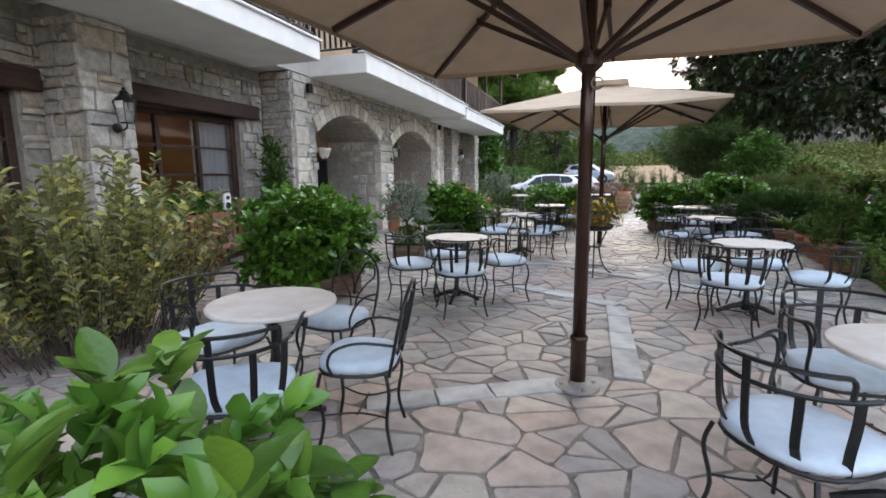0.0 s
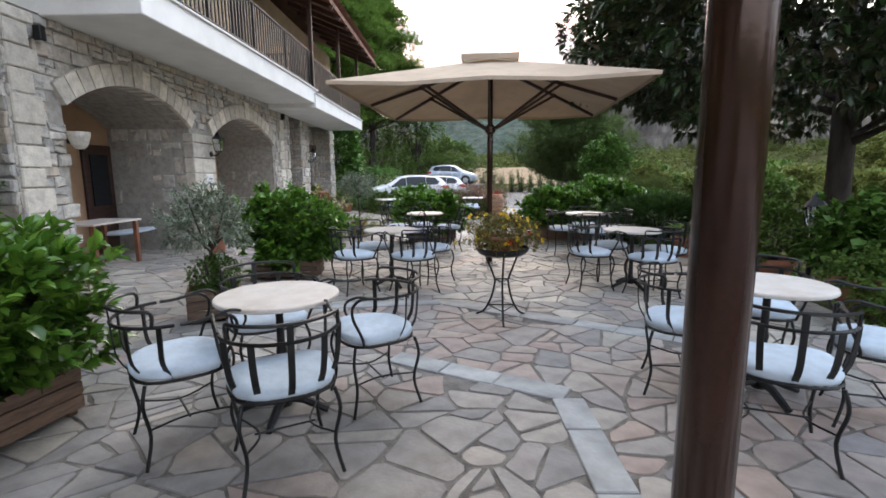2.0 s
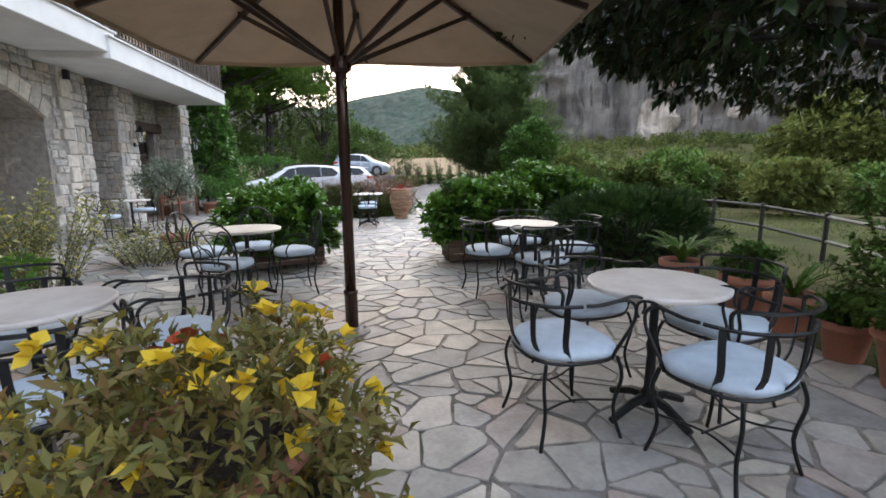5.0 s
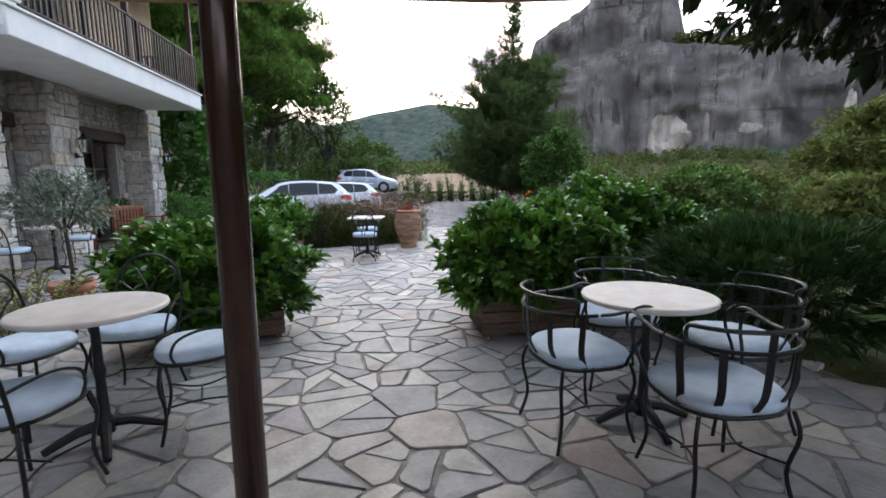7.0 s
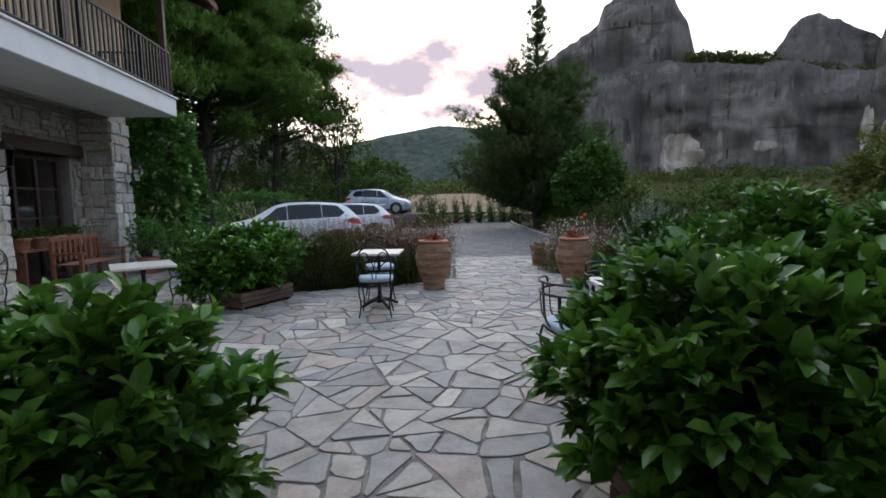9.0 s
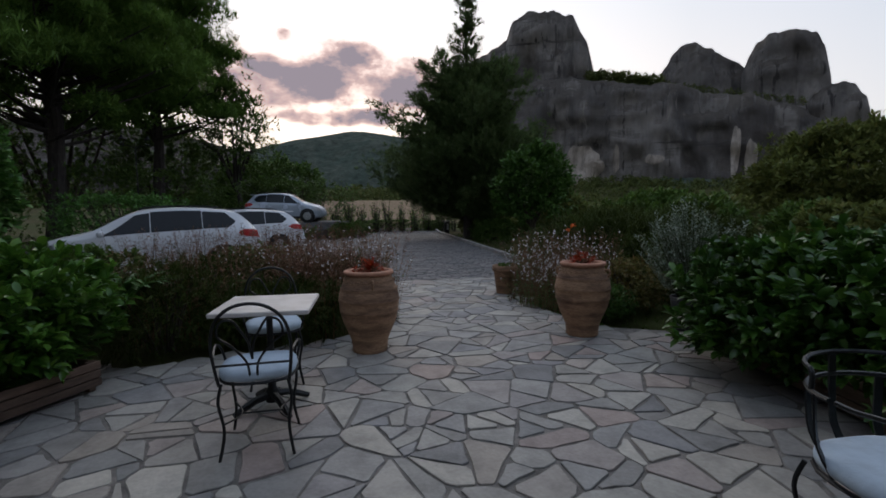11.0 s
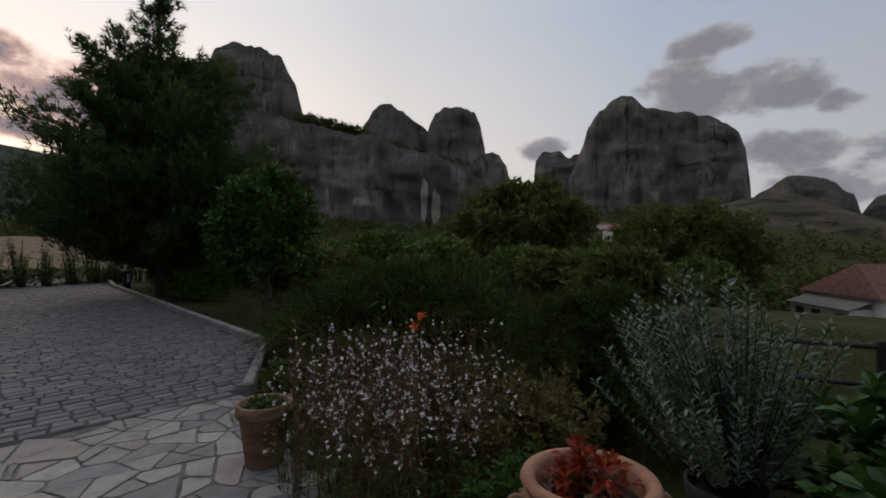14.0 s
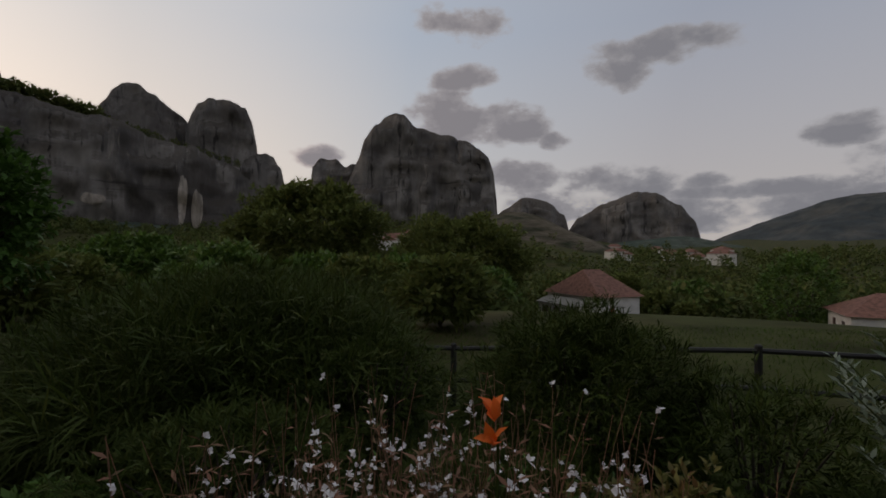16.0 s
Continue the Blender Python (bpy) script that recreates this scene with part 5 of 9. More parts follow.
def umbrella(m, half=1.93):
    """Square market umbrella: canopy with valance-less hem, vent cap, eight ribs with struts, brown pole on a steel plate."""
    u = thing("market_umbrella", "large square beige parasol on a brown metal pole", "parasol", m, "terrace parasols")
    apex, hem, hub = 3.20, 2.58, 2.16
    part("pole", Shape().lathe([(0.045, 0.34), (0.045, 2.1), (0.040, 2.12), (0.040, 3.18)], 20), BROWN_METAL, u, smooth=True)
    part("pole_sleeve", Shape().lathe([(0.054, 0.01), (0.054, 0.33), (0.060, 0.335), (0.060, 0.36), (0.046, 0.37)], 20), BROWN_METAL, u, smooth=True)
    part("base_plate", Shape().lathe([(0.15, 0.0), (0.15, 0.014), (0.145, 0.018), (0.06, 0.02), (0.058, 0.05)], 28), KERB, u, "grey steel base plate")
    for k in range(4):
        part("bolt", Shape().lathe([(0.014, 0.018), (0.014, 0.034), (0.008, 0.038)], 8, (0.115 * math.cos(k * 1.57 + 0.5), 0.115 * math.sin(k * 1.57 + 0.5), 0)), KERB, u)
    part("hub", Shape().lathe([(0.05, 2.08), (0.085, 2.11), (0.085, 2.19), (0.05, 2.22)], 16), BROWN_METAL, u)
    part("crown_hub", Shape().lathe([(0.05, 3.04), (0.09, 3.06), (0.09, 3.13), (0.05, 3.16)], 16), BROWN_METAL, u)
    ends = []
    for k in range(8):
        a = math.pi / 4 * k
        R = half if k % 2 == 0 else half * math.sqrt(2)
        ends.append((R * math.cos(a), R * math.sin(a)))
    n = 5
    s = Shape()
    vs = [(0, 0, apex)]
    for i in range(1, n + 1):
        t = i / n
        for k in range(16):
            x0, y0 = ends[(k // 2) % 8]
            x1, y1 = ends[(k // 2 + 1) % 8]
            sag = 0.0 if k % 2 == 0 else -0.035 * t
            x, y = (x0, y0) if k % 2 == 0 else ((x0 + x1) / 2 * 0.985, (y0 + y1) / 2 * 0.985)
            vs.append((x * t, y * t, apex + (hem - apex) * t + sag))
    fs = [(0, 1 + k, 1 + (k + 1) % 16) for k in range(16)]
    for i in range(n - 1):
        fs += [(1 + i * 16 + k, 1 + (i + 1) * 16 + k, 1 + (i + 1) * 16 + (k + 1) % 16, 1 + i * 16 + (k + 1) % 16) for k in range(16)]
    s.add(vs, fs)
    hemv = [vs[1 + (n - 1) * 16 + k] for k in range(16)]
    s.add(hemv + [(x, y, z - 0.045) for x, y, z in hemv], [(k, (k + 1) % 16, 16 + (k + 1) % 16, 16 + k) for k in range(16)])
    can = part("canopy", s, CANVAS, u, "beige canvas canopy")
    so = can.modifiers.new("cloth", "SOLIDIFY")
    so.thickness = 0.004
    part("vent_cap", Shape().add([(0.42 * a, 0.42 * b, apex - 0.005) for a, b in ((-1, -1), (1, -1), (1, 1), (-1, 1))] + [(0.42 * a, 0.42 * b, apex - 0.085) for a, b in ((-1, -1), (1, -1), (1, 1), (-1, 1))] + [(0, 0, apex + 0.075)],
                                 [(0, 1, 8), (1, 2, 8), (2, 3, 8), (3, 0, 8), (0, 4, 5, 1), (1, 5, 6, 2), (2, 6, 7, 3), (3, 7, 4, 0)]), CANVAS, can, "raised canvas vent cap")
    for k in range(8):
        x, y = ends[k]
        rib = part("rib", Shape().tube([(x * 0.03, y * 0.03, 3.12), (x * 0.985, y * 0.985, hem - 0.022)], 0.014, 4, flat=(0.032, 0.044)), DARK_WOOD, u)
        zt = 3.12 + (hem - 0.022 - 3.12) * 0.56
        part("strut", Shape().tube([(x * 0.035, y * 0.035, hub), (x * 0.56, y * 0.56, zt)], 0.011, 4, flat=(0.026, 0.036)), DARK_WOOD, rib)
        part("bracket", Shape().box((x * 0.56, y * 0.56, zt), (0.06, 0.06, 0.06)), DARK_WOOD, rib)
    part("winch_ring", Shape().tube(circle_pts(0.035, 0, 0, 330, 12), 0.006, 5), KERB, u, m=pose(0.06, -0.05, 2.0, 90, 0, 20))
    return u


um = umbrella(pose(1.47, 2.89, 0, 0, 0, -21))
copy_thing(um, pose(3.49, 9.50, 0, 0, 0, -21))


def plant_stand(x, y):
    st = thing("plant_stand", "black wrought-iron tripod plant stand", "plant stand", pose(x, y, 0, 0, 0, 43))
    part("tray", Shape().lathe([(0.19, 0.655), (0.235, 0.675), (0.262, 0.715), (0.266, 0.735), (0.258, 0.735), (0.24, 0.712), (0.0, 0.705)], 32, cap=False), IRON, st)
    for k in range(3):
        a = radians(90 + 120 * k)
        c, s_ = math.cos(a), math.sin(a)
        part("leg", Shape().tube([(0.20 * c, 0.20 * s_, 0.668), (0.17 * c, 0.17 * s_, 0.60), (0.085 * c, 0.085 * s_, 0.42), (0.08 * c, 0.08 * s_, 0.36), (0.12 * c, 0.12 * s_, 0.20), (0.20 * c, 0.20 * s_, 0.06), (0.29 * c, 0.29 * s_, 0.008)], 0.010, 6, 4), IRON, st)
    tri = lambda r, z: [(r * math.cos(radians(90 + 120 * k)), r * math.sin(radians(90 + 120 * k)), z) for k in range(3)]
    part("brace", Shape().tube(tri(0.09, 0.40), 0.007, 5, close=True), IRON, st)
    part("brace", Shape().tube(tri(0.165, 0.12), 0.007, 5, close=True), IRON, st)
    return st


plant_stand(2.60, 6.66)


def lantern(m, label="black iron wall lantern with glass panes"):
    l = thing("wall_lantern", label, "lantern", m, "wall lanterns")
    part("wall_plate", Shape().lathe([(0.06, 0), (0.06, 0.015), (0.03, 0.025)], 14), IRON, l, m=pose(0, 0, 0, -90, 0, 0))
    part("arm", Shape().tube([(0, 0, 0), (0, 0.08, -0.03), (0, 0.16, 0.0), (0, 0.17, 0.05)], 0.011, 6, 4), IRON, l)
    body = [(0.055, 0.06), (0.085, 0.30)]
    for k in range(4):
        a = math.pi / 2 * k + math.pi / 4
        part("corner_bar", Shape().tube([(1.41 * 0.055 * math.cos(a), 0.17 + 1.41 * 0.055 * math.sin(a), 0.06), (1.41 * 0.085 * math.cos(a), 0.17 + 1.41 * 0.085 * math.sin(a), 0.30)], 0.006, 4), IRON, l)
        b = math.pi / 2 * k
        cb, sb = math.cos(b), math.sin(b)
        q = [(0.053 * cb - 0.05 * sb, 0.17 + 0.053 * sb + 0.05 * cb, 0.06), (0.053 * cb + 0.05 * sb, 0.17 + 0.053 * sb - 0.05 * cb, 0.06), (0.083 * cb + 0.08 * sb, 0.17 + 0.083 * sb - 0.08 * cb, 0.30), (0.083 * cb - 0.08 * sb, 0.17 + 0.083 * sb + 0.08 * cb, 0.30)]
        p = part("pane", Shape().add(q, [(0, 1, 2, 3)]), GLASS_PANE, l)
        p.visible_shadow = False
    part("cap", Shape().lathe([(0.13, 0.30), (0.12, 0.315), (0.06, 0.37), (0.045, 0.40), (0.055, 0.41), (0.02, 0.44), (0.012, 0.47)], 8, (0, 0.17, 0)), IRON, l)
    part("floor", Shape().lathe([(0.075, 0.05), (0.08, 0.06)], 8, (0, 0.17, 0)), IRON, l)
    part("bulb", Shape().lathe([(0.012, 0.06), (0.012, 0.12), (0.025, 0.16), (0.012, 0.20)], 8, (0, 0.17, 0)), CURTAIN, l, "white bulb")
    return l


lan = lantern(TO_HOUSE @ pose(4.33, FRONT + 0.02, 2.05))
for u, z in ((12.38, 1.92), (19.05, 1.98), (22.7, 1.94)):
    copy_thing(lan, lan.matrix_basis).matrix_basis = TO_HOUSE @ pose(u, FRONT + 0.02, z)

# ---- plants on the terrace ----
def place_plant(name, label, category, x, y, z=0.0, yaw=0.0, group=""):
    return thing(name, label, category, pose(x, y, z, 0, 0, yaw), group)


def stems(n, size, r=0.012, mat=None, z0=0.0, seed=1):
    rnd = random.Random(seed)
    s = Shape()
    for _ in range(n):
        a, q = rnd.uniform(0, 6.28), rnd.uniform(0.1, 0.75)
        x, y = size[0] / 2 * q * math.cos(a), size[1] / 2 * q * math.sin(a)
        s.tube([(x * 0.2, y * 0.2, z0), (x * 0.6, y * 0.6, size[2] * 0.45), (x, y, size[2] * rnd.uniform(0.75, 0.92))], [r, r * 0.3], 5)
    return s


def shrub(name, label, x, y, size, mat, yaw=0.0, tips=420, per=8, leaf=0.085, width=0.42, z=0.0, young=0, lump=0.25, spread=1.0, rich=True, category="shrub", group="", seed=1, droop=0.2, fill=True, shell=0.72):
    """Leafy shrub: stems, a crown of leaf whorls at the shoot tips, and paler young shoots."""
    sh = place_plant(name, label, category, x, y, z, yaw, group)
    part("branchwork", stems(14, size, 0.014, z0=0.02, seed=seed), BARK, sh)
    tips = int(tips * 1.7)
    p, d = lumpy(tips, size, lump=lump * 1.5, freq=2.6, seed=seed * 3.7, shell=shell)
    k = rng.random(len(p)) < 0.14
    p[k] += d[k] * rng.uniform(0.03, 0.16, (k.sum(), 1)) * min(1.0, size[2])
    if rich == 2:
        d = unit(d + np.array([0, 0, 0.55]))
    b, ax = rosettes(p, d, per, spread, leaf * 0.9)
    me = leaf_mesh("crown", b, ax, rng.uniform(leaf * 0.7, leaf * 1.25, len(b)), width, mat, droop=droop, rich=rich)
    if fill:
        # inside a laurel the shade is painted by a darker leaf colour
        inner = SHADED_LAUREL if mat is LAUREL else mat
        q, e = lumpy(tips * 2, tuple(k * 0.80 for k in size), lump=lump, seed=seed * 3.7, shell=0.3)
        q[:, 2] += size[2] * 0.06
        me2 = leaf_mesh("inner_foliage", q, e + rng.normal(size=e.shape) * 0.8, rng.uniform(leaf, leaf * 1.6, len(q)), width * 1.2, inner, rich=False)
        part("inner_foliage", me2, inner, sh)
    c = part("crown", me, mat, sh)
    if young:
        k = rng.choice(len(p), young, replace=False)
        b, ax = rosettes(p[k] + d[k] * leaf * 0.5, d[k] + np.array([0, 0, 0.6]), 6, 0.75, leaf * 0.4)
        for i in range(young):
            q = slice(i * 6, i * 6 + 6)
            part("young_shoot", leaf_mesh("young_shoot", b[q], ax[q], rng.uniform(leaf * 0.5, leaf * 0.95, 6), width, LAUREL_YOUNG, droop=0.1, rich=2), LAUREL_YOUNG, sh, "bright green young shoot")
    return sh


def planter_box(x, y, w, d, h, yaw, label="weathered wooden planter box"):
    b = thing("planter_box", label, "planter", pose(x, y, 0, 0, 0, yaw), "wooden planter boxes")
    n = 3
    bh = (h - 0.04) / n
    for k in range(n):
        zc = 0.04 + bh * (k + 0.5)
        for sy in (-1, 1):
            part("board", Shape().box((0, sy * (d / 2 - 0.0125), zc), (w, 0.025, bh - 0.008), bev=0.004), PLANTER_WOOD, b)
        for sx in (-1, 1):
            part("board", Shape().box((sx * (w / 2 - 0.0125), 0, zc), (0.025, d - 0.054, bh - 0.008), bev=0.004), PLANTER_WOOD, b)
    for sx in (-1, 1):
        for sy in (-1, 1):
            part("corner_post", Shape().box((sx * (w / 2 - 0.055), sy * (d / 2 - 0.055), h / 2), (0.05, 0.05, h - 0.01)), PLANTER_WOOD, b)
    part("soil", Shape().box((0, 0, h - 0.07), (w - 0.06, d - 0.06, 0.04)), SOIL, b, "dark soil")
    return b


planter_box(-1.02, 5.20, 0.95, 0.50, 0.30, 64)
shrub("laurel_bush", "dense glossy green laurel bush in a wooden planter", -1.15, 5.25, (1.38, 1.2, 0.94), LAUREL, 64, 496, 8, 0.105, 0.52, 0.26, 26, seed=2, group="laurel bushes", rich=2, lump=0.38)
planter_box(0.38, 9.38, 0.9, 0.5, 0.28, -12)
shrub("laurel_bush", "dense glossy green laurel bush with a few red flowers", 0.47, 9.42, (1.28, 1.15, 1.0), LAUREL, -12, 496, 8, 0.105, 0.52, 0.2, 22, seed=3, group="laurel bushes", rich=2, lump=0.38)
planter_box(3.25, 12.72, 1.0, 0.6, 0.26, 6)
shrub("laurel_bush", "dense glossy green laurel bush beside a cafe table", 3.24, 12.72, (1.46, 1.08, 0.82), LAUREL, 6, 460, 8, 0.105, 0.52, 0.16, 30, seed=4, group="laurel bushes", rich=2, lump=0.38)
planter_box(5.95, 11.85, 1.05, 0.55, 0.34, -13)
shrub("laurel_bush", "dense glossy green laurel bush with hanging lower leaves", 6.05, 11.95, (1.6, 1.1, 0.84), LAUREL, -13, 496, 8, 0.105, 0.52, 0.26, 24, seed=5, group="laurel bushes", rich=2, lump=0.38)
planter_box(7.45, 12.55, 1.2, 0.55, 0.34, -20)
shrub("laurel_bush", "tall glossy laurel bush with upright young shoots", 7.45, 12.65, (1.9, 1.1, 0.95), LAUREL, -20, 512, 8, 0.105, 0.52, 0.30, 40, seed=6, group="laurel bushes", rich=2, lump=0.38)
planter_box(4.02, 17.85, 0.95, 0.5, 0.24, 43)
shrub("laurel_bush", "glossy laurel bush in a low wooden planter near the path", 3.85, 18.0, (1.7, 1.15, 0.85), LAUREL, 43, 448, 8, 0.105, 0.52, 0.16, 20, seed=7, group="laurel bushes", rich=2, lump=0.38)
planter_box(9.22, 15.0, 1.75, 0.55, 0.32, 59, "long dark wooden planter box at the terrace edge")
# same laurel on these two, dusk dimness painted into the leaf colour
shrub("laurel_bush", "wide glossy laurel bush at the terrace edge", 9.40, 14.9, (2.5, 1.75, 1.0), SHADED_LAUREL, 59, 760, 8, 0.105, 0.52, 0.10, 46, seed=8, group="laurel bushes", rich=2, lump=0.38)
shrub("laurel_bush", "glossy laurel bush behind the juniper", 9.3, 13.4, (2.2, 1.3, 0.92), SHADED_LAUREL, -35, 496, 8, 0.105, 0.52, 0.0, 20, seed=9, group="laurel bushes", rich=2, lump=0.38)
def euonymus(label, x, y, rx, ry, h, n, yaw, seed, leaf=0.062):
    """Loose shrub of upright arching shoots with paired oval leaves."""
    e = place_plant("variegated_euonymus", label, "shrub", x, y, 0.0, yaw)
    rnd = random.Random(seed)
    st, lb, la, ll = Shape(), [], [], []
    for k in range(n):
        a, q = rnd.uniform(0, 6.28), math.sqrt(rnd.random())
        px, py = rx * q * math.cos(a), ry * q * math.sin(a)
        top = h * rnd.uniform(0.52, 1.0) * (1 - 0.28 * q * q)
        lx, ly = 0.30 * q * math.cos(a) + rnd.gauss(0, 0.16), 0.30 * q * math.sin(a) + rnd.gauss(0, 0.16)
        P = [Vector((px * 0.7, py * 0.7, 0.0)), Vector((px * 0.9 + lx * 0.35, py * 0.9 + ly * 0.35, top * 0.55)), Vector((px * 0.9 + lx, py * 0.9 + ly, top))]
        st.tube(P, [0.006, 0.0018], 4, 2)
        m = int(top / 0.05)
        for i in range(int(m * 0.22), m + 2):
            t = min(1.0, i / m)
            c = P[0] * (1 - t) ** 2 + P[1] * 2 * t * (1 - t) + P[2] * t * t
            for side in (0, 3.14159):
                b = i * 1.57 + side + k + rnd.uniform(-0.4, 0.4)
                lb.append(tuple(c))
                la.append((math.cos(b), math.sin(b), rnd.uniform(0.35, 1.1)))
                ll.append(leaf * rnd.uniform(0.65, 1.2))
    part("branchwork", st, BARK, e)
    part("foliage", leaf_mesh("foliage", np.array(lb), np.array(la), np.array(ll), 0.46, VARIEG, droop=0.1, rich=2), VARIEG, e, "yellow-edged grey-green leaves")
    return e


euonymus("tall loose variegated euonymus shrub with yellow-edged leaves", -2.50, 3.55, 1.0, 0.66, 1.76, 190, 55, 10, 0.095)
euonymus("loose variegated shrub beside the house terrace", 0.62, 11.8, 0.50, 0.50, 1.40, 80, 0, 11, 0.07)
euonymus("loose variegated shrub in front of the arches", 1.45, 13.7, 0.60, 0.55, 0.60, 80, 0, 12, 0.07)
shrub("boxwood_hedge", "dark clipped evergreen bush at the terrace edge", 6.05, 4.9, (1.5, 1.9, 0.85), HEDGE, 0, 620, 9, 0.05, 0.5, 0.0, 0, seed=13)
shrub("boxwood_hedge", "dark clipped evergreen bush at the terrace edge", 6.1, 2.6, (1.4, 2.2, 0.9), HEDGE, 0, 520, 9, 0.05, 0.5, 0.0, 0, seed=14)

# the laurel beside the camera at the start, its leaves one by one
near = place_plant("laurel_bush", "bright green broad-leaved laurel in a planter", "shrub", -0.34, 0.46, 0.0, 8, "laurel bushes")
planter_box(-0.34, 0.46, 1.1, 0.45, 0.42, 8)
part("branchwork", stems(16, (1.3, 0.6, 0.95), 0.012, z0=0.36, seed=5), BARK, near)
pn, dn = lumpy(190, (1.5, 0.75, 0.66), lump=0.35, seed=4.0, shell=0.8)
pn[:, 2] += 0.34
bn, an = rosettes(pn, dn, 8, 1.0, 0.06)
part("crown", leaf_mesh("crown", bn, an, rng.uniform(0.07, 0.115, len(bn)), 0.52, LAUREL, droop=0.2, rich=2), LAUREL, near)


def broad_leaf(L, w, curl):
    s = Shape()
    n = 6
    vs = []
    for i in range(n + 1):
        t = i / n
        ww = w * L * (math.sin(math.pi * min(1, t * 0.92 + 0.04)) ** 0.8) * (0.72 + 0.6 * t - 0.35 * t * t) * 0.58
        z = -curl * L * t * t
        vs += [(-ww, t * L, z + ww * 0.28), (0, t * L, z), (ww, t * L, z + ww * 0.28)]
    fs = []
    for i in range(n):
        for k in (0, 1):
            a = i * 3 + k
            fs.append((a, a + 1, a + 4, a + 3))
    return s.add(vs, fs)


leaf_meshes = [broad_leaf(L * 1.22, w, c).mesh("leaf", LAUREL_LEAF, True) for L, w, c in ((0.118, 0.50, 0.15), (0.10, 0.54, 0.3), (0.08, 0.50, 0.05), (0.108, 0.46, 0.4))]
rl = random.Random(12)
for k in range(42):
    x, y = rl.uniform(-0.75, 0.82), rl.uniform(-0.22, 0.32)
    ztop = 0.89 + 0.22 * rl.random() ** 2 - 0.20 * max(0, x - 0.2)
    whorl = rl.uniform(0, 360)
    for i in range(7):
        tilt = rl.uniform(15, 78)
        ob = part("leaf", leaf_meshes[rl.randrange(4)], LAUREL_LEAF, near)
        ob.matrix_basis = Matrix.Translation((x, y, ztop - 0.012 * i)) @ Euler((0, 0, radians(whorl + i * 137.5))).to_matrix().to_4x4() @ Euler((radians(90 - tilt), 0, 0)).to_matrix().to_4x4()


def pot(name, label, x, y, r, h, mat=None, group="terracotta pots", soil=True, rimmed=True):
    p = thing(name, label, "pot", pose(x, y, 0, 0, 0, (x * 77) % 90), group)
    prof = [(r * 0.68, 0), (r * 0.72, 0.01), (r * 0.95, h * 0.80)]
    prof += [(r * 1.06, h * 0.80), (r * 1.08, h * 0.84), (r * 1.07, h * 0.99), (r * 1.03, h)] if rimmed else [(r, h * 0.99), (r * 0.97, h)]
    prof += [(r * 0.92, h * 0.99), (r * 0.88, h * 0.85)]
    part("body", Shape().lathe(prof, 32, cap=False), mat or TERRACOTTA, p, smooth=True)
    if soil:
        part("soil", Shape().lathe([(0.001, h * 0.86), (r * 0.9, h * 0.86)], 24, cap=False), SOIL, p, "dark soil")
    return p


pot("terracotta_pot", "large terracotta pot on the terrace edge", 6.34, 6.98, 0.25, 0.40)
shrub("geranium_plant", "bushy green geranium in a terracotta pot", 6.34, 6.98, (0.86, 0.84, 0.72), HEDGE, 0, 300, 8, 0.045, 0.6, 0.34, 0, lump=0.3, seed=20, category="potted plant")
pot("terracotta_pot", "small terracotta pot in a row", 6.52, 7.47, 0.16, 0.28)
shrub("small_pot_plant", "small green plant in a terracotta pot", 6.52, 7.47, (0.34, 0.34, 0.24), FERN, 0, 80, 7, 0.05, 0.6, 0.24, 0, seed=21, category="potted plant")
pot("terracotta_pot", "small terracotta pot in a row", 6.72, 7.95, 0.19, 0.34)
pot("terracotta_pot", "round terracotta pot in a row", 6.98, 8.48, 0.24, 0.36)
shrub("small_pot_plant", "bushy green plant in a terracotta pot", 6.98, 8.48, (0.45, 0.45, 0.32), FERN, 0, 90, 7, 0.06, 0.5, 0.3, 0, seed=22, category="potted plant")
pot("terracotta_pot", "terracotta pot beside the juniper", 7.08, 9.30, 0.21, 0.34)
pot("terracotta_pot", "wide terracotta pot beside the lamp post", 6.30, 5.92, 0.27, 0.40)
shrub("bright_pot_plant", "bright yellow-green broad-leaved potted plant", 6.30, 5.92, (0.85, 0.85, 0.8), FERN, 0, 160, 7, 0.09, 0.75, 0.34, 0, lump=0.4, seed=23, category="potted plant")


def arching(name, label, x, y, z, n, L, w, mat, rise=0.75, seed=1, category="potted plant", out=1.0):
    """Plant of long arching strap leaves."""
    rnd = random.Random(seed)
    p = place_plant(name, label, category, x, y, z)
    for k in range(n):
        a = rnd.uniform(0, 6.28)
        l = L * rnd.uniform(0.65, 1.0)
        s = Shape()
        c, q = math.cos(a), math.sin(a)
        vs, m = [], 6
        for i in range(m + 1):
            t = i / m
            rr, zz = l * 0.8 * t * out, l * rise * (t * 1.5 - t * t * 0.95)
            ww = w * (1 - t) ** 0.6 * 0.5 + 0.001
            vs += [(rr * c - ww * q, rr * q + ww * c, zz + ww * 0.3), (rr * c, rr * q, zz), (rr * c + ww * q, rr * q - ww * c, zz + ww * 0.3)]
        s.add(vs, [(i * 3 + j, i * 3 + j + 1, i * 3 + j + 4, i * 3 + j + 3) for i in range(m) for j in (0, 1)])
        part("frond", s, mat, p)
    return p


arching("fern_plant", "fern with arching fronds in a terracotta pot", 7.08, 9.30, 0.3, 60, 0.65, 0.05, FERN, 0.8, 4)
arching("agave_plant", "strap-leaved plant in a terracotta pot", 6.72, 7.95, 0.29, 26, 0.6, 0.035, FERN, 0.8, 5)
arching("cycad_plant", "dark spiky palm-like plant in the flower bed", 4.65, 18.75, 0.5, 26, 0.75, 0.10, IVY, 0.7, 6, "shrub")

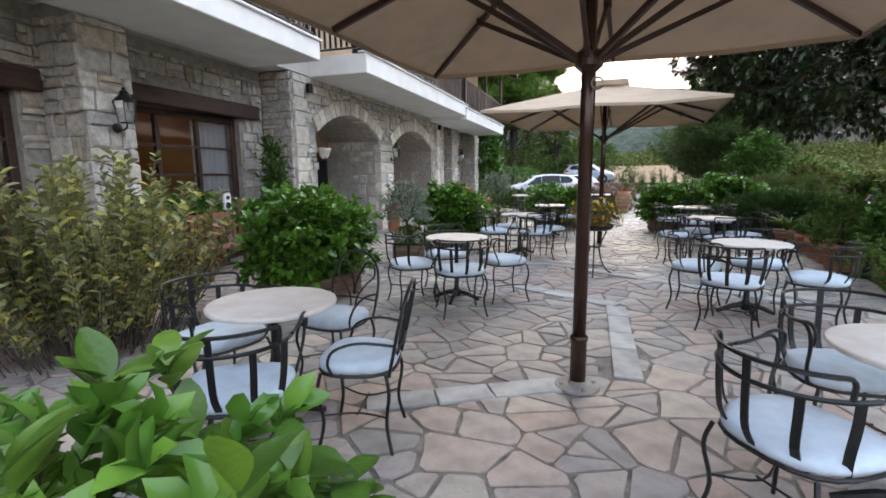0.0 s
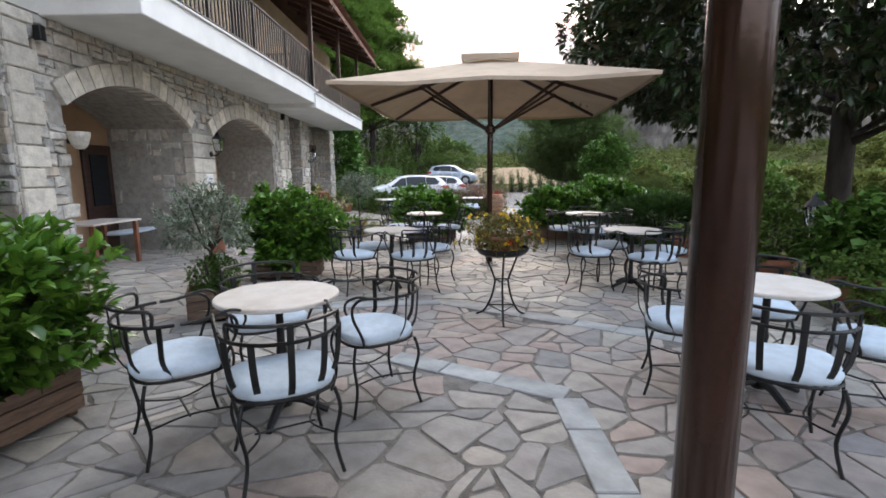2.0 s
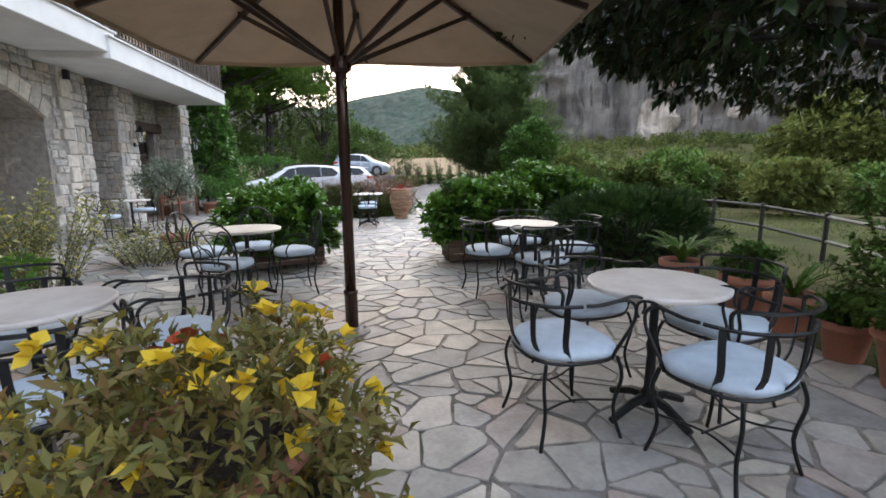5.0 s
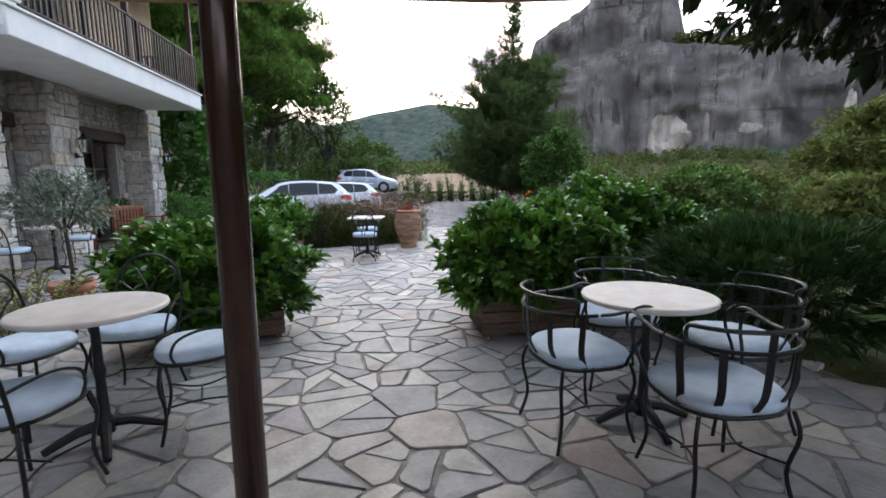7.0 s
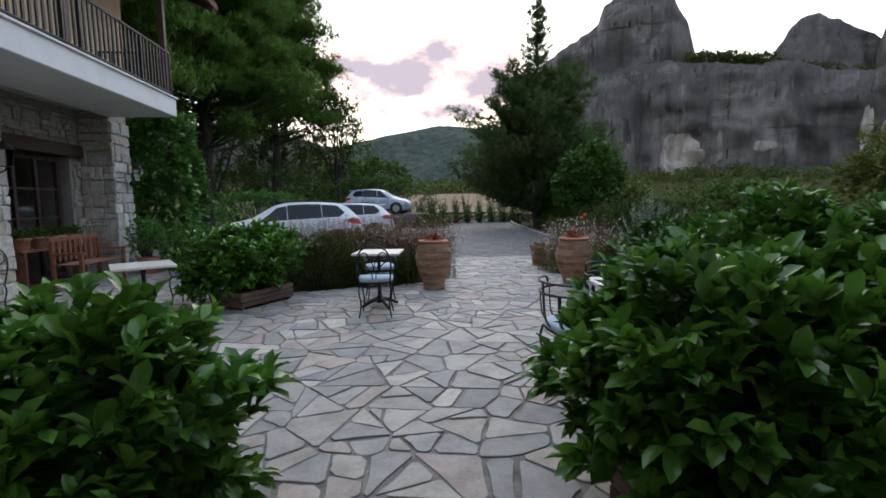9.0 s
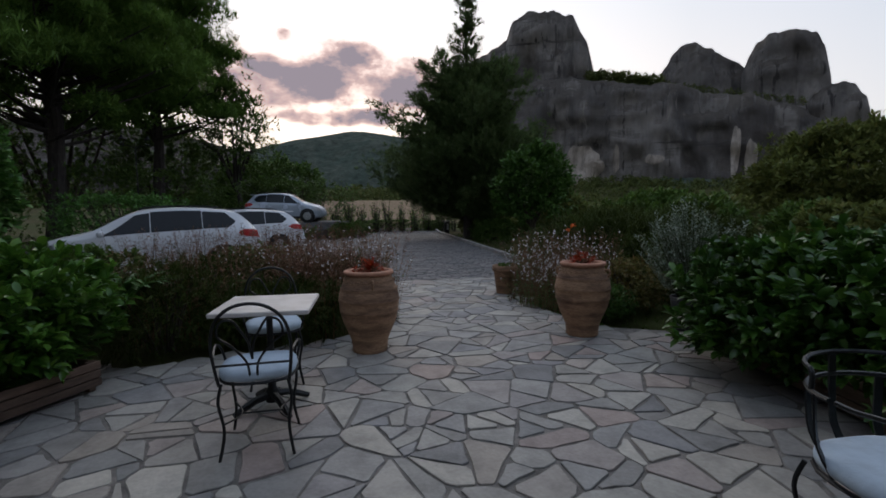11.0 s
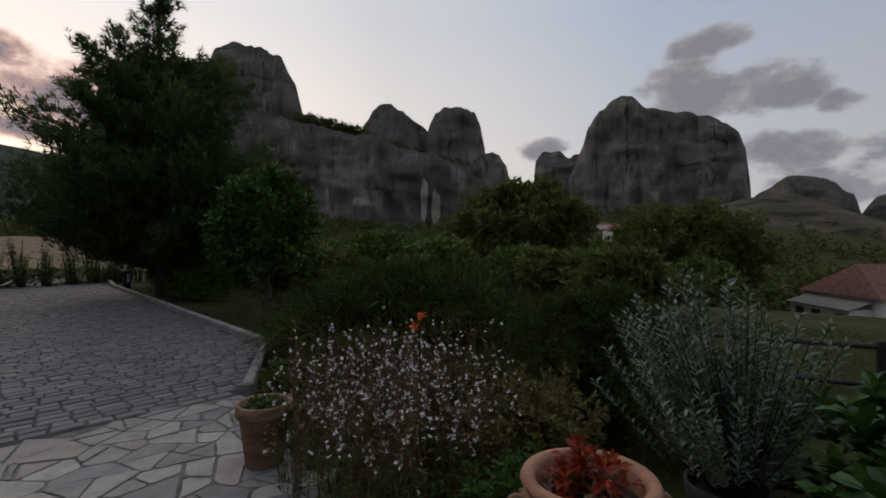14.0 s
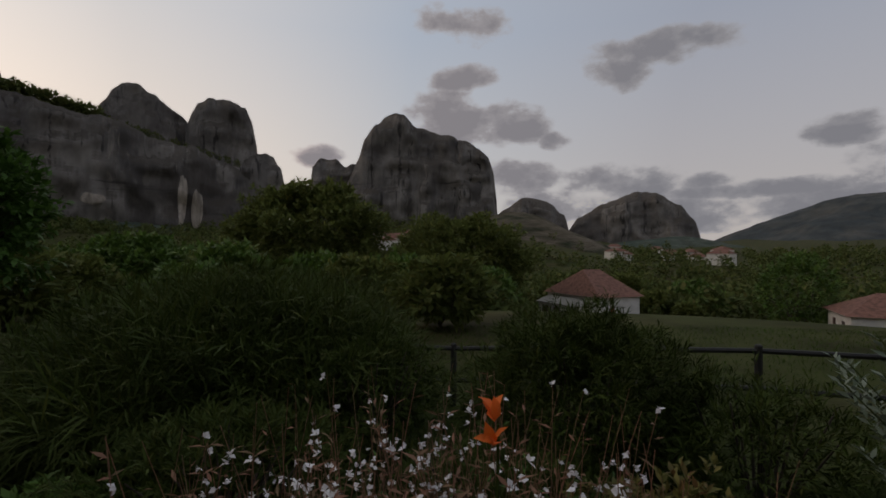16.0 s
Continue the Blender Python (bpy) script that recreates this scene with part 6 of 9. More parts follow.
# juniper
def juniper(x, y, size, yaw, seed):
    j = place_plant("juniper_bush", "low spreading dark green juniper bush", "shrub", x, y, 0, yaw)
    part("branchwork", stems(16, size, 0.02, seed=seed), BARK_DARK, j)
    p, d = lumpy(1500, size, lump=0.3, freq=3.0, seed=seed, shell=0.8, power=2.2)
    b, ax = rosettes(p, d * np.array([1, 1, 0.5]), 7, 0.8, 0.1)
    part("crown", leaf_mesh("crown", b, ax, rng.uniform(0.07, 0.15, len(b)), 0.16, JUNIPER, droop=-0.15), JUNIPER, j)
    q, e = lumpy(900, tuple(k * 0.85 for k in size), lump=0.3, freq=3.0, seed=seed, shell=0.5)
    part("inner_foliage", leaf_mesh("inner_foliage", q, e, rng.uniform(0.15, 0.25, len(q)), 0.7, JUNIPER, rich=False), JUNIPER, j)


juniper(7.75, 10.75, (2.3, 1.7, 1.0), -25, 3.0)
juniper(9.0, 11.9, (1.5, 1.4, 0.85), -10, 5.0)

# small olive tree in its pot, and the clipped ball beside it
def olive_tree(x, y, trunk, size, seed, label):
    o = place_plant("olive_tree", label, "tree", x, y, 0)
    part("trunk", Shape().tube([(0, 0, 0.1), (0.02, 0.01, trunk * 0.5), (0, 0, trunk), (0.02, 0, trunk + size[2] * 0.5)], [0.028, 0.012], 7), BARK, o)
    for k in range(7):
        a = k * 0.9
        part("branch", Shape().tube([(0, 0, trunk - 0.05), (size[0] * 0.2 * math.cos(a), size[1] * 0.2 * math.sin(a), trunk + 0.15), (size[0] * 0.4 * math.cos(a), size[1] * 0.4 * math.sin(a), trunk + size[2] * 0.6)], [0.012, 0.004], 5), BARK, o)
    p, d = lumpy(480, size, lump=0.5, seed=seed, shell=0.3)
    p[:, 2] += trunk - 0.1
    b, ax = rosettes(p, d, 8, 1.1, 0.14)
    part("crown", leaf_mesh("crown", b, ax, rng.uniform(0.045, 0.085, len(b)), 0.26, OLIVE), OLIVE, o)
    return o


planter_box(-0.22, 7.46, 0.5, 0.42, 0.34, 10, "small square wooden planter box")
shrub("clipped_ball_shrub", "small bright green clipped ball shrub", -0.20, 7.42, (0.5, 0.5, 0.38), FERN, 0, 380, 8, 0.02, 0.5, 0.28, 0, lump=0.1, seed=30, fill=True)
olive_tree(-0.24, 7.50, 0.74, (0.86, 0.86, 0.74), 2.2, "small silver-leaved olive tree growing from the planter box")
pot("terracotta_pot", "terracotta pot of the slender olive tree", 1.75, 14.2, 0.2, 0.36)
olive_tree(1.75, 14.2, 0.95, (0.95, 0.95, 0.7), 4.4, "slender young olive tree with silver leaves")

# flowers on the iron stand
pot("low_flower_bowl", "shallow brown bowl on the iron stand", 0, 0, 0.19, 0.14, group="").matrix_basis = pose(2.60, 6.66, 0.712)
fl = place_plant("petunia_plant", "trailing yellow petunias with drying stems", "potted plant", 2.60, 6.66, 0.775)
pf, df = lumpy(900, (0.74, 0.74, 0.40), lump=0.3, seed=6.0, shell=0.3)
pf[:, 2] -= 0.10
bf, af = rosettes(pf, df + rng.normal(size=df.shape) * 0.3, 6, 1.2, 0.06)
part("crown", leaf_mesh("crown", bf, af, rng.uniform(0.02, 0.05, len(bf)), 0.35, PETUNIA_LEAF), PETUNIA_LEAF, fl)
kf = rng.choice(len(pf), 66, replace=False)
for i, k in enumerate(kf):
    col = RED_PETAL if i % 10 == 9 else YELLOW_PETAL
    bq, aq = rosettes(pf[k:k + 1] * np.array([1.08, 1.08, 1.0]), df[k:k + 1] * np.array([1, 1, 0.4]), 5, 1.25, 0.005)
    part("petunia_blossom", leaf_mesh("petunia_blossom", bq, aq, 0.036, 0.95, col, droop=0.1), col, fl, "red petunia blossom" if col is RED_PETAL else "yellow petunia blossom")
rf = place_plant("red_flowers", "red geranium flowers above the laurel", "flowers", -0.55, 9.75, 1.05)
bf, af = rosettes(rng.normal(size=(16, 3)) * 0.06 + np.array([0, 0, 0.1]), rng.normal(size=(16, 3)) + np.array([0, 0, 1]), 6, 1.2, 0.01)
part("blossom", leaf_mesh("blossom", bf, af, 0.035, 0.8, RED_PETAL), RED_PETAL, rf)
part("branchwork", stems(5, (0.15, 0.15, 0.16), 0.004), STEM_RED, rf)


def urn(x, y, label, seed):
    """Big bellied clay jar with ribs and two small handles."""
    u = thing("clay_urn", label, "urn", pose(x, y, 0, 0, 0, seed * 40), "large clay urns")
    prof = [(0.165, 0), (0.172, 0.012), (0.171, 0.05), (0.180, 0.12), (0.212, 0.20), (0.248, 0.28), (0.272, 0.36), (0.280, 0.395), (0.288, 0.405), (0.284, 0.42), (0.290, 0.47), (0.292, 0.50), (0.300, 0.512), (0.295, 0.53), (0.290, 0.56),
            (0.281, 0.60), (0.274, 0.618), (0.279, 0.63), (0.266, 0.645), (0.248, 0.69), (0.228, 0.735), (0.214, 0.755)]
    part("body", Shape().lathe(prof, 44, cap=False), URN_CLAY, u, "stained clay body with raised bands", smooth=True)
    part("rim", Shape().lathe([(0.214, 0.755), (0.236, 0.763), (0.245, 0.782), (0.236, 0.798), (0.205, 0.802), (0.188, 0.78), (0.185, 0.70)], 44, cap=False), URN_RIM, u, "reddish clay rim", smooth=True)
    part("scratched_band", Shape().tube([((0.240 + 0.004) * math.cos(a), (0.240 + 0.004) * math.sin(a), 0.70 + 0.014 * math.sin(a * 26)) for a in [k * 6.283 / 156 for k in range(156)]], 0.004, 4, close=True), URN_CLAY, u)
    part("soil", Shape().lathe([(0.001, 0.71), (0.195, 0.71)], 24, cap=False), SOIL, u, "dark soil")
    for k in (0, 1):
        part("handle", Shape().tube([(0.232, 0, 0.715), (0.272, 0, 0.725), (0.288, 0, 0.69), (0.268, 0, 0.645)], 0.014, 7, 4), URN_CLAY, u, m=pose(0, 0, 0, 0, 0, k * 180 + 35))
    pl = place_plant("urn_flowers", "withered orange-red flowers in the clay urn", "flowers", x, y, 0.70)
    p, d = lumpy(46, (0.30, 0.30, 0.2), seed=seed * 1.7, shell=0.2)
    b, ax = rosettes(p, d, 6, 1.0, 0.05)
    part("blossom", leaf_mesh("blossom", b, ax, rng.uniform(0.03, 0.06, len(b)), 0.5, RED_PETAL), RED_PETAL, pl)
    p, d = lumpy(40, (0.3, 0.3, 0.14), seed=seed, shell=0.1)
    b, ax = rosettes(p, d, 5, 1.2, 0.05)
    part("foliage", leaf_mesh("foliage", b, ax, 0.06, 0.4, STEM_RED), STEM_RED, pl)


urn(6.72, 17.80, "big ribbed clay urn beside the path", 1)
urn(8.90, 17.05, "big ribbed clay urn in front of the flower bed", 2)
pot("terracotta_pot", "terracotta pot at the end of the flower bed", 9.82, 19.52, 0.19, 0.46, URN_CLAY)
shrub("small_pot_plant", "small green plant in the terracotta pot", 9.82, 19.52, (0.26, 0.26, 0.10), HEDGE, 0, 24, 5, 0.04, 0.5, 0.38, 0, seed=33, category="potted plant")
pot("dark_pot", "dark grey plastic pot of the silver shrub", 10.0, 16.50, 0.20, 0.38, DARK_POT, "", rimmed=False)
ol = place_plant("olive_shrub", "silver-grey olive shrub with upright shoots", "shrub", 10.0, 16.50, 0.3)
rs = random.Random(4)
tb, ta, tl = [], [], []
for k in range(130):
    a, q = rs.uniform(0, 6.28), rs.uniform(0.05, 0.62)
    h = rs.uniform(0.4, 1.12) * (1.08 - q * 0.55)
    bx, by = q * math.cos(a) * 0.35, q * math.sin(a) * 0.35
    tip = (bx + 0.08 + q * 0.62 * math.cos(a), by + 0.08 + q * 0.62 * math.sin(a), 0.08 + h)
    part("shoot", Shape().tube([(bx * 0.4, by * 0.4, 0.02), (bx * 1.2, by * 1.2, h * 0.45), tip], [0.005, 0.002], 4, 2), BROOM, ol)
    for i in range(62):
        t = 0.12 + 0.88 * i / 62
        P = (bx + (tip[0] - bx) * t, by + (tip[1] - by) * t, 0.08 + h * t)
        aa = i * 2.4 + k
        tb.append(P)
        tl.append(rs.uniform(0.036, 0.062))
        ta.append((math.cos(aa) * 0.8 + 0.3 * math.cos(a), math.sin(aa) * 0.8 + 0.3 * math.sin(a), 0.75))
part("crown", leaf_mesh("crown", np.array(tb), np.array(ta), np.array(tl), 0.36, OLIVE, rich=False), OLIVE, ol)


def gaura(label, cx, cy, rx, ry, n, hmin, hmax, seed, red=0.3, z=0.0):
    """Airy flowering perennials: thin arching stems with small leaves and white butterflies of petals."""
    g = place_plant("gaura_flowers", label, "flowers", cx, cy, z)
    rnd = random.Random(seed)
    st = Shape()
    lb, la, fb, fa, high = [], [], [], [], []
    for k in range(n):
        a, q = rnd.uniform(0, 6.28), math.sqrt(rnd.random())
        x, y = rx * q * math.cos(a), ry * q * math.sin(a)
        h = rnd.uniform(hmin, hmax)
        lx, ly = rnd.uniform(-0.22, 0.22), rnd.uniform(-0.22, 0.22)
        P = [(x, y, -0.03), (x + lx * 0.3, y + ly * 0.3, h * 0.5), (x + lx, y + ly, h)]
        st.tube(P, [0.0028, 0.0012], 3, 2)
        for i in range(13 if red < 0.7 else 26):
            t = rnd.random() ** (1.5 if red < 0.7 else 0.9)
            lb.append((x + lx * t, y + ly * t, h * t))
            high.append(t + rnd.uniform(-0.25, 0.25) + (0.35 if red > 0.7 else 0.0) > 0.62)
            b = rnd.uniform(0, 6.28)
            la.append((math.cos(b), math.sin(b), 0.5))
        for i in range(rnd.choice((0, 0, 1, 2, 3) if red < 0.7 else (0, 0, 0, 1, 1))):
            t = rnd.uniform(0.66, 1.0)
            fb.append((x + lx * t + rnd.uniform(-0.02, 0.02), y + ly * t + rnd.uniform(-0.02, 0.02), h * t))
            fa.append((rnd.uniform(-1, 1), rnd.uniform(-1, 1), 0.3))
    part("branchwork", st, STEM_RED, g)
    lb, la = np.array(lb), np.array(la)
    high = np.array(high)
    for mats, pick in ((FERN, ~high), (STEM_RED, high)):
        part("foliage", leaf_mesh("foliage", lb[pick], la[pick], rng.uniform(0.03, 0.065, len(lb[pick])), 0.22, mats, rich=False), mats, g)
    b, ax = rosettes(np.array(fb), np.array(fa), 4, 1.2, 0.004)
    part("blossom", leaf_mesh("blossom", b, ax, rng.uniform(0.015, 0.026, len(b)), 0.85, WHITE_PETAL, rich=False), WHITE_PETAL, g, "small white petals")
    return g


gaura("white gaura flowers on thin reddish stems", 10.08, 18.52, 0.76, 0.85, 620, 0.40, 1.12, 3, 0.6)
gaura("white gaura flowers in the flower bed", 10.5, 19.0, 0.7, 0.8, 160, 0.3, 0.75, 4, 0.2)
gaura("reddish gaura stems beside the parking place", 6.9, 19.6, 0.8, 1.3, 460, 0.75, 1.22, 5, 0.8)
gaura("reddish gaura stems beside the clay urn", 5.7, 20.0, 1.2, 1.4, 520, 0.75, 1.22, 6, 0.8)
shrub("lavender_bush", "soft green feathery shrub in the bed", 6.1, 18.75, (1.5, 1.0, 0.62), BROOM, 0, 460, 9, 0.09, 0.10, 0.0, 0, seed=40)
shrub("lavender_bush", "soft green feathery shrub in the bed", 7.2, 21.0, (1.0, 1.6, 0.55), BROOM, 20, 300, 9, 0.09, 0.10, 0.0, 0, seed=41)
shrub("grey_green_shrub", "low green shrub in the flower bed", 9.65, 17.45, (0.7, 0.8, 0.42), FERN, 0, 200, 7, 0.05, 0.4, 0.0, 0, seed=42)
shrub("grey_green_shrub", "low yellow-green shrub in the flower bed", 10.35, 17.62, (1.0, 0.9, 0.66), PETUNIA_LEAF, 0, 420, 7, 0.05, 0.4, 0.0, 0, seed=43)
shrub("dark_green_shrub", "dense dark green rosemary-like shrub behind the flowers", 12.1, 17.45, (1.6, 1.5, 1.26), BROOM, 0, 1300, 9, 0.10, 0.11, -0.15, 0, seed=44)
arching("canna_leaves", "broad green canna leaves in the flower bed", 10.05, 18.32, 0.0, 9, 0.65, 0.10, FERN, 1.1, 9, "flowers", 0.45)
cf = place_plant("canna_flower", "orange canna flower on a tall stem", "flowers", 10.08, 18.34, 0.0)
part("stem", Shape().tube([(0, 0, 0), (0.01, 0, 0.6), (0, 0, 1.09)], [0.008, 0.005], 6), BROOM, cf)
for dz, ph, ln in ((1.10, 0.3, 0.085), (1.045, 2.6, 0.075)):
    b, ax = rosettes(np.array([[0.025 * math.cos(ph), 0.03 * math.sin(ph), dz]]), np.array([[math.cos(ph) * 0.6, math.sin(ph) * 0.6, 0.9]]), 5, 0.62, 0.012)
    part("flower", leaf_mesh("flower", b, ax, rng.uniform(ln * 0.75, ln * 1.1, 5), 0.48, ORANGE_PETAL, droop=0.35, rich=2), ORANGE_PETAL, cf, "orange petals")


for i, (x, y, sx, sy, h, mt) in enumerate(((5.0, 18.9, 1.5, 1.0, 0.85, BROOM), (5.6, 19.7, 1.6, 1.3, 0.9, BROOM), (7.3, 20.3, 0.9, 1.6, 0.75, BROOM), (6.4, 21.6, 1.6, 1.3, 0.8, HEDGE), (4.2, 20.6, 1.8, 1.5, 0.95, HEDGE),
                                          (10.9, 18.2, 1.1, 1.3, 0.62, BROOM), (11.3, 19.6, 1.5, 1.3, 0.7, BROOM), (11.2, 20.5, 0.6, 0.6, 0.35, HEDGE), (11.4, 16.6, 1.2, 1.2, 0.85, BROOM), (12.6, 19.0, 1.5, 1.4, 0.9, BROOM))):
    shrub("bed_shrub", "soft green shrub filling the flower bed", x, y, (sx, sy, h), mt, 25 * i, 330, 9, 0.085, 0.12 if mt is BROOM else 0.4, -0.03, 0, seed=100 + i)

# ---- trees ----
def limbs(tr, pts, r, mat, name="limb"):
    return part(name, Shape().tube(pts, r, 8, 3), mat, tr)


def magnolia():
    t = place_plant("magnolia_tree", "large evergreen magnolia with dark glossy leaves over the terrace", "tree", 8.75, 8.0)
    part("trunk", Shape().tube([(0, 0, -0.1), (0.02, 0.02, 0.3), (-0.05, 0.0, 1.3), (-0.02, 0.05, 2.4), (0.05, 0.05, 4.2)], [0.24, 0.19, 0.165, 0.15, 0.08], 12), BARK_DARK, t, smooth=True)
    part("trunk", Shape().tube([(0.20, 0.06, -0.1), (0.2, 0.08, 0.6), (0.22, 0.12, 1.6), (0.5, 0.3, 3.2)], [0.15, 0.12, 0.11, 0.06], 10), BARK_DARK, t, smooth=True)
    rnd = random.Random(5)
    for k in range(16):
        a = k * 2.4
        z0, R = rnd.uniform(1.8, 3.6), rnd.uniform(2.0, 3.4)
        limbs(t, [(0, 0, z0), (R * 0.4 * math.cos(a), R * 0.4 * math.sin(a), z0 + 0.45), (R * math.cos(a), R * math.sin(a), z0 + rnd.uniform(-0.1, 0.8))], [0.06, 0.012], BARK_DARK)
    p, d = lumpy(9000, (8.0, 8.0, 5.4), lump=0.22, freq=3.0, seed=1.3, shell=0.6, power=2.4)
    p[:, 2] = 2.12 + np.abs(p[:, 2] - 0.35)
    keep = ~((np.hypot(p[:, 0], p[:, 1]) < 1.4) & (p[:, 2] < 2.5))
    p, d = p[keep], d[keep]
    d = d + np.array([0, 0, -0.25])
    b, ax = rosettes(p, d, 8, 1.05, 0.12)
    part("crown", leaf_mesh("crown", b, ax, rng.uniform(0.13, 0.22, len(b)), 0.42, MAGNOLIA, droop=0.15), MAGNOLIA, t)


magnolia()


def conifer(x, y, h, r, seed, z=0.0):
    t = place_plant("conifer_tree", "tall olive-green conifer with a thin ragged top", "tree", x, y, z)
    part("trunk", Shape().tube([(0, 0, -0.3), (0.05, 0, h * 0.5), (0, 0.05, h)], [0.24, 0.02], 8), BARK_DARK, t)
    rnd = random.Random(seed)
    B, Ax, Ln = [], [], []
    s = Shape()
    for k in range(680):
        z_ = 0.8 + (h - 0.95) * (rnd.random() ** 1.25)
        f = 1 - z_ / h
        a = rnd.uniform(0, 6.28)
        side = 1 + 0.55 * noise.noise(Vector((math.cos(a) * 1.6 + seed, math.sin(a) * 1.6, z_ * 0.55)))
        R = r * min(1.0, 0.8 + 0.12 * z_) * (max(0.03, (f - 0.20) / 0.80) ** 0.72) * (1.12 if rnd.random() < 0.22 else rnd.uniform(0.4, 0.98)) * side
        if f < 0.34:
            if rnd.random() < 0.5:
                continue
            R = r * rnd.uniform(0.08, 0.24) * (0.25 + f * 2.3)
        tip = Vector((R * math.cos(a), R * math.sin(a), min(h * 0.99, z_ + R * rnd.uniform(0.35, 0.75))))
        root = Vector((0, 0, z_))
        mid = root.lerp(tip, 0.55) - Vector((0, 0, R * 0.10))
        s.tube([root, mid, tip], [0.022, 0.005], 4)
        m = int(10 + R * 30) if f >= 0.34 else int(4 + R * 7)
        for i in range(m):
            q = rnd.uniform(0.25, 1.0)
            g = 0.06 + 0.035 * R
            P = (root.lerp(mid, q / 0.55) if q < 0.55 else mid.lerp(tip, (q - 0.55) / 0.45)) + Vector((rnd.gauss(0, g), rnd.gauss(0, g), rnd.gauss(0.03, g * 0.8)))
            B.append(P)
            Ax.append((math.cos(a) * 0.7 + rnd.uniform(-0.6, 0.6), math.sin(a) * 0.7 + rnd.uniform(-0.6, 0.6), rnd.uniform(0.2, 1.1)))
            Ln.append(rnd.uniform(0.13, 0.30))
    part("branchwork", s, BARK_DARK, t)
    b, ax = rosettes(np.array(B), np.array(Ax), 6, 0.75, 0.12)
    part("crown", leaf_mesh("crown", b, ax, np.repeat(np.array(Ln), 6) * 1.1, 0.15, CONIFER, rich=False), CONIFER, t)


conifer(18.1, 32.6, 11.9, 4.6, 3, -0.1)


def broadleaf(name, label, x, y, trunk, size, mat, seed, tips=700, per=7, leaf=0.16, width=0.5, lump=0.35, bark=None, z=None, shell=0.55, power=2.2):
    z = ground_z(x, y) if z is None else z
    t = place_plant(name, label, "tree", x, y, z)
    bark = bark or BARK
    H = trunk + size[2]
    r0 = 0.02 * H + 0.04
    part("trunk", Shape().tube([(0, 0, -0.2), (r0, 0, trunk * 0.6), (0, r0, trunk + size[2] * 0.4)], [r0, r0 * 0.35], 8), bark, t)
    rnd = random.Random(seed)
    for k in range(9):
        a = k * 2.4 + seed
        q = rnd.uniform(0.25, 0.45)
        limbs(t, [(0, 0, trunk * 0.85), (size[0] * q * 0.5 * math.cos(a), size[1] * q * 0.5 * math.sin(a), trunk + size[2] * 0.25), (size[0] * q * math.cos(a), size[1] * q * math.sin(a), trunk + size[2] * rnd.uniform(0.3, 0.75))], [r0 * 0.45, r0 * 0.1], bark)
    p, d = lumpy(int(tips * 1.8), size, lump=lump, freq=2.6, seed=seed * 1.9, shell=shell, power=power)
    p[:, 2] += trunk
    b, ax = rosettes(p, d, per, 1.1, leaf * 1.6)
    part("crown", leaf_mesh("crown", b, ax, rng.uniform(leaf * 0.8, leaf * 1.5, len(b)), width, mat, rich=False), mat, t)
    return t


broadleaf("small_tree", "small round-crowned broadleaf tree on the lawn", 16.2, 25.9, 0.95, (2.7, 2.7, 2.7), FERN, 3, 800, 8, 0.13, 0.5, z=-0.1)
broadleaf("round_tree", "wide round yellow-green tree in the valley", 49.7, 28.4, 1.0, (13.0, 13.0, 10.5), WILLOW, 5, 2400, 8, 0.42, 0.4)
broadleaf("round_tree", "wide yellow-green tree in the valley", 63.0, 14.0, 1.0, (17.0, 15.0, 10.8), WILLOW, 6, 2400, 8, 0.45, 0.4)
broadleaf("round_tree", "dark round tree in the valley", 38.0, 36.0, 0.6, (9, 9, 4.4), HEDGE, 7, 1000, 8, 0.34, 0.45)
broadleaf("ivy_thicket", "tall ivy-covered tree at the corner of the house", 1.25, 25.0, 0.2, (3.0, 2.6, 3.9), IVY, 8, 1300, 8, 0.13, 0.75, 0.25, shell=0.8, power=3.2)
shrub("green_shrub", "green shrub at the corner of the house", 2.6, 22.9, (1.3, 1.1, 0.95), IVY, 0, 300, 8, 0.07, 0.5, 0.0, 0, seed=50)
shrub("green_shrub", "low flowering shrub beside the parking place", 3.4, 21.6, (1.6, 1.3, 0.8), HEDGE, 0, 300, 8, 0.07, 0.5, 0.0, 0, seed=51)


def pine(x, y, h, crown_z, r, seed):
    t = place_plant("pine_tree", "tall pine with dense green needle crown", "tree", x, y, ground_z(x, y))
    part("trunk", Shape().tube([(0, 0, -0.3), (0.3, 0.1, h * 0.3), (0, 0.3, h * 0.92)], [0.42, 0.08], 9), BARK_DARK, t)
    rnd = random.Random(seed)
    C = []
    for k in range(165):
        a = k * 2.4
        f = rnd.random()
        z0 = crown_z + (h - crown_z) * f * 0.9
        R = r * (1 - 0.55 * f) * rnd.uniform(0.35, 1.0)
        e = Vector((R * math.cos(a), R * math.sin(a), z0 + R * 0.25))
        limbs(t, [(0, 0, z0 - R * 0.15), (e.x * 0.5, e.y * 0.5, z0), e], [0.09, 0.02], BARK_DARK)
        C.append((e, rnd.uniform(0.9, 1.9)))
    B = []
    for e, q in C:
        g = unit(rng.normal(size=(120, 3))) * rng.uniform(0.55, 1.0, (120, 1)) * np.array([q, q, q * 0.6]) * 0.95
        g[:, 2] = np.abs(g[:, 2]) * 1.2 - 0.25 * q
        B.append(g + np.array(e) + np.array([0, 0, 0.2]))
    B = np.concatenate(B)
    b, ax = rosettes(B, rng.normal(size=B.shape) * 0.6 + np.array([0, 0, 0.9]), 8, 1.0, 0.05)
    part("crown", leaf_mesh("crown", b, ax, rng.uniform(0.28, 0.5, len(b)), 0.12, PINE, rich=False), PINE, t)


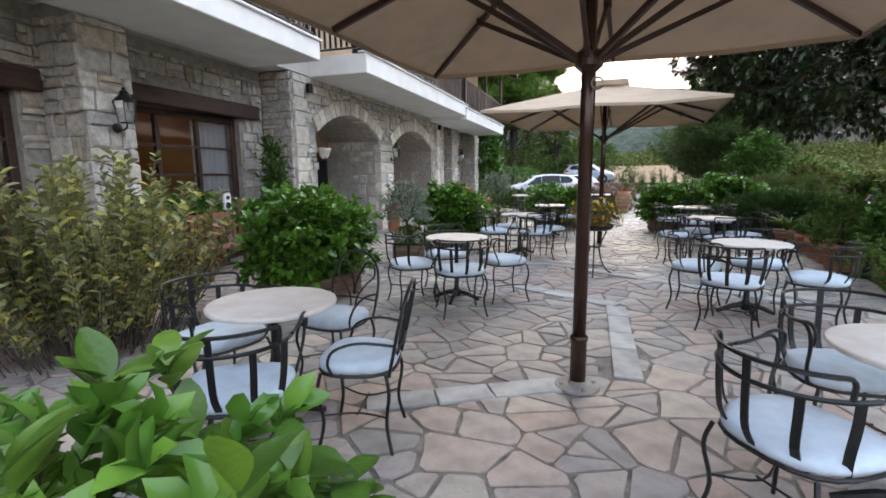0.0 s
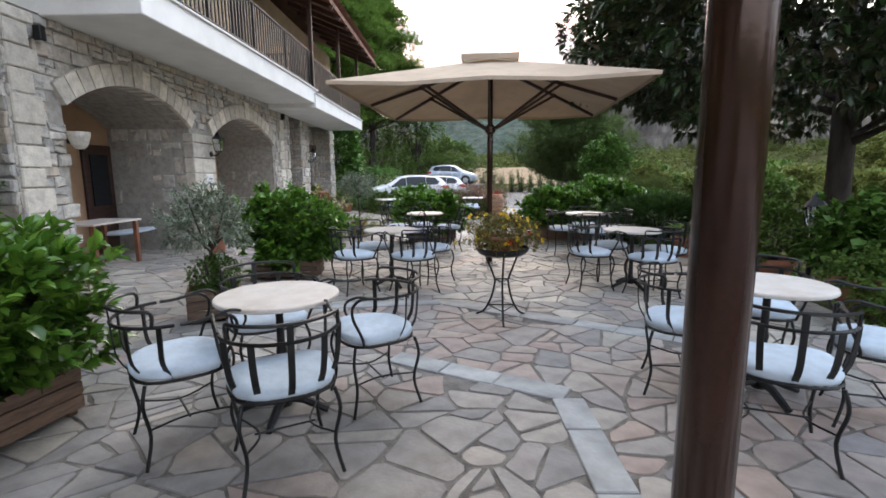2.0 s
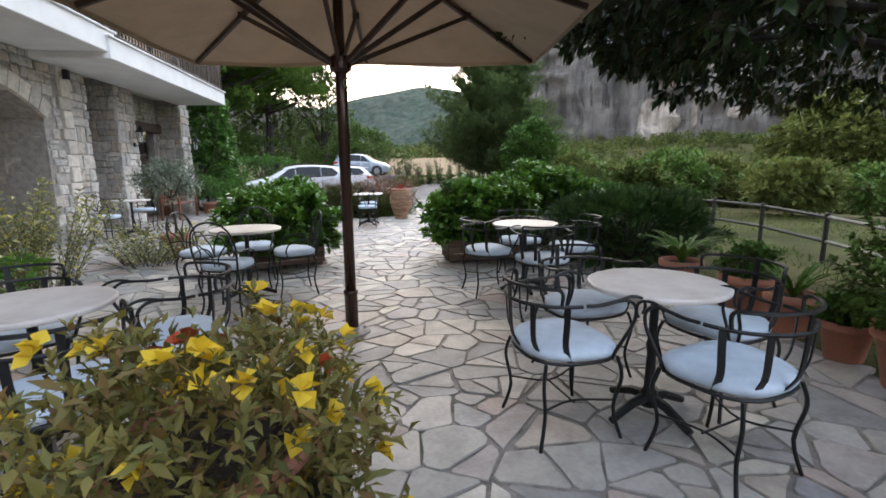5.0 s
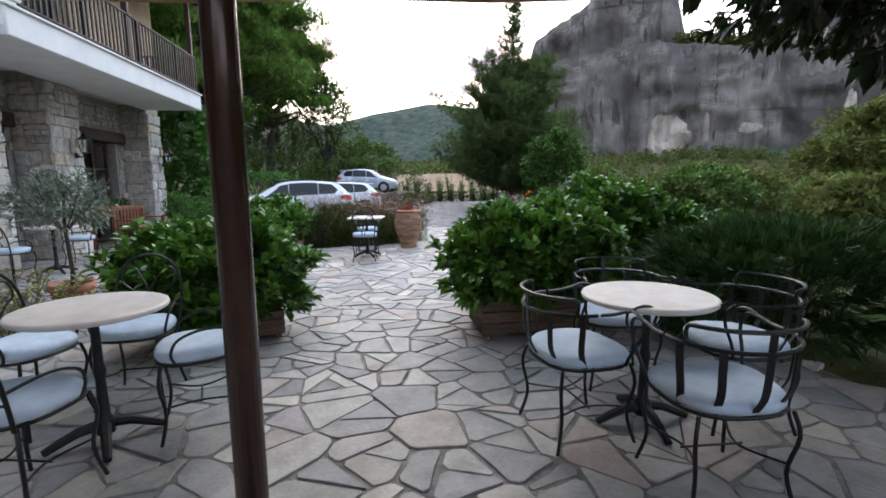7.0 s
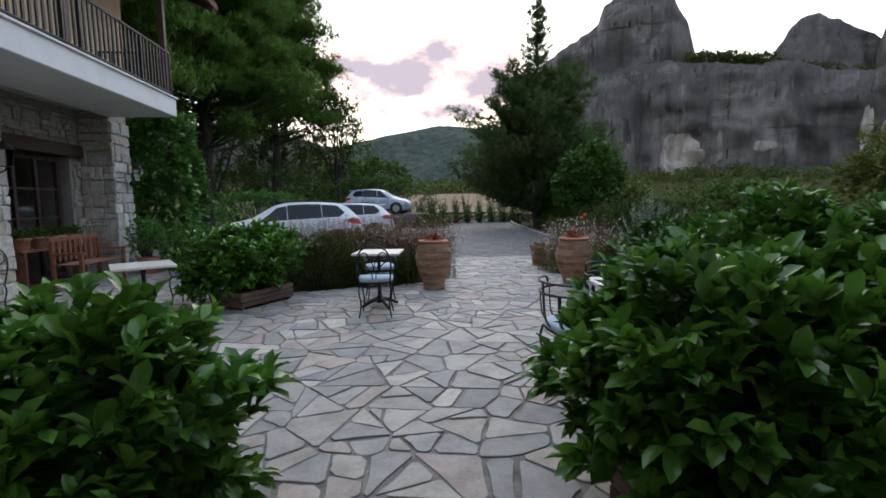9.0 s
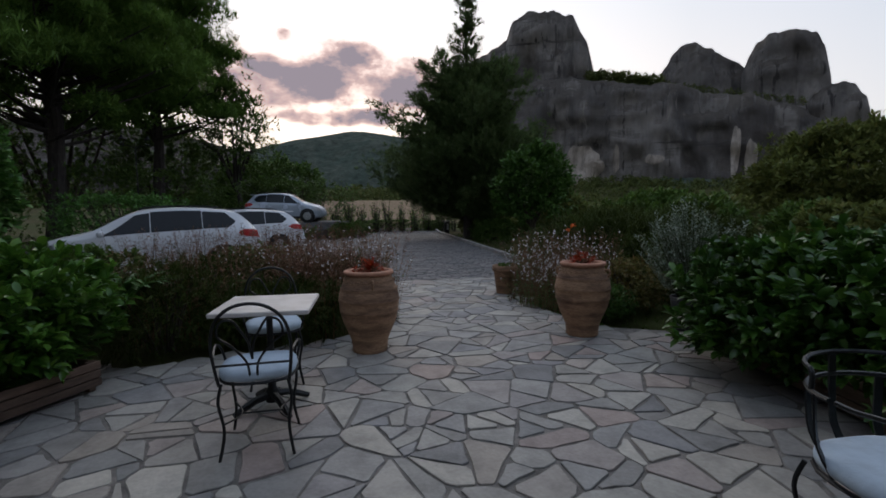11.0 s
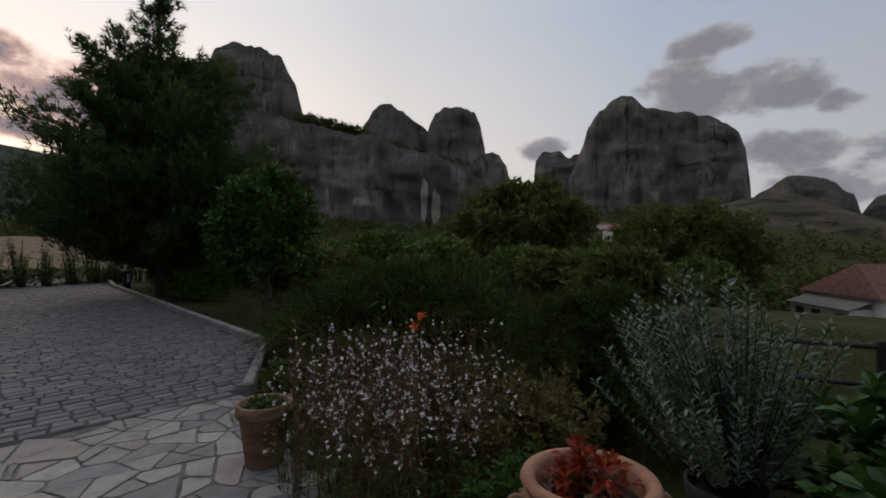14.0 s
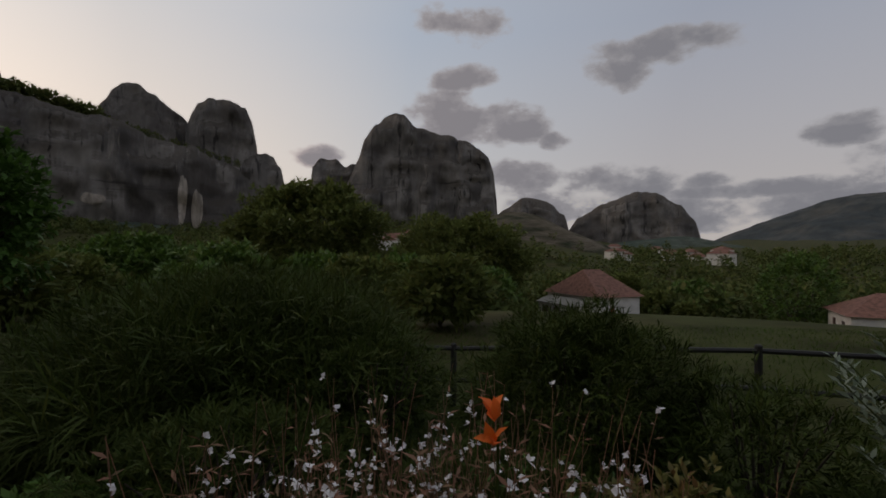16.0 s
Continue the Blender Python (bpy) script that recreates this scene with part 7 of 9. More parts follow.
pine(1.5, 38.5, 17.5, 4.5, 5.4, 1)
pine(5.2, 45.5, 18.0, 6.0, 5.2, 2)
pine(-6.0, 40.0, 18.0, 4.5, 6.0, 3)
pine(-3.0, 33.0, 16.0, 5.0, 4.5, 4)
broadleaf("sparse_tree", "thin sparse-leaved tree behind the hedge", 9.6, 46.5, 3.2, (5.0, 5.0, 7.0), HEDGE, 9, 800, 7, 0.2, 0.4, 0.5, BARK_DARK, shell=0.25)


def hedge(x0, y0, x1, y1, h, w, mat, label, seed, leaf=0.13):
    L = math.hypot(x1 - x0, y1 - y0)
    g = place_plant("hedge", label, "hedge", (x0 + x1) / 2, (y0 + y1) / 2, ground_z((x0 + x1) / 2, (y0 + y1) / 2), math.degrees(math.atan2(y1 - y0, x1 - x0)))
    n = int(L * 210)
    p, d = lumpy(n, (L, w, h), lump=0.30, freq=7.0, seed=seed, shell=0.7, power=6)
    b, ax = rosettes(p, d, 7, 1.1, leaf)
    part("branchwork", stems(24, (L, w, h), 0.03, seed=int(seed)), BARK_DARK, g)
    part("foliage", leaf_mesh("foliage", b, ax, rng.uniform(leaf * 0.6, leaf * 1.2, len(b)), 0.5, mat, rich=False), mat, g)


hedge(-1.0, 38.0, 8.0, 41.5, 3.5, 2.0, HEDGE, "tall green hedge behind the parked cars", 2.0)
hedge(8.0, 42.0, 17.0, 45.5, 3.3, 2.0, HEDGE, "tall green hedge along the drive", 3.0)
fv = []
for i in range(25):
    for j in range(9):
        az, d = 11.0 + i * 1.0, 47.0 + j * 4.5
        x, y = 4.7 + d * math.sin(radians(az)), 12.8 + d * math.cos(radians(az))
        fv.append((x, y, ground_z(x, y) + 0.03 + 0.24 * j + 0.12 * noise.noise(Vector((x * 0.3, y * 0.3, 2)))))
field = tagged(part("field", Shape().add(fv, [(i * 9 + j, (i + 1) * 9 + j, (i + 1) * 9 + j + 1, i * 9 + j + 1) for i in range(24) for j in range(8)]), STRAW, smooth=True), "pale dry stubble field behind the drive", "field", kind="structure")


def sapling(x, y, h, seed):
    """Thin bare-stemmed young shrub of the drive's edge."""
    t = place_plant("sapling", "thin dry-leaved young shrub at the edge of the drive", "shrub", x, y, ground_z(x, y), seed * 50, "shrubs along the drive")
    rnd = random.Random(seed)
    lb, la = [], []
    for k in range(9):
        a, r = rnd.uniform(0, 6.28), rnd.uniform(0.05, 0.42)
        P = [Vector((0.1 * math.cos(a), 0.1 * math.sin(a), 0)), Vector((r * 0.6 * math.cos(a), r * 0.6 * math.sin(a), h * 0.5)), Vector((r * math.cos(a), r * math.sin(a), h * rnd.uniform(0.6, 1.0)))]
        part("stem", Shape().tube(P, [0.022, 0.006], 4, 2), BARK_DARK, t)
        for i in range(26):
            q = rnd.uniform(0.1, 1.0)
            lb.append(tuple(P[0].lerp(P[2], q) + Vector((rnd.gauss(0, 0.1), rnd.gauss(0, 0.1), rnd.gauss(0, 0.08)))))
            la.append((rnd.uniform(-1, 1), rnd.uniform(-1, 1), rnd.uniform(-0.3, 1)))
    mt = HEDGE if seed % 3 else WILLOW
    part("foliage", leaf_mesh("foliage", np.array(lb), np.array(la), rng.uniform(0.08, 0.16, len(lb)), 0.5, mt, rich=False), mt, t)


for i in range(46):
    q = i / 45
    sapling(10.6 + 12.4 * q, 43.5 + 0.9 * math.sin(i * 2.1) - 3.2 * q, 1.35 + 0.9 * ((i * 37) % 10) / 10, i)
hedge(12.0, 43.0, 21.6, 40.2, 0.75, 1.0, HEDGE, "low scrubby hedge at the end of the drive", 7.0, 0.1)
hedge(21.5, 38.0, 27.5, 37.0, 1.1, 1.2, HEDGE, "low hedge beside the conifer", 8.0)
hedge(2.5, 31.5, 6.0, 34.5, 2.0, 1.6, IVY, "dark green hedge beside the parking place", 4.0)
broadleaf("round_tree", "round green tree behind the hedge", 13.5, 49.0, 1.0, (5.5, 5.0, 4.2), HEDGE, 12, 500, 7, 0.22, 0.5)
shrub("lawn_bush", "round clipped bush on the lawn", 18.2, 30.6, (2.2, 1.8, 0.95), HEDGE, 0, 420, 8, 0.09, 0.5, -0.1, 0, seed=60, rich=False)
broadleaf("broom_bush", "big soft dark green broom bush", 14.0, 20.5, 0.0, (4.6, 4.2, 1.95), BROOM, 14, 3000, 11, 0.24, 0.05, 0.3, shell=0.5)
for i, (x, y, sx, h, mt) in enumerate(((20, 22.5, 3.2, 2.0, BROOM), (24, 18, 3.6, 2.2, WILLOW), (27, 26, 4.0, 2.8, HEDGE), (17, 4.5, 3.0, 2.2, WILLOW), 
                                      (22, 30, 3.4, 2.4, WILLOW), (26, 37, 4.2, 3.0, HEDGE), (30, 34, 4.0, 2.6, WILLOW), (24, 26, 3.0, 2.0, HEDGE), (28, 21, 3.6, 2.4, WILLOW), (33, 24, 4.2, 3.0, HEDGE), (17.5, 24, 2.2, 1.3, BROOM), (34, 29, 5.0, 3.6, WILLOW), (25, 33, 4.0, 2.8, HEDGE), (36, 20, 5, 3.2, HEDGE), (24, -2, 4, 3.4, WILLOW), (46, 14, 6, 3.6, HEDGE), (21.5, 36, 3.2, 1.8, WILLOW), (29, 41, 4.5, 3.0, HEDGE),
                                      (54, -18.5, 7.5, 7.4, HEDGE), (60.8, -11.3, 3, 2.1, WILLOW), (70, -20, 5, 3.6, HEDGE), (66, -16, 4, 2.4, HEDGE), (72, -13, 5, 3.4, WILLOW), (84, -14, 8, 5.5, WILLOW), (75, -6, 7, 4.5, WILLOW), (80, 22, 9, 6, HEDGE), (78, -22, 7, 4.6, HEDGE))):
    broadleaf("valley_bush", "grey-green wild bush in the valley", x, y, 0.1, (sx, sx * 0.9, h), mt, 70 + i, 360, 7, 0.16 + 0.004 * x, 0.42, 0.4)
for i, (x, y, w, h) in enumerate(((0.5, 47.5, 8.5, 13.0), (5.8, 51.0, 6.0, 7.5), (-5.5, 47.0, 9.0, 15.0), (11.5, 53.0, 6.0, 5.0), (-11.0, 42.0, 9.0, 15.0))):
    broadleaf("dark_tree", "dark green broadleaf tree behind the hedge", x, y, 0.6, (w, w, h), HEDGE, 130 + i, 620, 8, 0.26, 0.5, 0.4)

# ---- drive, cars, fence ----
ROAD = [(8.42, 21.98), (10.94, 21.02), (13.0, 22.75), (19.2, 37.25), (20.9, 40.5), (22.5, 46.0), (9.0, 42.5), (0.0, 37.0), (0.5, 25.8), (5.0, 23.4)]
road = tagged(part("drive", Shape().prism(ROAD, -0.9, -0.035), ASPHALT), "grey cobbled drive and parking place", "road", kind="structure")
kerb = tagged(thing("kerb", "low concrete kerb along the drive", "kerb"), kind="structure")
for (x0, y0), (x1, y1) in (((13.0, 22.75), (19.2, 37.25)), ((19.2, 37.25), (20.9, 40.5)), ((10.98, 21.05), (13.0, 22.75))):
    L = math.hypot(x1 - x0, y1 - y0)
    n = max(1, round(L))
    yaw = math.degrees(math.atan2(y1 - y0, x1 - x0))
    me = Shape().box((0, 0, 0), (L / n - 0.012, 0.13, 0.22), bev=0.02).mesh("kerb_stone", KERB)
    for k in range(n):
        t = (k + 0.5) / n
        part("kerb_stone", me, KERB, kerb, m=pose(x0 + (x1 - x0) * t + 0.07, y0 + (y1 - y0) * t - 0.03, -0.02, 0, 0, yaw))


def car(name, label, m, paint, L=4.35, W=1.80, H=1.55):
    """Five-door hatchback, nose towards +x: one lofted shell, with glass, lamps and trim laid on its surface."""
    c = thing(name, label, "car", m, "parked cars")
    k, wk, hk = L / 4.4, W / 1.80, H / 1.56
    xs = np.linspace(-2.2, 2.2, 67)

    def curve(pts, x):
        px, pz = zip(*pts)
        return (np.interp(x - 0.06, px, pz) + np.interp(x, px, pz) * 2 + np.interp(x + 0.06, px, pz)) / 4

    TOP = [(-2.2, 0.64), (-2.17, 0.92), (-2.10, 1.04), (-1.92, 1.22), (-1.70, 1.43), (-1.45, 1.505), (-1.0, 1.545), (-0.5, 1.56), (0.0, 1.54), (0.30, 1.49), (0.60, 1.37), (1.12, 1.075), (1.35, 1.01), (1.65, 0.95), (1.95, 0.85), (2.10, 0.74), (2.17, 0.62), (2.2, 0.5)]
    BELT = [(-2.2, 0.58), (-2.17, 0.84), (-2.10, 0.98), (-1.9, 1.03), (-1.2, 1.02), (0.0, 0.97), (1.1, 0.93), (1.6, 0.88), (1.95, 0.79), (2.1, 0.69), (2.17, 0.57), (2.2, 0.46)]
    WIDE = [(-2.2, 0.66), (-2.12, 0.78), (-1.95, 0.84), (-1.4, 0.885), (0.8, 0.885), (1.4, 0.87), (1.8, 0.80), (2.05, 0.67), (2.2, 0.45)]
    ROOFW = [(-2.2, 0.5), (-1.95, 0.60), (-1.6, 0.60), (-0.6, 0.635), (0.3, 0.62), (0.7, 0.66), (1.12, 0.76), (1.6, 0.70), (2.0, 0.55), (2.2, 0.38)]
    SILL = [(-2.2, 0.42), (-2.1, 0.32), (-1.7, 0.24), (1.7, 0.22), (2.1, 0.28), (2.2, 0.36)]

    def at(x, s):
        """A point of the left shell: s 0 at the sill, 1 at the belt, 2 at the roof's edge, 3 on the centre line."""
        top, belt, w, rw, sill = (float(curve(q, x)) for q in (TOP, BELT, WIDE, ROOFW, SILL))
        edge = top - 0.045 if top - belt > 0.12 else belt + (top - belt) * 0.6
        if s <= 1:
            y = w * (0.93 + 0.07 * math.sin(min(1.0, s * 1.5) * math.pi / 2)) - 0.03 * max(0.0, s - 0.72) / 0.28 * w
            z = sill + (belt - sill) * s
        elif s <= 2:
            q = s - 1
            y = w * 0.97 + (rw - w * 0.97) * q ** 1.1
            z = belt + (edge - belt) * q
        else:
            q = s - 2
            y = rw * math.cos(q * math.pi / 2)
            z = edge + (top - edge) * math.sin(q * math.pi / 2)
        return Vector((x * k, y * wk, z * hk))

    ss = [0, 0.12, 0.3, 0.5, 0.68, 0.8, 0.92, 1.0, 1.08, 1.3, 1.6, 1.85, 2.0, 2.12, 2.3, 2.6, 3.0]
    ring = [(s, 1) for s in ss] + [(s, -1) for s in reversed(ss[:-1])]
    vs = []
    for x in xs:
        for s_, sy in ring:
            p = at(float(x), s_)
            vs.append((p.x, p.y * sy, p.z))
    n = len(ring)
    fs = [(i * n + j, (i + 1) * n + j, (i + 1) * n + j + 1, i * n + j + 1) for i in range(len(xs) - 1) for j in range(n - 1)]
    fs += [((i + 1) * n, i * n, i * n + n - 1, (i + 1) * n + n - 1) for i in range(len(xs) - 1)]
    fs += [tuple(range(n)), tuple((len(xs) - 1) * n + j for j in range(n - 1, -1, -1))]
    part("body", Shape().add(vs, fs), paint, c, "painted body shell", smooth=True)

    def patch(name_, xa, xb, sa, sb, mat, label_="", sy=1, lift=0.008, nx=8, ns=6, both=False):
        """A sheet laid on the shell; xa and xb give its ends along x at each s. both: across the centre line."""
        pts, fcs = [], []
        rows_ = [(sa + (sb - sa) * j / ns, sy) for j in range(ns + 1)]
        if both:
            rows_ += [(s_, -sy) for s_, _ in reversed(rows_[:-1])]
        for s_, side in rows_:
            q = (s_ - sa) / (sb - sa)
            x0, x1 = xa(q), xb(q)
            for i in range(nx + 1):
                x = x0 + (x1 - x0) * i / nx
                p = at(x, s_)
                a_, b_ = at(x + 0.02, s_) - at(x - 0.02, s_), at(x, min(3, s_ + 0.02)) - at(x, s_ - 0.02)
                nn = b_.cross(a_)
                nn = nn.normalized() if nn.length > 1e-9 else Vector((0, 1, 0))
                if nn.y < 0:
                    nn = -nn
                if s_ > 2.6 and nn.z < 0:
                    nn = -nn
                p = p + nn * lift
                pts.append((p.x, p.y * side, p.z))
        for j in range(len(rows_) - 1):
            fcs += [(j * (nx + 1) + i, j * (nx + 1) + i + 1, (j + 1) * (nx + 1) + i + 1, (j + 1) * (nx + 1) + i) for i in range(nx)]
        return part(name_, Shape().add(pts, fcs), mat, c, label_, smooth=True)

    for sy in (-1, 1):
        patch("side_window", lambda q: 0.085, lambda q: 1.02 - 0.66 * q, 1.10, 1.90, CAR_GLASS, "dark side window", sy)
        patch("side_window", lambda q: -0.905, lambda q: 0.065, 1.10, 1.93, CAR_GLASS, "dark side window", sy)
        patch("side_window", lambda q: -1.62 + 0.42 * abs(q - 0.45), lambda q: -0.92, 1.12, 1.90, CAR_GLASS, "dark tapering quarter window", sy)
        patch("tail_light", lambda q: -2.10 + 0.05 * q, lambda q: -1.62 - 0.34 * abs(q - 0.55), 0.78, 1.02, RED_LENS, "red wrap-round tail light", sy, 0.012)
        patch("headlight", lambda q: 1.62 + 0.1 * q, lambda q: 2.08 - 0.08 * q, 0.66, 0.96, RIM, "clear headlight", sy, 0.012)
        patch("door_gap", lambda q: 0.055 - 0.05 * q, lambda q: 0.067 - 0.05 * q, 0.12, 1.05, TYRE, "", sy, 0.004, 1, 10)
        patch("door_gap", lambda q: -0.93, lambda q: -0.918, 0.2, 1.05, TYRE, "", sy, 0.004, 1, 10)
        patch("door_handle", lambda q: -0.22, lambda q: -0.04, 0.80, 0.84, paint, "", sy, 0.03, 3, 2)
        patch("door_handle", lambda q: -1.12, lambda q: -0.96, 0.82, 0.86, paint, "", sy, 0.03, 3, 2)
        patch("sill_trim", lambda q: -1.7, lambda q: 1.7, 0.0, 0.13, TYRE, "dark sill trim", sy, 0.01, 20, 2)
        part("mirror", Shape().box((0.93 * k, sy * (W / 2 + 0.09), 1.02 * hk), (0.13, 0.19, 0.13), bev=0.04), paint, c)
        for x in (-1.32, 1.36):
            yo = sy * (W / 2 - 0.015)
            part("wheel_arch", Shape().lathe([(0.01, -0.03), (0.365, -0.03), (0.372, 0.0), (0.355, 0.012), (0.01, 0.012)], 30), TYRE, c, "dark wheel arch", m=pose(x * k, yo, 0.33, 90, 0, 0))
            wheel = part("wheel", Shape().lathe([(0.20, -0.10), (0.30, -0.10), (0.318, -0.07), (0.318, 0.07), (0.30, 0.10), (0.20, 0.10)], 28), TYRE, c, "black tyre", m=pose(x * k, yo - sy * 0.06, 0.318, 90, 0, 0), smooth=True)
            part("rim", Shape().lathe([(0.02, 0.10), (0.06, 0.112), (0.19, 0.106), (0.215, 0.09)], 20).lathe([(0.215, -0.09), (0.19, -0.106), (0.06, -0.112), (0.02, -0.10)], 20), RIM, wheel, "alloy rim")
    patch("windscreen", lambda q: 0.50, lambda q: 1.10 - 0.04 * q, 2.25, 3.0, CAR_GLASS, "dark sloping windscreen", 1, 0.008, 8, 5, True)
    patch("rear_window", lambda q: -2.00, lambda q: -1.73, 2.2, 3.0, CAR_GLASS, "dark rear window", 1, 0.008, 6, 5, True)
    part("spoiler", Shape().box((-1.74 * k, 0, 1.465 * hk), (0.26, W * 0.62, 0.035), bev=0.012), paint, c)
    for sy in (-1, 1):
        part("roof_rail", Shape().tube([(-1.35 * k, sy * 0.56 * wk, 1.505 * hk), (-1.2 * k, sy * 0.57 * wk, 1.56 * hk), (-0.3 * k, sy * 0.58 * wk, 1.582 * hk), (0.15 * k, sy * 0.57 * wk, 1.55 * hk), (0.25 * k, sy * 0.565 * wk, 1.50 * hk)], 0.014, 6, 3), TYRE, c)
    part("bumper", Shape().box((-2.16 * k, 0, 0.50), (0.16, W * 0.72, 0.24), bev=0.07), paint, c)
    part("number_plate", Shape().box((-2.215 * k, 0, 0.80), (0.012, 0.5, 0.11)), CURTAIN, c, "white plate with a plain bar")
    return c


car("white_hatchback", "white hatchback parked broadside on the drive beyond the flower bed", pose(4.97, 26.03, -0.04, 0, 0, 180), CAR_WHITE, 4.4, 1.80, 1.54)
car("white_hatchback", "white hatchback parked beside another white car", pose(7.15, 30.2, -0.04, 0, 0, 178), CAR_WHITE, 4.3, 1.78, 1.5)
car("silver_hatchback", "small silver-blue hatchback parked near the hedge", pose(10.9, 38.6, 0.80, 0, 0, -28), CAR_SILVER, 3.9, 1.7, 1.5)

tagged(part("upper_parking", Shape().prism([(7.0, 36.6), (10.2, 35.7), (14.2, 37.6), (14.5, 41.5), (8.0, 40.5)], -0.1, 0.79, 0.35), ASPHALT), "raised upper parking place", "road", kind="structure")
shrub("bank_shrub", "low shrubs on the bank below the upper parking", 9.5, 35.6, (4.5, 0.9, 0.75), HEDGE, 8, 300, 8, 0.09, 0.5, -0.05, 0, seed=140)
shrub("bank_shrub", "low shrubs on the bank below the upper parking", 13.6, 36.7, (3.6, 0.9, 0.8), HEDGE, 35, 300, 8, 0.09, 0.5, -0.05, 0, seed=141)

fence = thing("fence", "dark wooden post-and-rail fence across the lawn", "fence")
FENCE = [(16.2, 19.8), (15.7, 18.1), (15.05, 16.25), (14.4, 14.4), (13.75, 12.7), (13.0, 11.0), (12.2, 9.0), (11.4, 7.0), (10.7, 5.0), (10.1, 3.0)]
for i, (x, y) in enumerate(FENCE):
    z = ground_z(x, y)
    part("post", Shape().lathe([(0.045, -0.2), (0.045, 0.98), (0.03, 1.0)], 8, (x, y, z)), BLACK_FENCE, fence)
    if i:
        x0, y0 = FENCE[i - 1]
        z0 = ground_z(x0, y0)
        for h in (0.45, 0.92):
            part("rail", Shape().tube([(x0, y0, z0 + h), (x, y, z + h)], 0.035, 7), BLACK_FENCE if i < 6 else PALE_FENCE, fence)


def post_lamp(x, y, h, heads, label):
    l = thing("post_lamp", label, "lamp", pose(x, y, ground_z(x, y)))
    part("post", Shape().lathe([(0.06, 0), (0.06, 0.15), (0.028, 0.2), (0.024, h)], 10), IRON, l)
    for hx in heads:
        part("arm", Shape().tube([(0, 0, h - 0.1), (hx * 0.5, 0, h - 0.02), (hx, 0, h - 0.05)], 0.014, 6), IRON, l) if hx else None
        part("lantern_base", Shape().lathe([(0.05, h), (0.08, h + 0.02), (0.075, h + 0.03)], 8, (hx, 0, 0)), IRON, l)
        head = part("lantern_cap", Shape().lathe([(0.13, h + 0.25), (0.11, h + 0.27), (0.05, h + 0.35), (0.015, h + 0.42)], 8, (hx, 0, 0)), IRON, l)
        for k in range(4):
            a = k * math.pi / 2 + 0.78
            part("bar", Shape().tube([(hx + 0.075 * math.cos(a), 0.075 * math.sin(a), h + 0.02), (hx + 0.115 * math.cos(a), 0.115 * math.sin(a), h + 0.26)], 0.007, 4), IRON, head)
        p = part("glass", Shape().lathe([(0.062, h + 0.03), (0.098, h + 0.25)], 8, (hx, 0, 0), cap=False), GLASS_PANE, head, "clear lantern glass")
        p.visible_shadow = False
    return l


post_lamp(6.35, 6.50, 0.86, (0,), "short black iron post lantern at the terrace edge")
post_lamp(4.5, 36.9, 4.2, (-0.45, 0.45), "tall twin-headed iron lamp post beside the hedge")
bol = thing("bollard_lamp", "small dark bollard lamp at the kerb", "lamp", pose(19.0, 36.0, -0.05))
part("body", Shape().box((0, 0, 0.35), (0.22, 0.22, 0.7), bev=0.02), IRON, bol)
part("lens", Shape().box((0, -0.112, 0.45), (0.12, 0.006, 0.34)), CURTAIN, bol, "pale lens")
part("cap", Shape().box((0, 0, 0.74), (0.3, 0.3, 0.06), bev=0.02), IRON, bol)


# ---- cliffs, hills, village ----
def polar(az, dist):
    return 7.5 + dist * math.sin(radians(az)), 17.0 + dist * math.cos(radians(az))


def rock(name, label, az, dist, half, depth, top, base=-10.0, seed=1.0, dome=0.32, lean=0.0, flat=3.2, mat=None, rough=1.0):
    """A sandstone tower: steep fluted sides, rounded top."""
    x0, y0 = polar(az, dist)
    s = Shape()
    na, nz = 84, 46
    vs, fs = [], []
    for j in range(nz + 1):
        t = j / nz
        if t < 1 - dome:
            k = 1.0 + 0.10 * (1 - t)
        else:
            q = (t - (1 - dome)) / dome
            k = max(0.0, 1 - q ** flat) ** (1 / 2.1)
        for i in range(na):
            a = 2 * math.pi * i / na
            ca, sa = math.cos(a), math.sin(a)
            q2 = (abs(ca) ** 2.6 + abs(sa) ** 2.6) ** (-1 / 2.6)
            P = Vector((ca * 2.2 + seed * 7.1, sa * 2.2, t * 0.5 * top / half + seed))
            groove = -abs(noise.noise(Vector((ca * 3.1 + seed, sa * 3.1, t * 0.6)))) * 0.20 + noise.noise(Vector((ca * 13 + seed, sa * 13, t * 1.1))) * 0.045 + noise.noise(Vector((ca * 29, sa * 29, t * 5 + seed))) * 0.016
            ledge = noise.noise(Vector((ca * 1.6 + seed, sa * 1.6, t * 7))) * 0.06
            big = noise.noise(P) * 0.22
            f = k * (1 + rough * (groove + ledge + big))
            z = base + (top - base) * t * (1 + lean * ca * q2 * k) + noise.noise(Vector((ca * 2 + seed, sa * 2, 5))) * top * 0.06 * t
            vs.append((ca * q2 * half * f, sa * q2 * depth * f, z))
    for j in range(nz):
        fs += [(j * na + i, j * na + (i + 1) % na, (j + 1) * na + (i + 1) % na, (j + 1) * na + i) for i in range(na)]
    fs.append(tuple(nz * na + i for i in range(na)))
    s.add(vs, fs)
    ob = part(name, s, mat or ROCK, smooth=True, m=pose(x0, y0, 0, 0, 0, -az))
    return tagged(ob, label, "cliff")


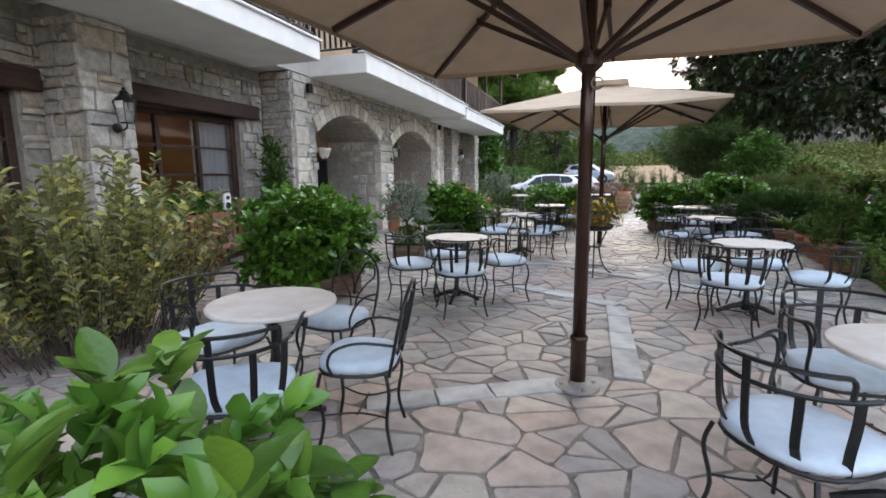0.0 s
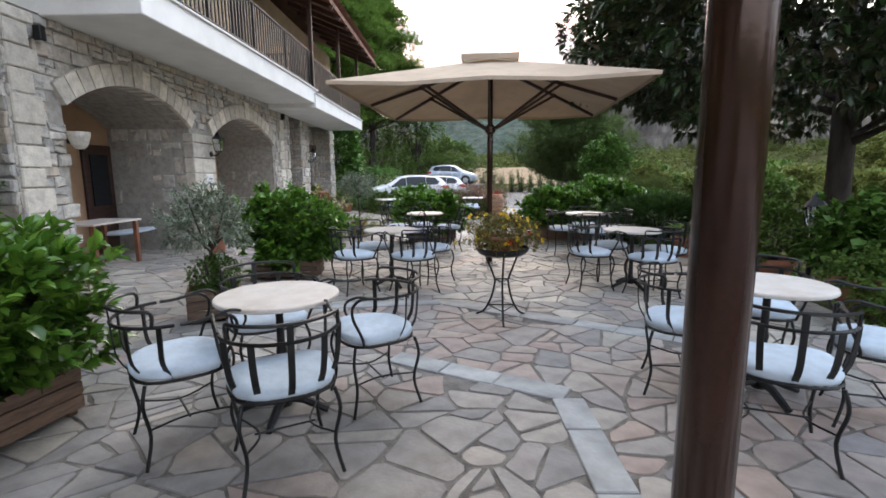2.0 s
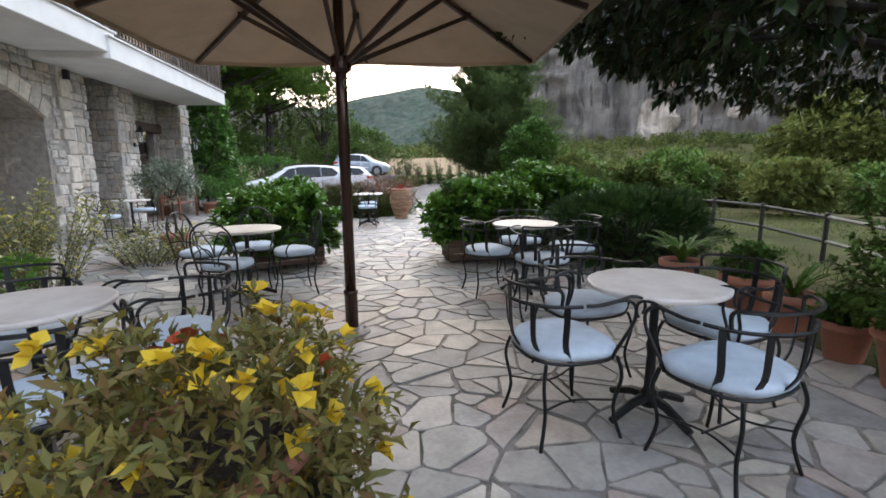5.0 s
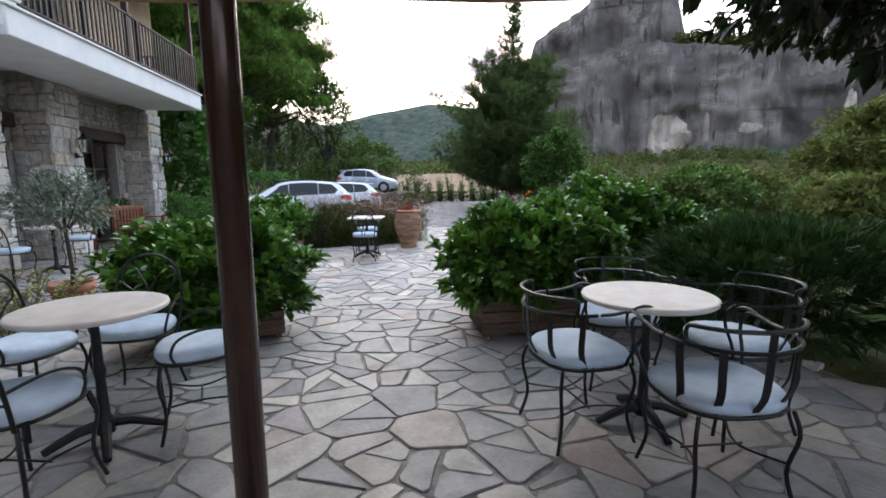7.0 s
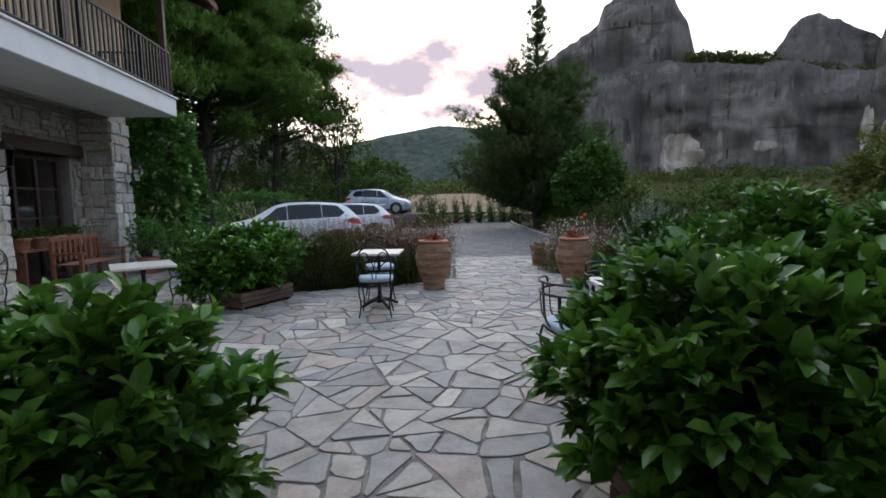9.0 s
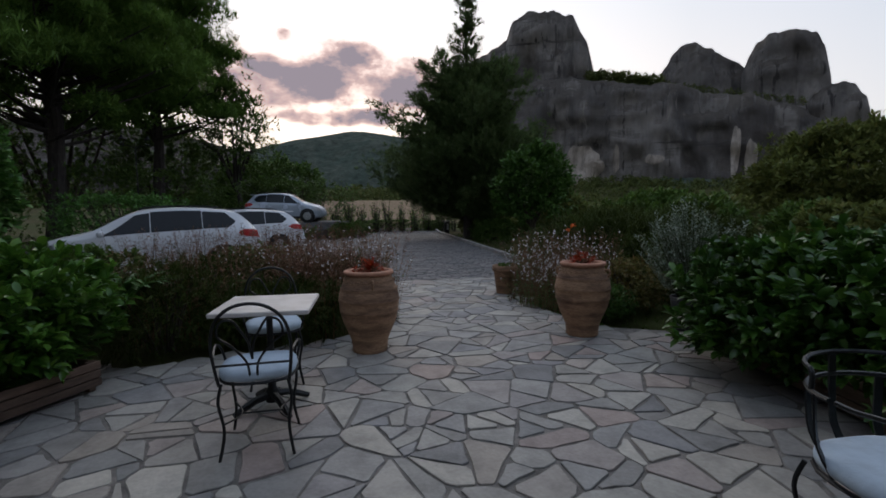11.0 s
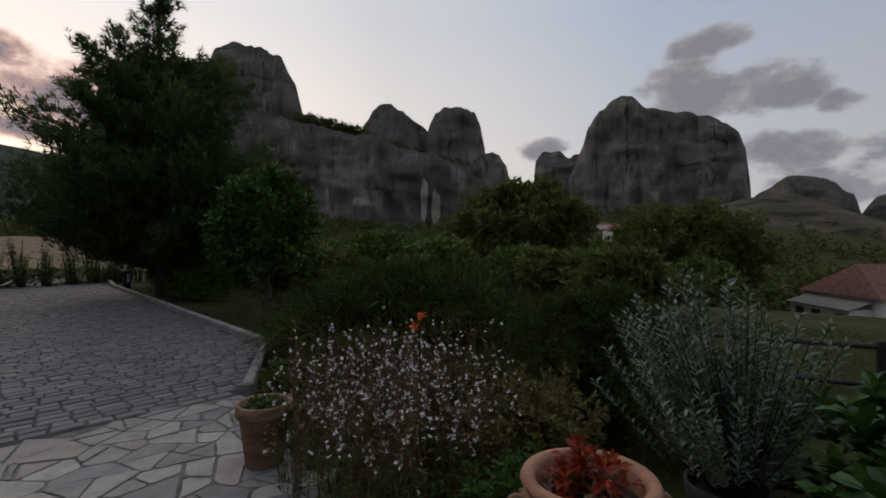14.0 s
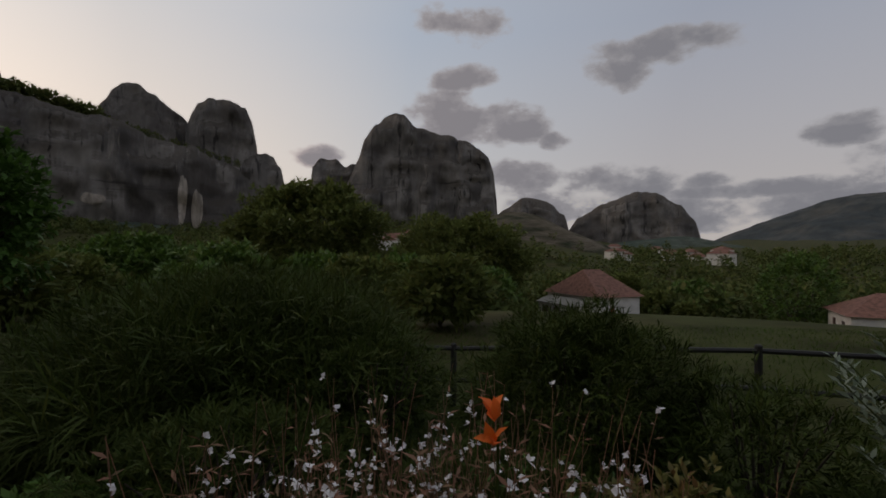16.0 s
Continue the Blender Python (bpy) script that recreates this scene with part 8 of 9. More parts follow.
def massif(label, az0, az1, dist, depth, crest, seed, base=-12.0, rough=1.0, wall=0.84, batter=0.16):
    """Broad rock mass: sheer fluted front, rounded shoulders, its skyline given as (share of the width, angle) pairs."""
    xm, ym = polar((az0 + az1) / 2, dist)
    na = max(50, int((az1 - az0) * 5.5))
    nz = 64
    vs, fs = [], []
    for i in range(na + 1):
        f = i / na
        az = az0 + (az1 - az0) * f
        k = 0
        while k < len(crest) - 2 and crest[k + 1][0] < f:
            k += 1
        (fa, ea), (fb, eb) = crest[k], crest[k + 1]
        q = min(1.0, max(0.0, (f - fa) / (fb - fa)))
        q = q * 0.5 + 0.5 * q * q * (3 - 2 * q)
        H = dist * math.tan(radians(ea + (eb - ea) * q)) + 1.5
        H *= 1 + 0.008 * noise.noise(Vector((az * 1.7, seed, 0))) 
        w = max(0.08, 1 - abs(2 * f - 1) ** 5) ** 0.5
        for j in range(nz + 1):
            t = j / nz
            if t < 0.66:
                u = t / 0.66
                y, z = -depth * w * (1 - batter * u ** 1.6), base + (H * wall - base) * u
            elif t < 0.84:
                u = (t - 0.66) / 0.18 * math.pi / 2
                y, z = -depth * w * (1 - batter - (0.66 - batter) * (1 - math.cos(u))), H * (wall + (1 - wall) * math.sin(u))
            else:
                u = (t - 0.84) / 0.16
                y, z = -depth * w * 0.34 + depth * w * 1.2 * u, H + (base - H) * u ** 2.2
            on = 1.0 if t < 0.84 else 0.3
            P = Vector((az * 0.30 + seed * 3.3, z * 0.020, seed))
            d = noise.noise(P) * 12 + noise.noise(Vector((az * 0.7 + seed, z * 0.012, 7))) * 4.5
            d -= max(0.0, abs(noise.noise(Vector((az * 1.9, z * 0.006, seed)))) - 0.16) * 4
            d += max(-0.5, noise.noise(Vector((az * 0.5, z * 0.085, seed + 4)))) * 8.0
            d += noise.noise(Vector((az * 4.0, z * 0.05, seed))) * 1.0 + noise.noise(Vector((az * 9.0, z * 0.16, seed))) * 0.4
            rad = dist + depth * 0.34 * w + y - d * rough * on * w
            x_, y_ = polar(az, rad)
            vs.append((x_ - xm, y_ - ym, z + (noise.noise(Vector((az * 1.5, y * 0.06, seed))) * 1.6 if 0.6 < t < 0.9 else 0)))
    n = nz + 1
    fs = [(i * n + j, (i + 1) * n + j, (i + 1) * n + j + 1, i * n + j + 1) for i in range(na) for j in range(nz)]
    fs += [tuple(range(n)), tuple(na * n + j for j in range(nz, -1, -1))]
    return tagged(part("cliff", Shape().add(vs, fs), ROCK, smooth=True, m=Matrix.Translation((xm, ym, 0))), label, "cliff")


long_cliff = massif("long grey sandstone cliff with dark vertical streaks", 31.5, 71.5, 415, 46, [(0, 3), (0.04, 11.5), (0.12, 13.8), (0.32, 14.6), (0.45, 14.2), (0.55, 13.1), (0.64, 12.7), (0.75, 11.3), (0.82, 10.9), (0.92, 9.5), (0.96, 8.2), (1, 4.5)], 2.4, wall=0.8)
massif("huge grey sandstone dome with a stepped shoulder", 32.3, 49.4, 440, 48, [(0, 12), (0.07, 15.8), (0.25, 17.3), (0.40, 18.9), (0.46, 20.6), (0.56, 21.4), (0.72, 21.4), (0.84, 20.6), (0.93, 18.2), (1, 14.5)], 1.2, wall=0.8)
massif("pointed rock peak above the long cliff", 55.4, 66.0, 458, 62, [(0, 12), (0.08, 14.1), (0.18, 15.9), (0.26, 16.5), (0.37, 16.6), (0.48, 15.9), (0.75, 14.1), (1, 11.5)], 3.1, wall=0.72, batter=0.5)
massif("square-topped rock tower above the long cliff", 63.6, 71.0, 452, 50, [(0, 13), (0.08, 14.6), (0.17, 15.9), (0.3, 16.3), (0.6, 16.3), (0.78, 15.8), (0.88, 14.6), (0.95, 12.2), (1, 9)], 4.7, wall=0.84, batter=0.34)
massif("low rounded rock at the end of the long cliff", 68.8, 74.0, 450, 28, [(0, 10), (0.4, 11.0), (0.7, 10.6), (0.85, 9.6), (0.95, 7.6), (1, 4)], 5.2)
massif("small rock knob beside the great tower", 76.4, 82.4, 520, 26, [(0, 6), (0.06, 9.8), (0.2, 10.9), (0.5, 10.8), (0.68, 10.0), (1, 10.4)], 6.6)
massif("great sandstone tower with sheer grooved sides", 80.6, 98.9, 500, 55, [(0, 8), (0.08, 11.0), (0.12, 13.2), (0.19, 15.1), (0.27, 15.9), (0.33, 16.0), (0.39, 15.5), (0.46, 14.7), (0.66, 13.8), (0.74, 13.2), (0.84, 11.6), (0.94, 9.0), (1, 3)], 9.3)
massif("sheer buttress against the great sandstone tower", 93.7, 98.9, 486, 44, [(0, 12.2), (0.08, 13.3), (0.3, 13.2), (0.52, 12.5), (0.76, 11.3), (0.88, 9.8), (0.95, 7.0), (1, 3)], 10.4, wall=0.88)
massif("low rounded rock in the valley", 98.0, 107.6, 620, 40, [(0, 3.5), (0.15, 5.2), (0.45, 6.7), (0.7, 6.2), (0.9, 4.5), (1, 1.5)], 11.5, wall=0.7)
massif("wide rounded rock in the valley", 106.6, 121.2, 650, 50, [(0, 2), (0.12, 4.2), (0.3, 5.6), (0.56, 7.0), (0.68, 6.7), (0.85, 5.2), (0.94, 3.6), (1, 1)], 12.8, wall=0.7)
# pale fresh scars where slabs have fallen from the long cliff, lying on its face
cliff_face = bvhtree.BVHTree.FromPolygons([v.co.copy() for v in long_cliff.data.vertices], [tuple(p.vertices) for p in long_cliff.data.polygons])


def on_cliff(az, el, out):
    """The point of the cliff's face in this direction, set a little proud of it."""
    (xa, ya), (xb, yb) = polar(az, 250), polar(az, 251)
    o = Vector((xa, ya, 1.5 + 250 * math.tan(radians(el)))) - long_cliff.location
    d = Vector((xb - xa, yb - ya, math.tan(radians(el)))).normalized()
    hit, _, _, dist = cliff_face.ray_cast(o, d)
    return o + d * ((dist if hit else 135) - out)


for az0, az1, el0, el1, seed in ((45.9, 50.6, 2.4, 6.9, 1), (62.9, 63.8, 2.6, 8.3, 2), (64.2, 65.3, 2.2, 7.0, 3), (54.6, 56.8, 4.7, 5.7, 4), (51.4, 52.1, 3.9, 6.9, 5)):
    rings, n_ = [], 28
    for q, out in ((1.0, -2.0), (0.98, 1.3), (0.82, 1.8), (0.62, 1.9), (0.42, 1.9), (0.2, 1.9)):
        ring = []
        for k in range(n_):
            a = 6.2832 * k / n_
            f = q * (1 + 0.38 * noise.noise(Vector((math.cos(a) * 1.5, math.sin(a) * 1.5, seed * 5.3))) + 0.16 * noise.noise(Vector((math.cos(a) * 5, math.sin(a) * 5, seed))))
            ring.append(on_cliff((az0 + az1) / 2 + (az1 - az0) * 0.5 * f * math.cos(a), (el0 + el1) / 2 + (el1 - el0) * 0.5 * f * math.sin(a), out))
        rings.append(ring)
    vs = [tuple(v) for ring in rings for v in ring] + [tuple(on_cliff((az0 + az1) / 2, (el0 + el1) / 2, 1.9))]
    fs = [(r * n_ + k, r * n_ + (k + 1) % n_, (r + 1) * n_ + (k + 1) % n_, (r + 1) * n_ + k) for r in range(5) for k in range(n_)]
    fs += [(5 * n_ + k, 5 * n_ + (k + 1) % n_, 6 * n_) for k in range(n_)]
    part("scar", Shape().add(vs, fs), PALE_ROCK, long_cliff, "pale broken rock face")
rock("cliff", "weathered brown rock slope behind the pines", -7.0, 190, 60, 40, 30, seed=14.9, dome=0.6, flat=2.0)


def hill(label, az, dist, half, depth, top, seed, mat=None):
    x0, y0 = polar(az, dist)
    s = Shape()
    n, m = 60, 26
    vs, fs = [(0, 0, top)], []
    for j in range(1, m + 1):
        t = j / m
        for i in range(n):
            a = 2 * math.pi * i / n
            f = 1 + 0.25 * noise.noise(Vector((math.cos(a) * 2 + seed, math.sin(a) * 2, t)))
            z = top * (0.5 + 0.5 * math.cos(math.pi * t)) - 12 * t
            z += top * 0.10 * noise.noise(Vector((math.cos(a) * t * 5 + seed, math.sin(a) * t * 5, seed))) * (1 - t * 0.5) + top * 0.02 * noise.noise(Vector((math.cos(a) * t * 30, math.sin(a) * t * 30, seed)))
            vs.append((math.cos(a) * half * t * f, math.sin(a) * depth * t * f, z))
    fs = [(0, 1 + i, 1 + (i + 1) % n) for i in range(n)]
    for j in range(m - 1):
        fs += [(1 + j * n + i, 1 + (j + 1) * n + i, 1 + (j + 1) * n + (i + 1) % n, 1 + j * n + (i + 1) % n) for i in range(n)]
    s.add(vs, fs)
    return tagged(part("hill", s, mat or HAZY_WOOD, smooth=True, m=pose(x0, y0, 0, 0, 0, -az)), label, "hill")


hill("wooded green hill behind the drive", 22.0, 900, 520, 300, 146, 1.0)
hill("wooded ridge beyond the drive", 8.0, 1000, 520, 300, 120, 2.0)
hill("far mountain beyond the valley, blue-green haze in its colour", 136.0, 2100, 900, 700, 205, 3.0, HAZY_MOUNTAIN)
hill("dry scrubby slope under the rocks", 100.0, 330, 120, 75, 30, 4.0, SLOPE)
hill("scrub-covered slope under the long cliff", 58.0, 390, 190, 80, 24, 5.0)
hill("wooded foothill", 118.0, 560, 200, 120, 20, 6.0)


def clumps(n, seed, place, m=64, label="", size=1.0):
    """Trees and scrub too many to count: tight heaps of small leaf clumps."""
    rnd = random.Random(seed)
    g = np.random.default_rng(seed)
    B, Ax, Ln = [], [], []
    k = 0
    while k < n:
        spot = place(rnd)
        if spot is None:
            continue
        x, y, z, dist = spot
        h = rnd.uniform(2.2, 6.0) * (0.75 + dist / 600) * size
        w = h * rnd.uniform(0.55, 1.0)
        d = unit(g.normal(size=(m, 3)))
        p = d * g.uniform(0.6, 1.0, (m, 1)) * np.array([w * 0.5, w * 0.5, h * 0.5]) * (1 + 0.25 * np.sin(d[:, :1] * 5 + k))
        p[:, 2] = np.maximum(p[:, 2], -h * 0.42)
        B.append(p + np.array([x, y, z + h * 0.42]))
        Ax.append(d + g.normal(size=(m, 3)) * 0.7 + np.array([0, 0, 0.5]))
        Ln.append(np.full(m, h * (0.24 if m < 80 else 0.17)) * g.uniform(0.7, 1.3, m))
        k += 1
    ob = part("far_woods", leaf_mesh("far_woods", np.concatenate(B), np.concatenate(Ax), np.concatenate(Ln), 0.75, WOODS, rich=False), WOODS)
    return tagged(ob, label, "woods", kind="stuff")


def valley_spot(rnd):
    az, dist = rnd.uniform(-25, 152), 62 + 330 * rnd.random() ** 1.4
    x, y = polar(az, dist)
    if (dist < 110 and az < 40) or math.hypot(x - 63.0, y + 1.2) < 10 or (abs(az - 99.5) < 2.2 and dist < 66) or (abs(az - 104) < 8 and dist > 215 and rnd.random() < 0.9):
        return None
    return x, y, ground_z(x, y) - 0.3, dist


def near_slope_spot(rnd):
    az, dist = rnd.uniform(38, 150), rnd.uniform(30, 62)
    x, y = polar(az, dist)
    if math.hypot(x - 63.0, y + 1.2) < 10 or abs(az - 112) < 14 or abs(az - 134) < 8:
        return None
    return x, y, ground_z(x, y) - 0.2, 0


def ledge_spot(rnd):
    az = rnd.uniform(40, 100)
    dist = rnd.uniform(335, 372) if az < 73 else rnd.uniform(400, 446)
    x, y = polar(az, dist)
    return x, y, ground_z(x, y), 300


clumps(3400, 8, valley_spot, 110, "woods and scrub covering the valley floor")
clumps(420, 9, near_slope_spot, 150, "wild scrub on the slope below the terrace", 0.62)
clumps(330, 10, ledge_spot, 44, "dark scrub at the foot of the cliffs", 0.95)


def crest_spot(rnd):
    """Along the shoulder of the long cliff, thickest between the dome and the peak."""
    az = rnd.uniform(48.6, 56.4) if rnd.random() < 0.7 else rnd.uniform(56, 69)
    el = 14.3 - 0.2 * max(0, az - 50) - 0.06 * max(0, az - 57)
    dist = 414 + rnd.uniform(-4, 12)
    x, y = polar(az, dist)
    return x, y, dist * math.tan(radians(el)) - 1.0, 100 if az < 56.4 else -120


clumps(230, 12, crest_spot, 44, "dark scrub on the ledges of the long cliff", 1.75)


def cottage(x, y, w, d, h, rise, yaw, label, windows=2, door=True, door_at=0.42):
    z = ground_z(x, y) - 0.3
    c = thing("cottage", label, "house", pose(x, y, z, 0, 0, yaw), "valley houses")
    part("wall", Shape().box((0, 0, h / 2), (w, d, h)), HOUSE_WALL, c)
    o = 0.4
    part("roof", Shape().add([(-w / 2 - o, -d / 2 - o, h), (w / 2 + o, -d / 2 - o, h), (w / 2 + o, d / 2 + o, h), (-w / 2 - o, d / 2 + o, h), (-w * 0.22, 0, h + rise), (w * 0.22, 0, h + rise)],
                             [(0, 1, 5, 4), (2, 3, 4, 5), (1, 2, 5), (3, 0, 4), (3, 2, 1, 0)]), ROOF_TILE, c, "red tiled hipped roof")
    for k in range(windows):
        f = part("window", Shape().box((-w * 0.3 + k * w * 0.34, -d / 2 - 0.01, h * 0.55), (w * 0.09, 0.05, h * 0.34)), DARK_WOOD, c, "dark window")
    for k in range(windows):
        part("window", Shape().box((w / 2 + 0.01, -d * 0.2 + k * d * 0.4, h * 0.55), (0.05, d * 0.12, h * 0.34)), DARK_WOOD, c, "dark window")
    if door:
        part("door", Shape().box((w * door_at, -d / 2 - 0.01, h * 0.36), (w * 0.08, 0.05, h * 0.7)), RED_LENS, c, "red-brown door")
    return c


farmhouse = cottage(64.5, -1.6, 5.6, 9.5, 3.3, 2.9, -69, "white farmhouse with a red hipped roof and a grey lean-to", 0, True, -0.2)
part("lean_to", Shape().box((-3.75, 0.2, 1.15), (1.9, 7.6, 2.3)), HOUSE_WALL, farmhouse, "whitewashed lean-to shed")
part("lean_to_roof", Shape().add([(-5.0, -3.9, 2.2), (-2.8, -3.9, 2.95), (-2.8, 4.2, 2.95), (-5.0, 4.2, 2.2), (-5.0, -3.9, 2.27), (-2.8, -3.9, 3.02), (-2.8, 4.2, 3.02), (-5.0, 4.2, 2.27)],
                                 [(3, 2, 1, 0), (4, 5, 6, 7), (0, 1, 5, 4), (1, 2, 6, 5), (2, 3, 7, 6), (3, 0, 4, 7)]), PALE_FENCE, farmhouse, "grey sheet roof of the lean-to")
for k in (-2.6, 0.4, 2.6):
    part("opening", Shape().box((-4.71, k, 1.1), (0.04, 1.2, 1.5)), DARK_WOOD, farmhouse, "dark shed opening")
cottage(45.5, -21.0, 9.0, 7.0, 2.3, 1.7, 60, "low white house with a red roof in the valley")
rv = random.Random(9)
for k in range(26):
    az, dist = rv.uniform(80, 90), rv.uniform(230, 330)
    x, y = polar(az, dist)
    cottage(x, y, rv.uniform(6, 11), rv.uniform(6, 9), rv.uniform(3, 6), 2.0, rv.uniform(0, 90), "small white village house with red roof", 2, False)
for k in range(10):
    az, dist = rv.uniform(112, 124), rv.uniform(230, 360)
    x, y = polar(az, dist)
    cottage(x, y, rv.uniform(6, 11), rv.uniform(6, 9), rv.uniform(3, 6), 2.0, rv.uniform(0, 90), "small white village house with red roof", 2, False)


# ---- lawn grass ----
def lawn():
    n = 60000
    x, y = rng.uniform(6.2, 24, n), rng.uniform(2, 36, n)
    ok = np.array([not inside(PATIO, a, b) and not inside(ROAD, a, b) for a, b in zip(x, y)])
    x, y = x[ok], y[ok]
    z = np.array([ground_z(a, b) for a, b in zip(x, y)])
    base = np.stack([x, y, z - 0.01], 1)
    ax = rng.normal(size=base.shape) * 0.5 + np.array([0, 0, 1.0])
    ob = part("lawn_grass", leaf_mesh("lawn_grass", base, ax, rng.uniform(0.06, 0.15, len(base)), 0.12, GRASS, rich=False), GRASS)
    return tagged(ob, "short green grass of the lawn", "grass", kind="stuff")


lawn()

# ---- things at the house ----
def bench(m):
    b = thing("garden_bench", "red-brown slatted wooden bench against the house", "bench", m)
    for k in range(4):
        part("seat_slat", Shape().box((0, -0.18 + k * 0.12, 0.43), (1.3, 0.09, 0.025), bev=0.005), BENCH_WOOD, b)
    for k in range(9):
        part("back_slat", Shape().box((-0.56 + k * 0.14, -0.26, 0.66), (0.07, 0.02, 0.36)), BENCH_WOOD, b)
    part("top_rail", Shape().box((0, -0.27, 0.87), (1.3, 0.04, 0.08), bev=0.01), BENCH_WOOD, b)
    for sx in (-1, 1):
        for y in (-0.24, 0.22):
            part("leg", Shape().box((sx * 0.62, y, 0.30 if y > 0 else 0.42), (0.06, 0.06, 0.6 if y > 0 else 0.84), bev=0.006), BENCH_WOOD, b)
        part("armrest", Shape().box((sx * 0.62, 0.0, 0.62), (0.07, 0.56, 0.035), bev=0.008), BENCH_WOOD, b)
    return b


bn0 = bench(TO_HOUSE @ pose(20.6, -4.55, 0))
bn1 = copy_thing(bn0, TO_HOUSE @ pose(11.0, -5.75, 0))
sc0 = thing("bench_cushion", "long pale seat cushion on the wooden bench", "cushion", TO_HOUSE @ pose(11.0, -5.75, 0.444))
part("pad", cushion_shape(1.16, 0.44, 0.0, 0.06), CUSHION, sc0, smooth=True)
copy_thing(bn0, bn0.matrix_basis).matrix_basis = TO_HOUSE @ pose(5.75, -4.62, 0)
ps = thing("plant_shelf", "narrow wooden plank shelf for pots below the window", "shelf", TO_HOUSE @ pose(5.47, -5.22, 0))
part("plank", Shape().box((0, 0, 0.685), (1.5, 0.3, 0.03), bev=0.004), BENCH_WOOD, ps)
for sx in (-1, 1):
    part("leg", Shape().box((sx * 0.66, 0, 0.335), (0.05, 0.26, 0.67)), BENCH_WOOD, ps)
for u, r, sz in ((4.95, 0.14, 0.5), (5.45, 0.12, 0.6), (5.98, 0.13, 0.34)):
    w = hpos(u, -5.22)
    pot("flower_pot", "terracotta flower pot on a plank below the window", w.x, w.y, r, 0.24, group="pots below the window").matrix_basis = pose(w.x, w.y, 0.7)
    shrub("leafy_pot_plant", "dark broad-leaved plant in a pot below the window", w.x, w.y, (sz, 0.4, 0.30), IVY, 0, 70, 6, 0.11, 0.5, 0.86, 0, seed=int(u * 20), category="potted plant")
sp = thing("loudspeaker", "small white two-way loudspeaker on a stand by the window", "loudspeaker", TO_HOUSE @ pose(6.35, -5.2, 0))
part("stand", Shape().lathe([(0.12, 0), (0.12, 0.02), (0.02, 0.04), (0.02, 0.92)], 12), IRON, sp)
part("cabinet", Shape().box((0, 0, 1.05), (0.17, 0.15, 0.27), bev=0.015), WHITE_PAINT, sp, "white cabinet")
for zc, rr in ((0.99, 0.055), (1.12, 0.035)):
    part("driver", Shape().lathe([(rr, 0), (rr, 0.012), (rr * 0.85, 0.012), (rr * 0.3, 0.002)], 16), IRON, sp, "dark speaker cone", m=pose(0, 0.074, zc, -90, 0, 0))
shelf = thing("plant_shelf", "narrow wooden plank shelf for pots behind the bench", "shelf", TO_HOUSE @ pose(20.55, -5.2, 0))
part("plank", Shape().box((0, 0, 0.685), (1.7, 0.3, 0.03), bev=0.004), BENCH_WOOD, shelf)
for sx in (-1, 1):
    part("leg", Shape().box((sx * 0.76, 0, 0.335), (0.05, 0.26, 0.67)), BENCH_WOOD, shelf)
for u in (19.9, 20.3, 20.75, 21.2):
    w = hpos(u, -5.2)
    pot("flower_pot", "small terracotta flower pot on a stand behind the bench", w.x, w.y, 0.13, 0.22, group="pots behind the bench").matrix_basis = pose(w.x, w.y, 0.7)
    shrub("small_pot_plant", "small leafy plant in a pot", w.x, w.y, (0.3, 0.3, 0.25), FERN, 0, 60, 6, 0.04, 0.5, 0.82, 0, seed=int(u * 10), category="potted plant")
w = hpos(21.9, -4.2)
pot("terracotta_pot", "terracotta pot of the round shrub by the house", w.x, w.y, 0.2, 0.35)
shrub("round_pot_shrub", "round dark shrub in a pot by the house", w.x, w.y, (0.75, 0.75, 0.8), IVY, 0, 220, 7, 0.05, 0.4, 0.35, 0, seed=81, category="potted plant")
lt = thing("loggia_table", "wooden table with a pale top under the arch", "table", TO_HOUSE @ pose(9.95, -5.55, 0))
part("tabletop", Shape().box((0, 0, 0.735), (1.1, 0.7, 0.03), bev=0.005), MARBLE, lt)
for sx in (-1, 1):
    for sy in (-1, 1):
        part("leg", Shape().box((sx * 0.48, sy * 0.28, 0.36), (0.06, 0.06, 0.72)), BENCH_WOOD, lt)
w = hpos(11.45, -4.4)
pot("tall_terracotta_jar", "tall terracotta jar beside the arch", w.x, w.y, 0.2, 0.7)
w = hpos(7.4, -5.0)
shrub("climbing_plant", "climbing green plant in the wall corner", w.x, w.y, (0.5, 0.5, 2.0), FERN, 0, 220, 7, 0.08, 0.4, 0.0, 0, seed=82)
sc = thing("wall_sconce", "pale clay wall sconce beside the arch", "wall light", TO_HOUSE @ pose(8.72, FRONT + 0.02, 1.82))
part("bowl", Shape().lathe([(0.05, 0), (0.09, 0.05), (0.13, 0.17), (0.13, 0.22), (0.11, 0.22)], 16, (0, 0.13, 0), cap=False), CUT_STONE, sc)
part("bracket", Shape().box((0, 0.03, 0.1), (0.06, 0.1, 0.06)), IRON, sc)
for u, z in ((8.40, 3.18), (16.6, 3.18)):
    bx = thing("wall_spotlight", "small dark box spotlight high on the wall", "wall light", TO_HOUSE @ pose(u, FRONT + 0.02, z))
    part("housing", Shape().box((0, 0.05, 0), (0.09, 0.1, 0.18), bev=0.01), IRON, bx)
    part("lens", Shape().box((0, 0.05, -0.092), (0.06, 0.06, 0.006)), CURTAIN, bx)
nb = thing("notice_box", "white notice box on the pillar between the arches", "sign", TO_HOUSE @ pose(12.15, FRONT + 0.02, 1.38))
part("case", Shape().box((0, 0.03, 0), (0.26, 0.07, 0.26), bev=0.01), WHITE_PAINT, nb)
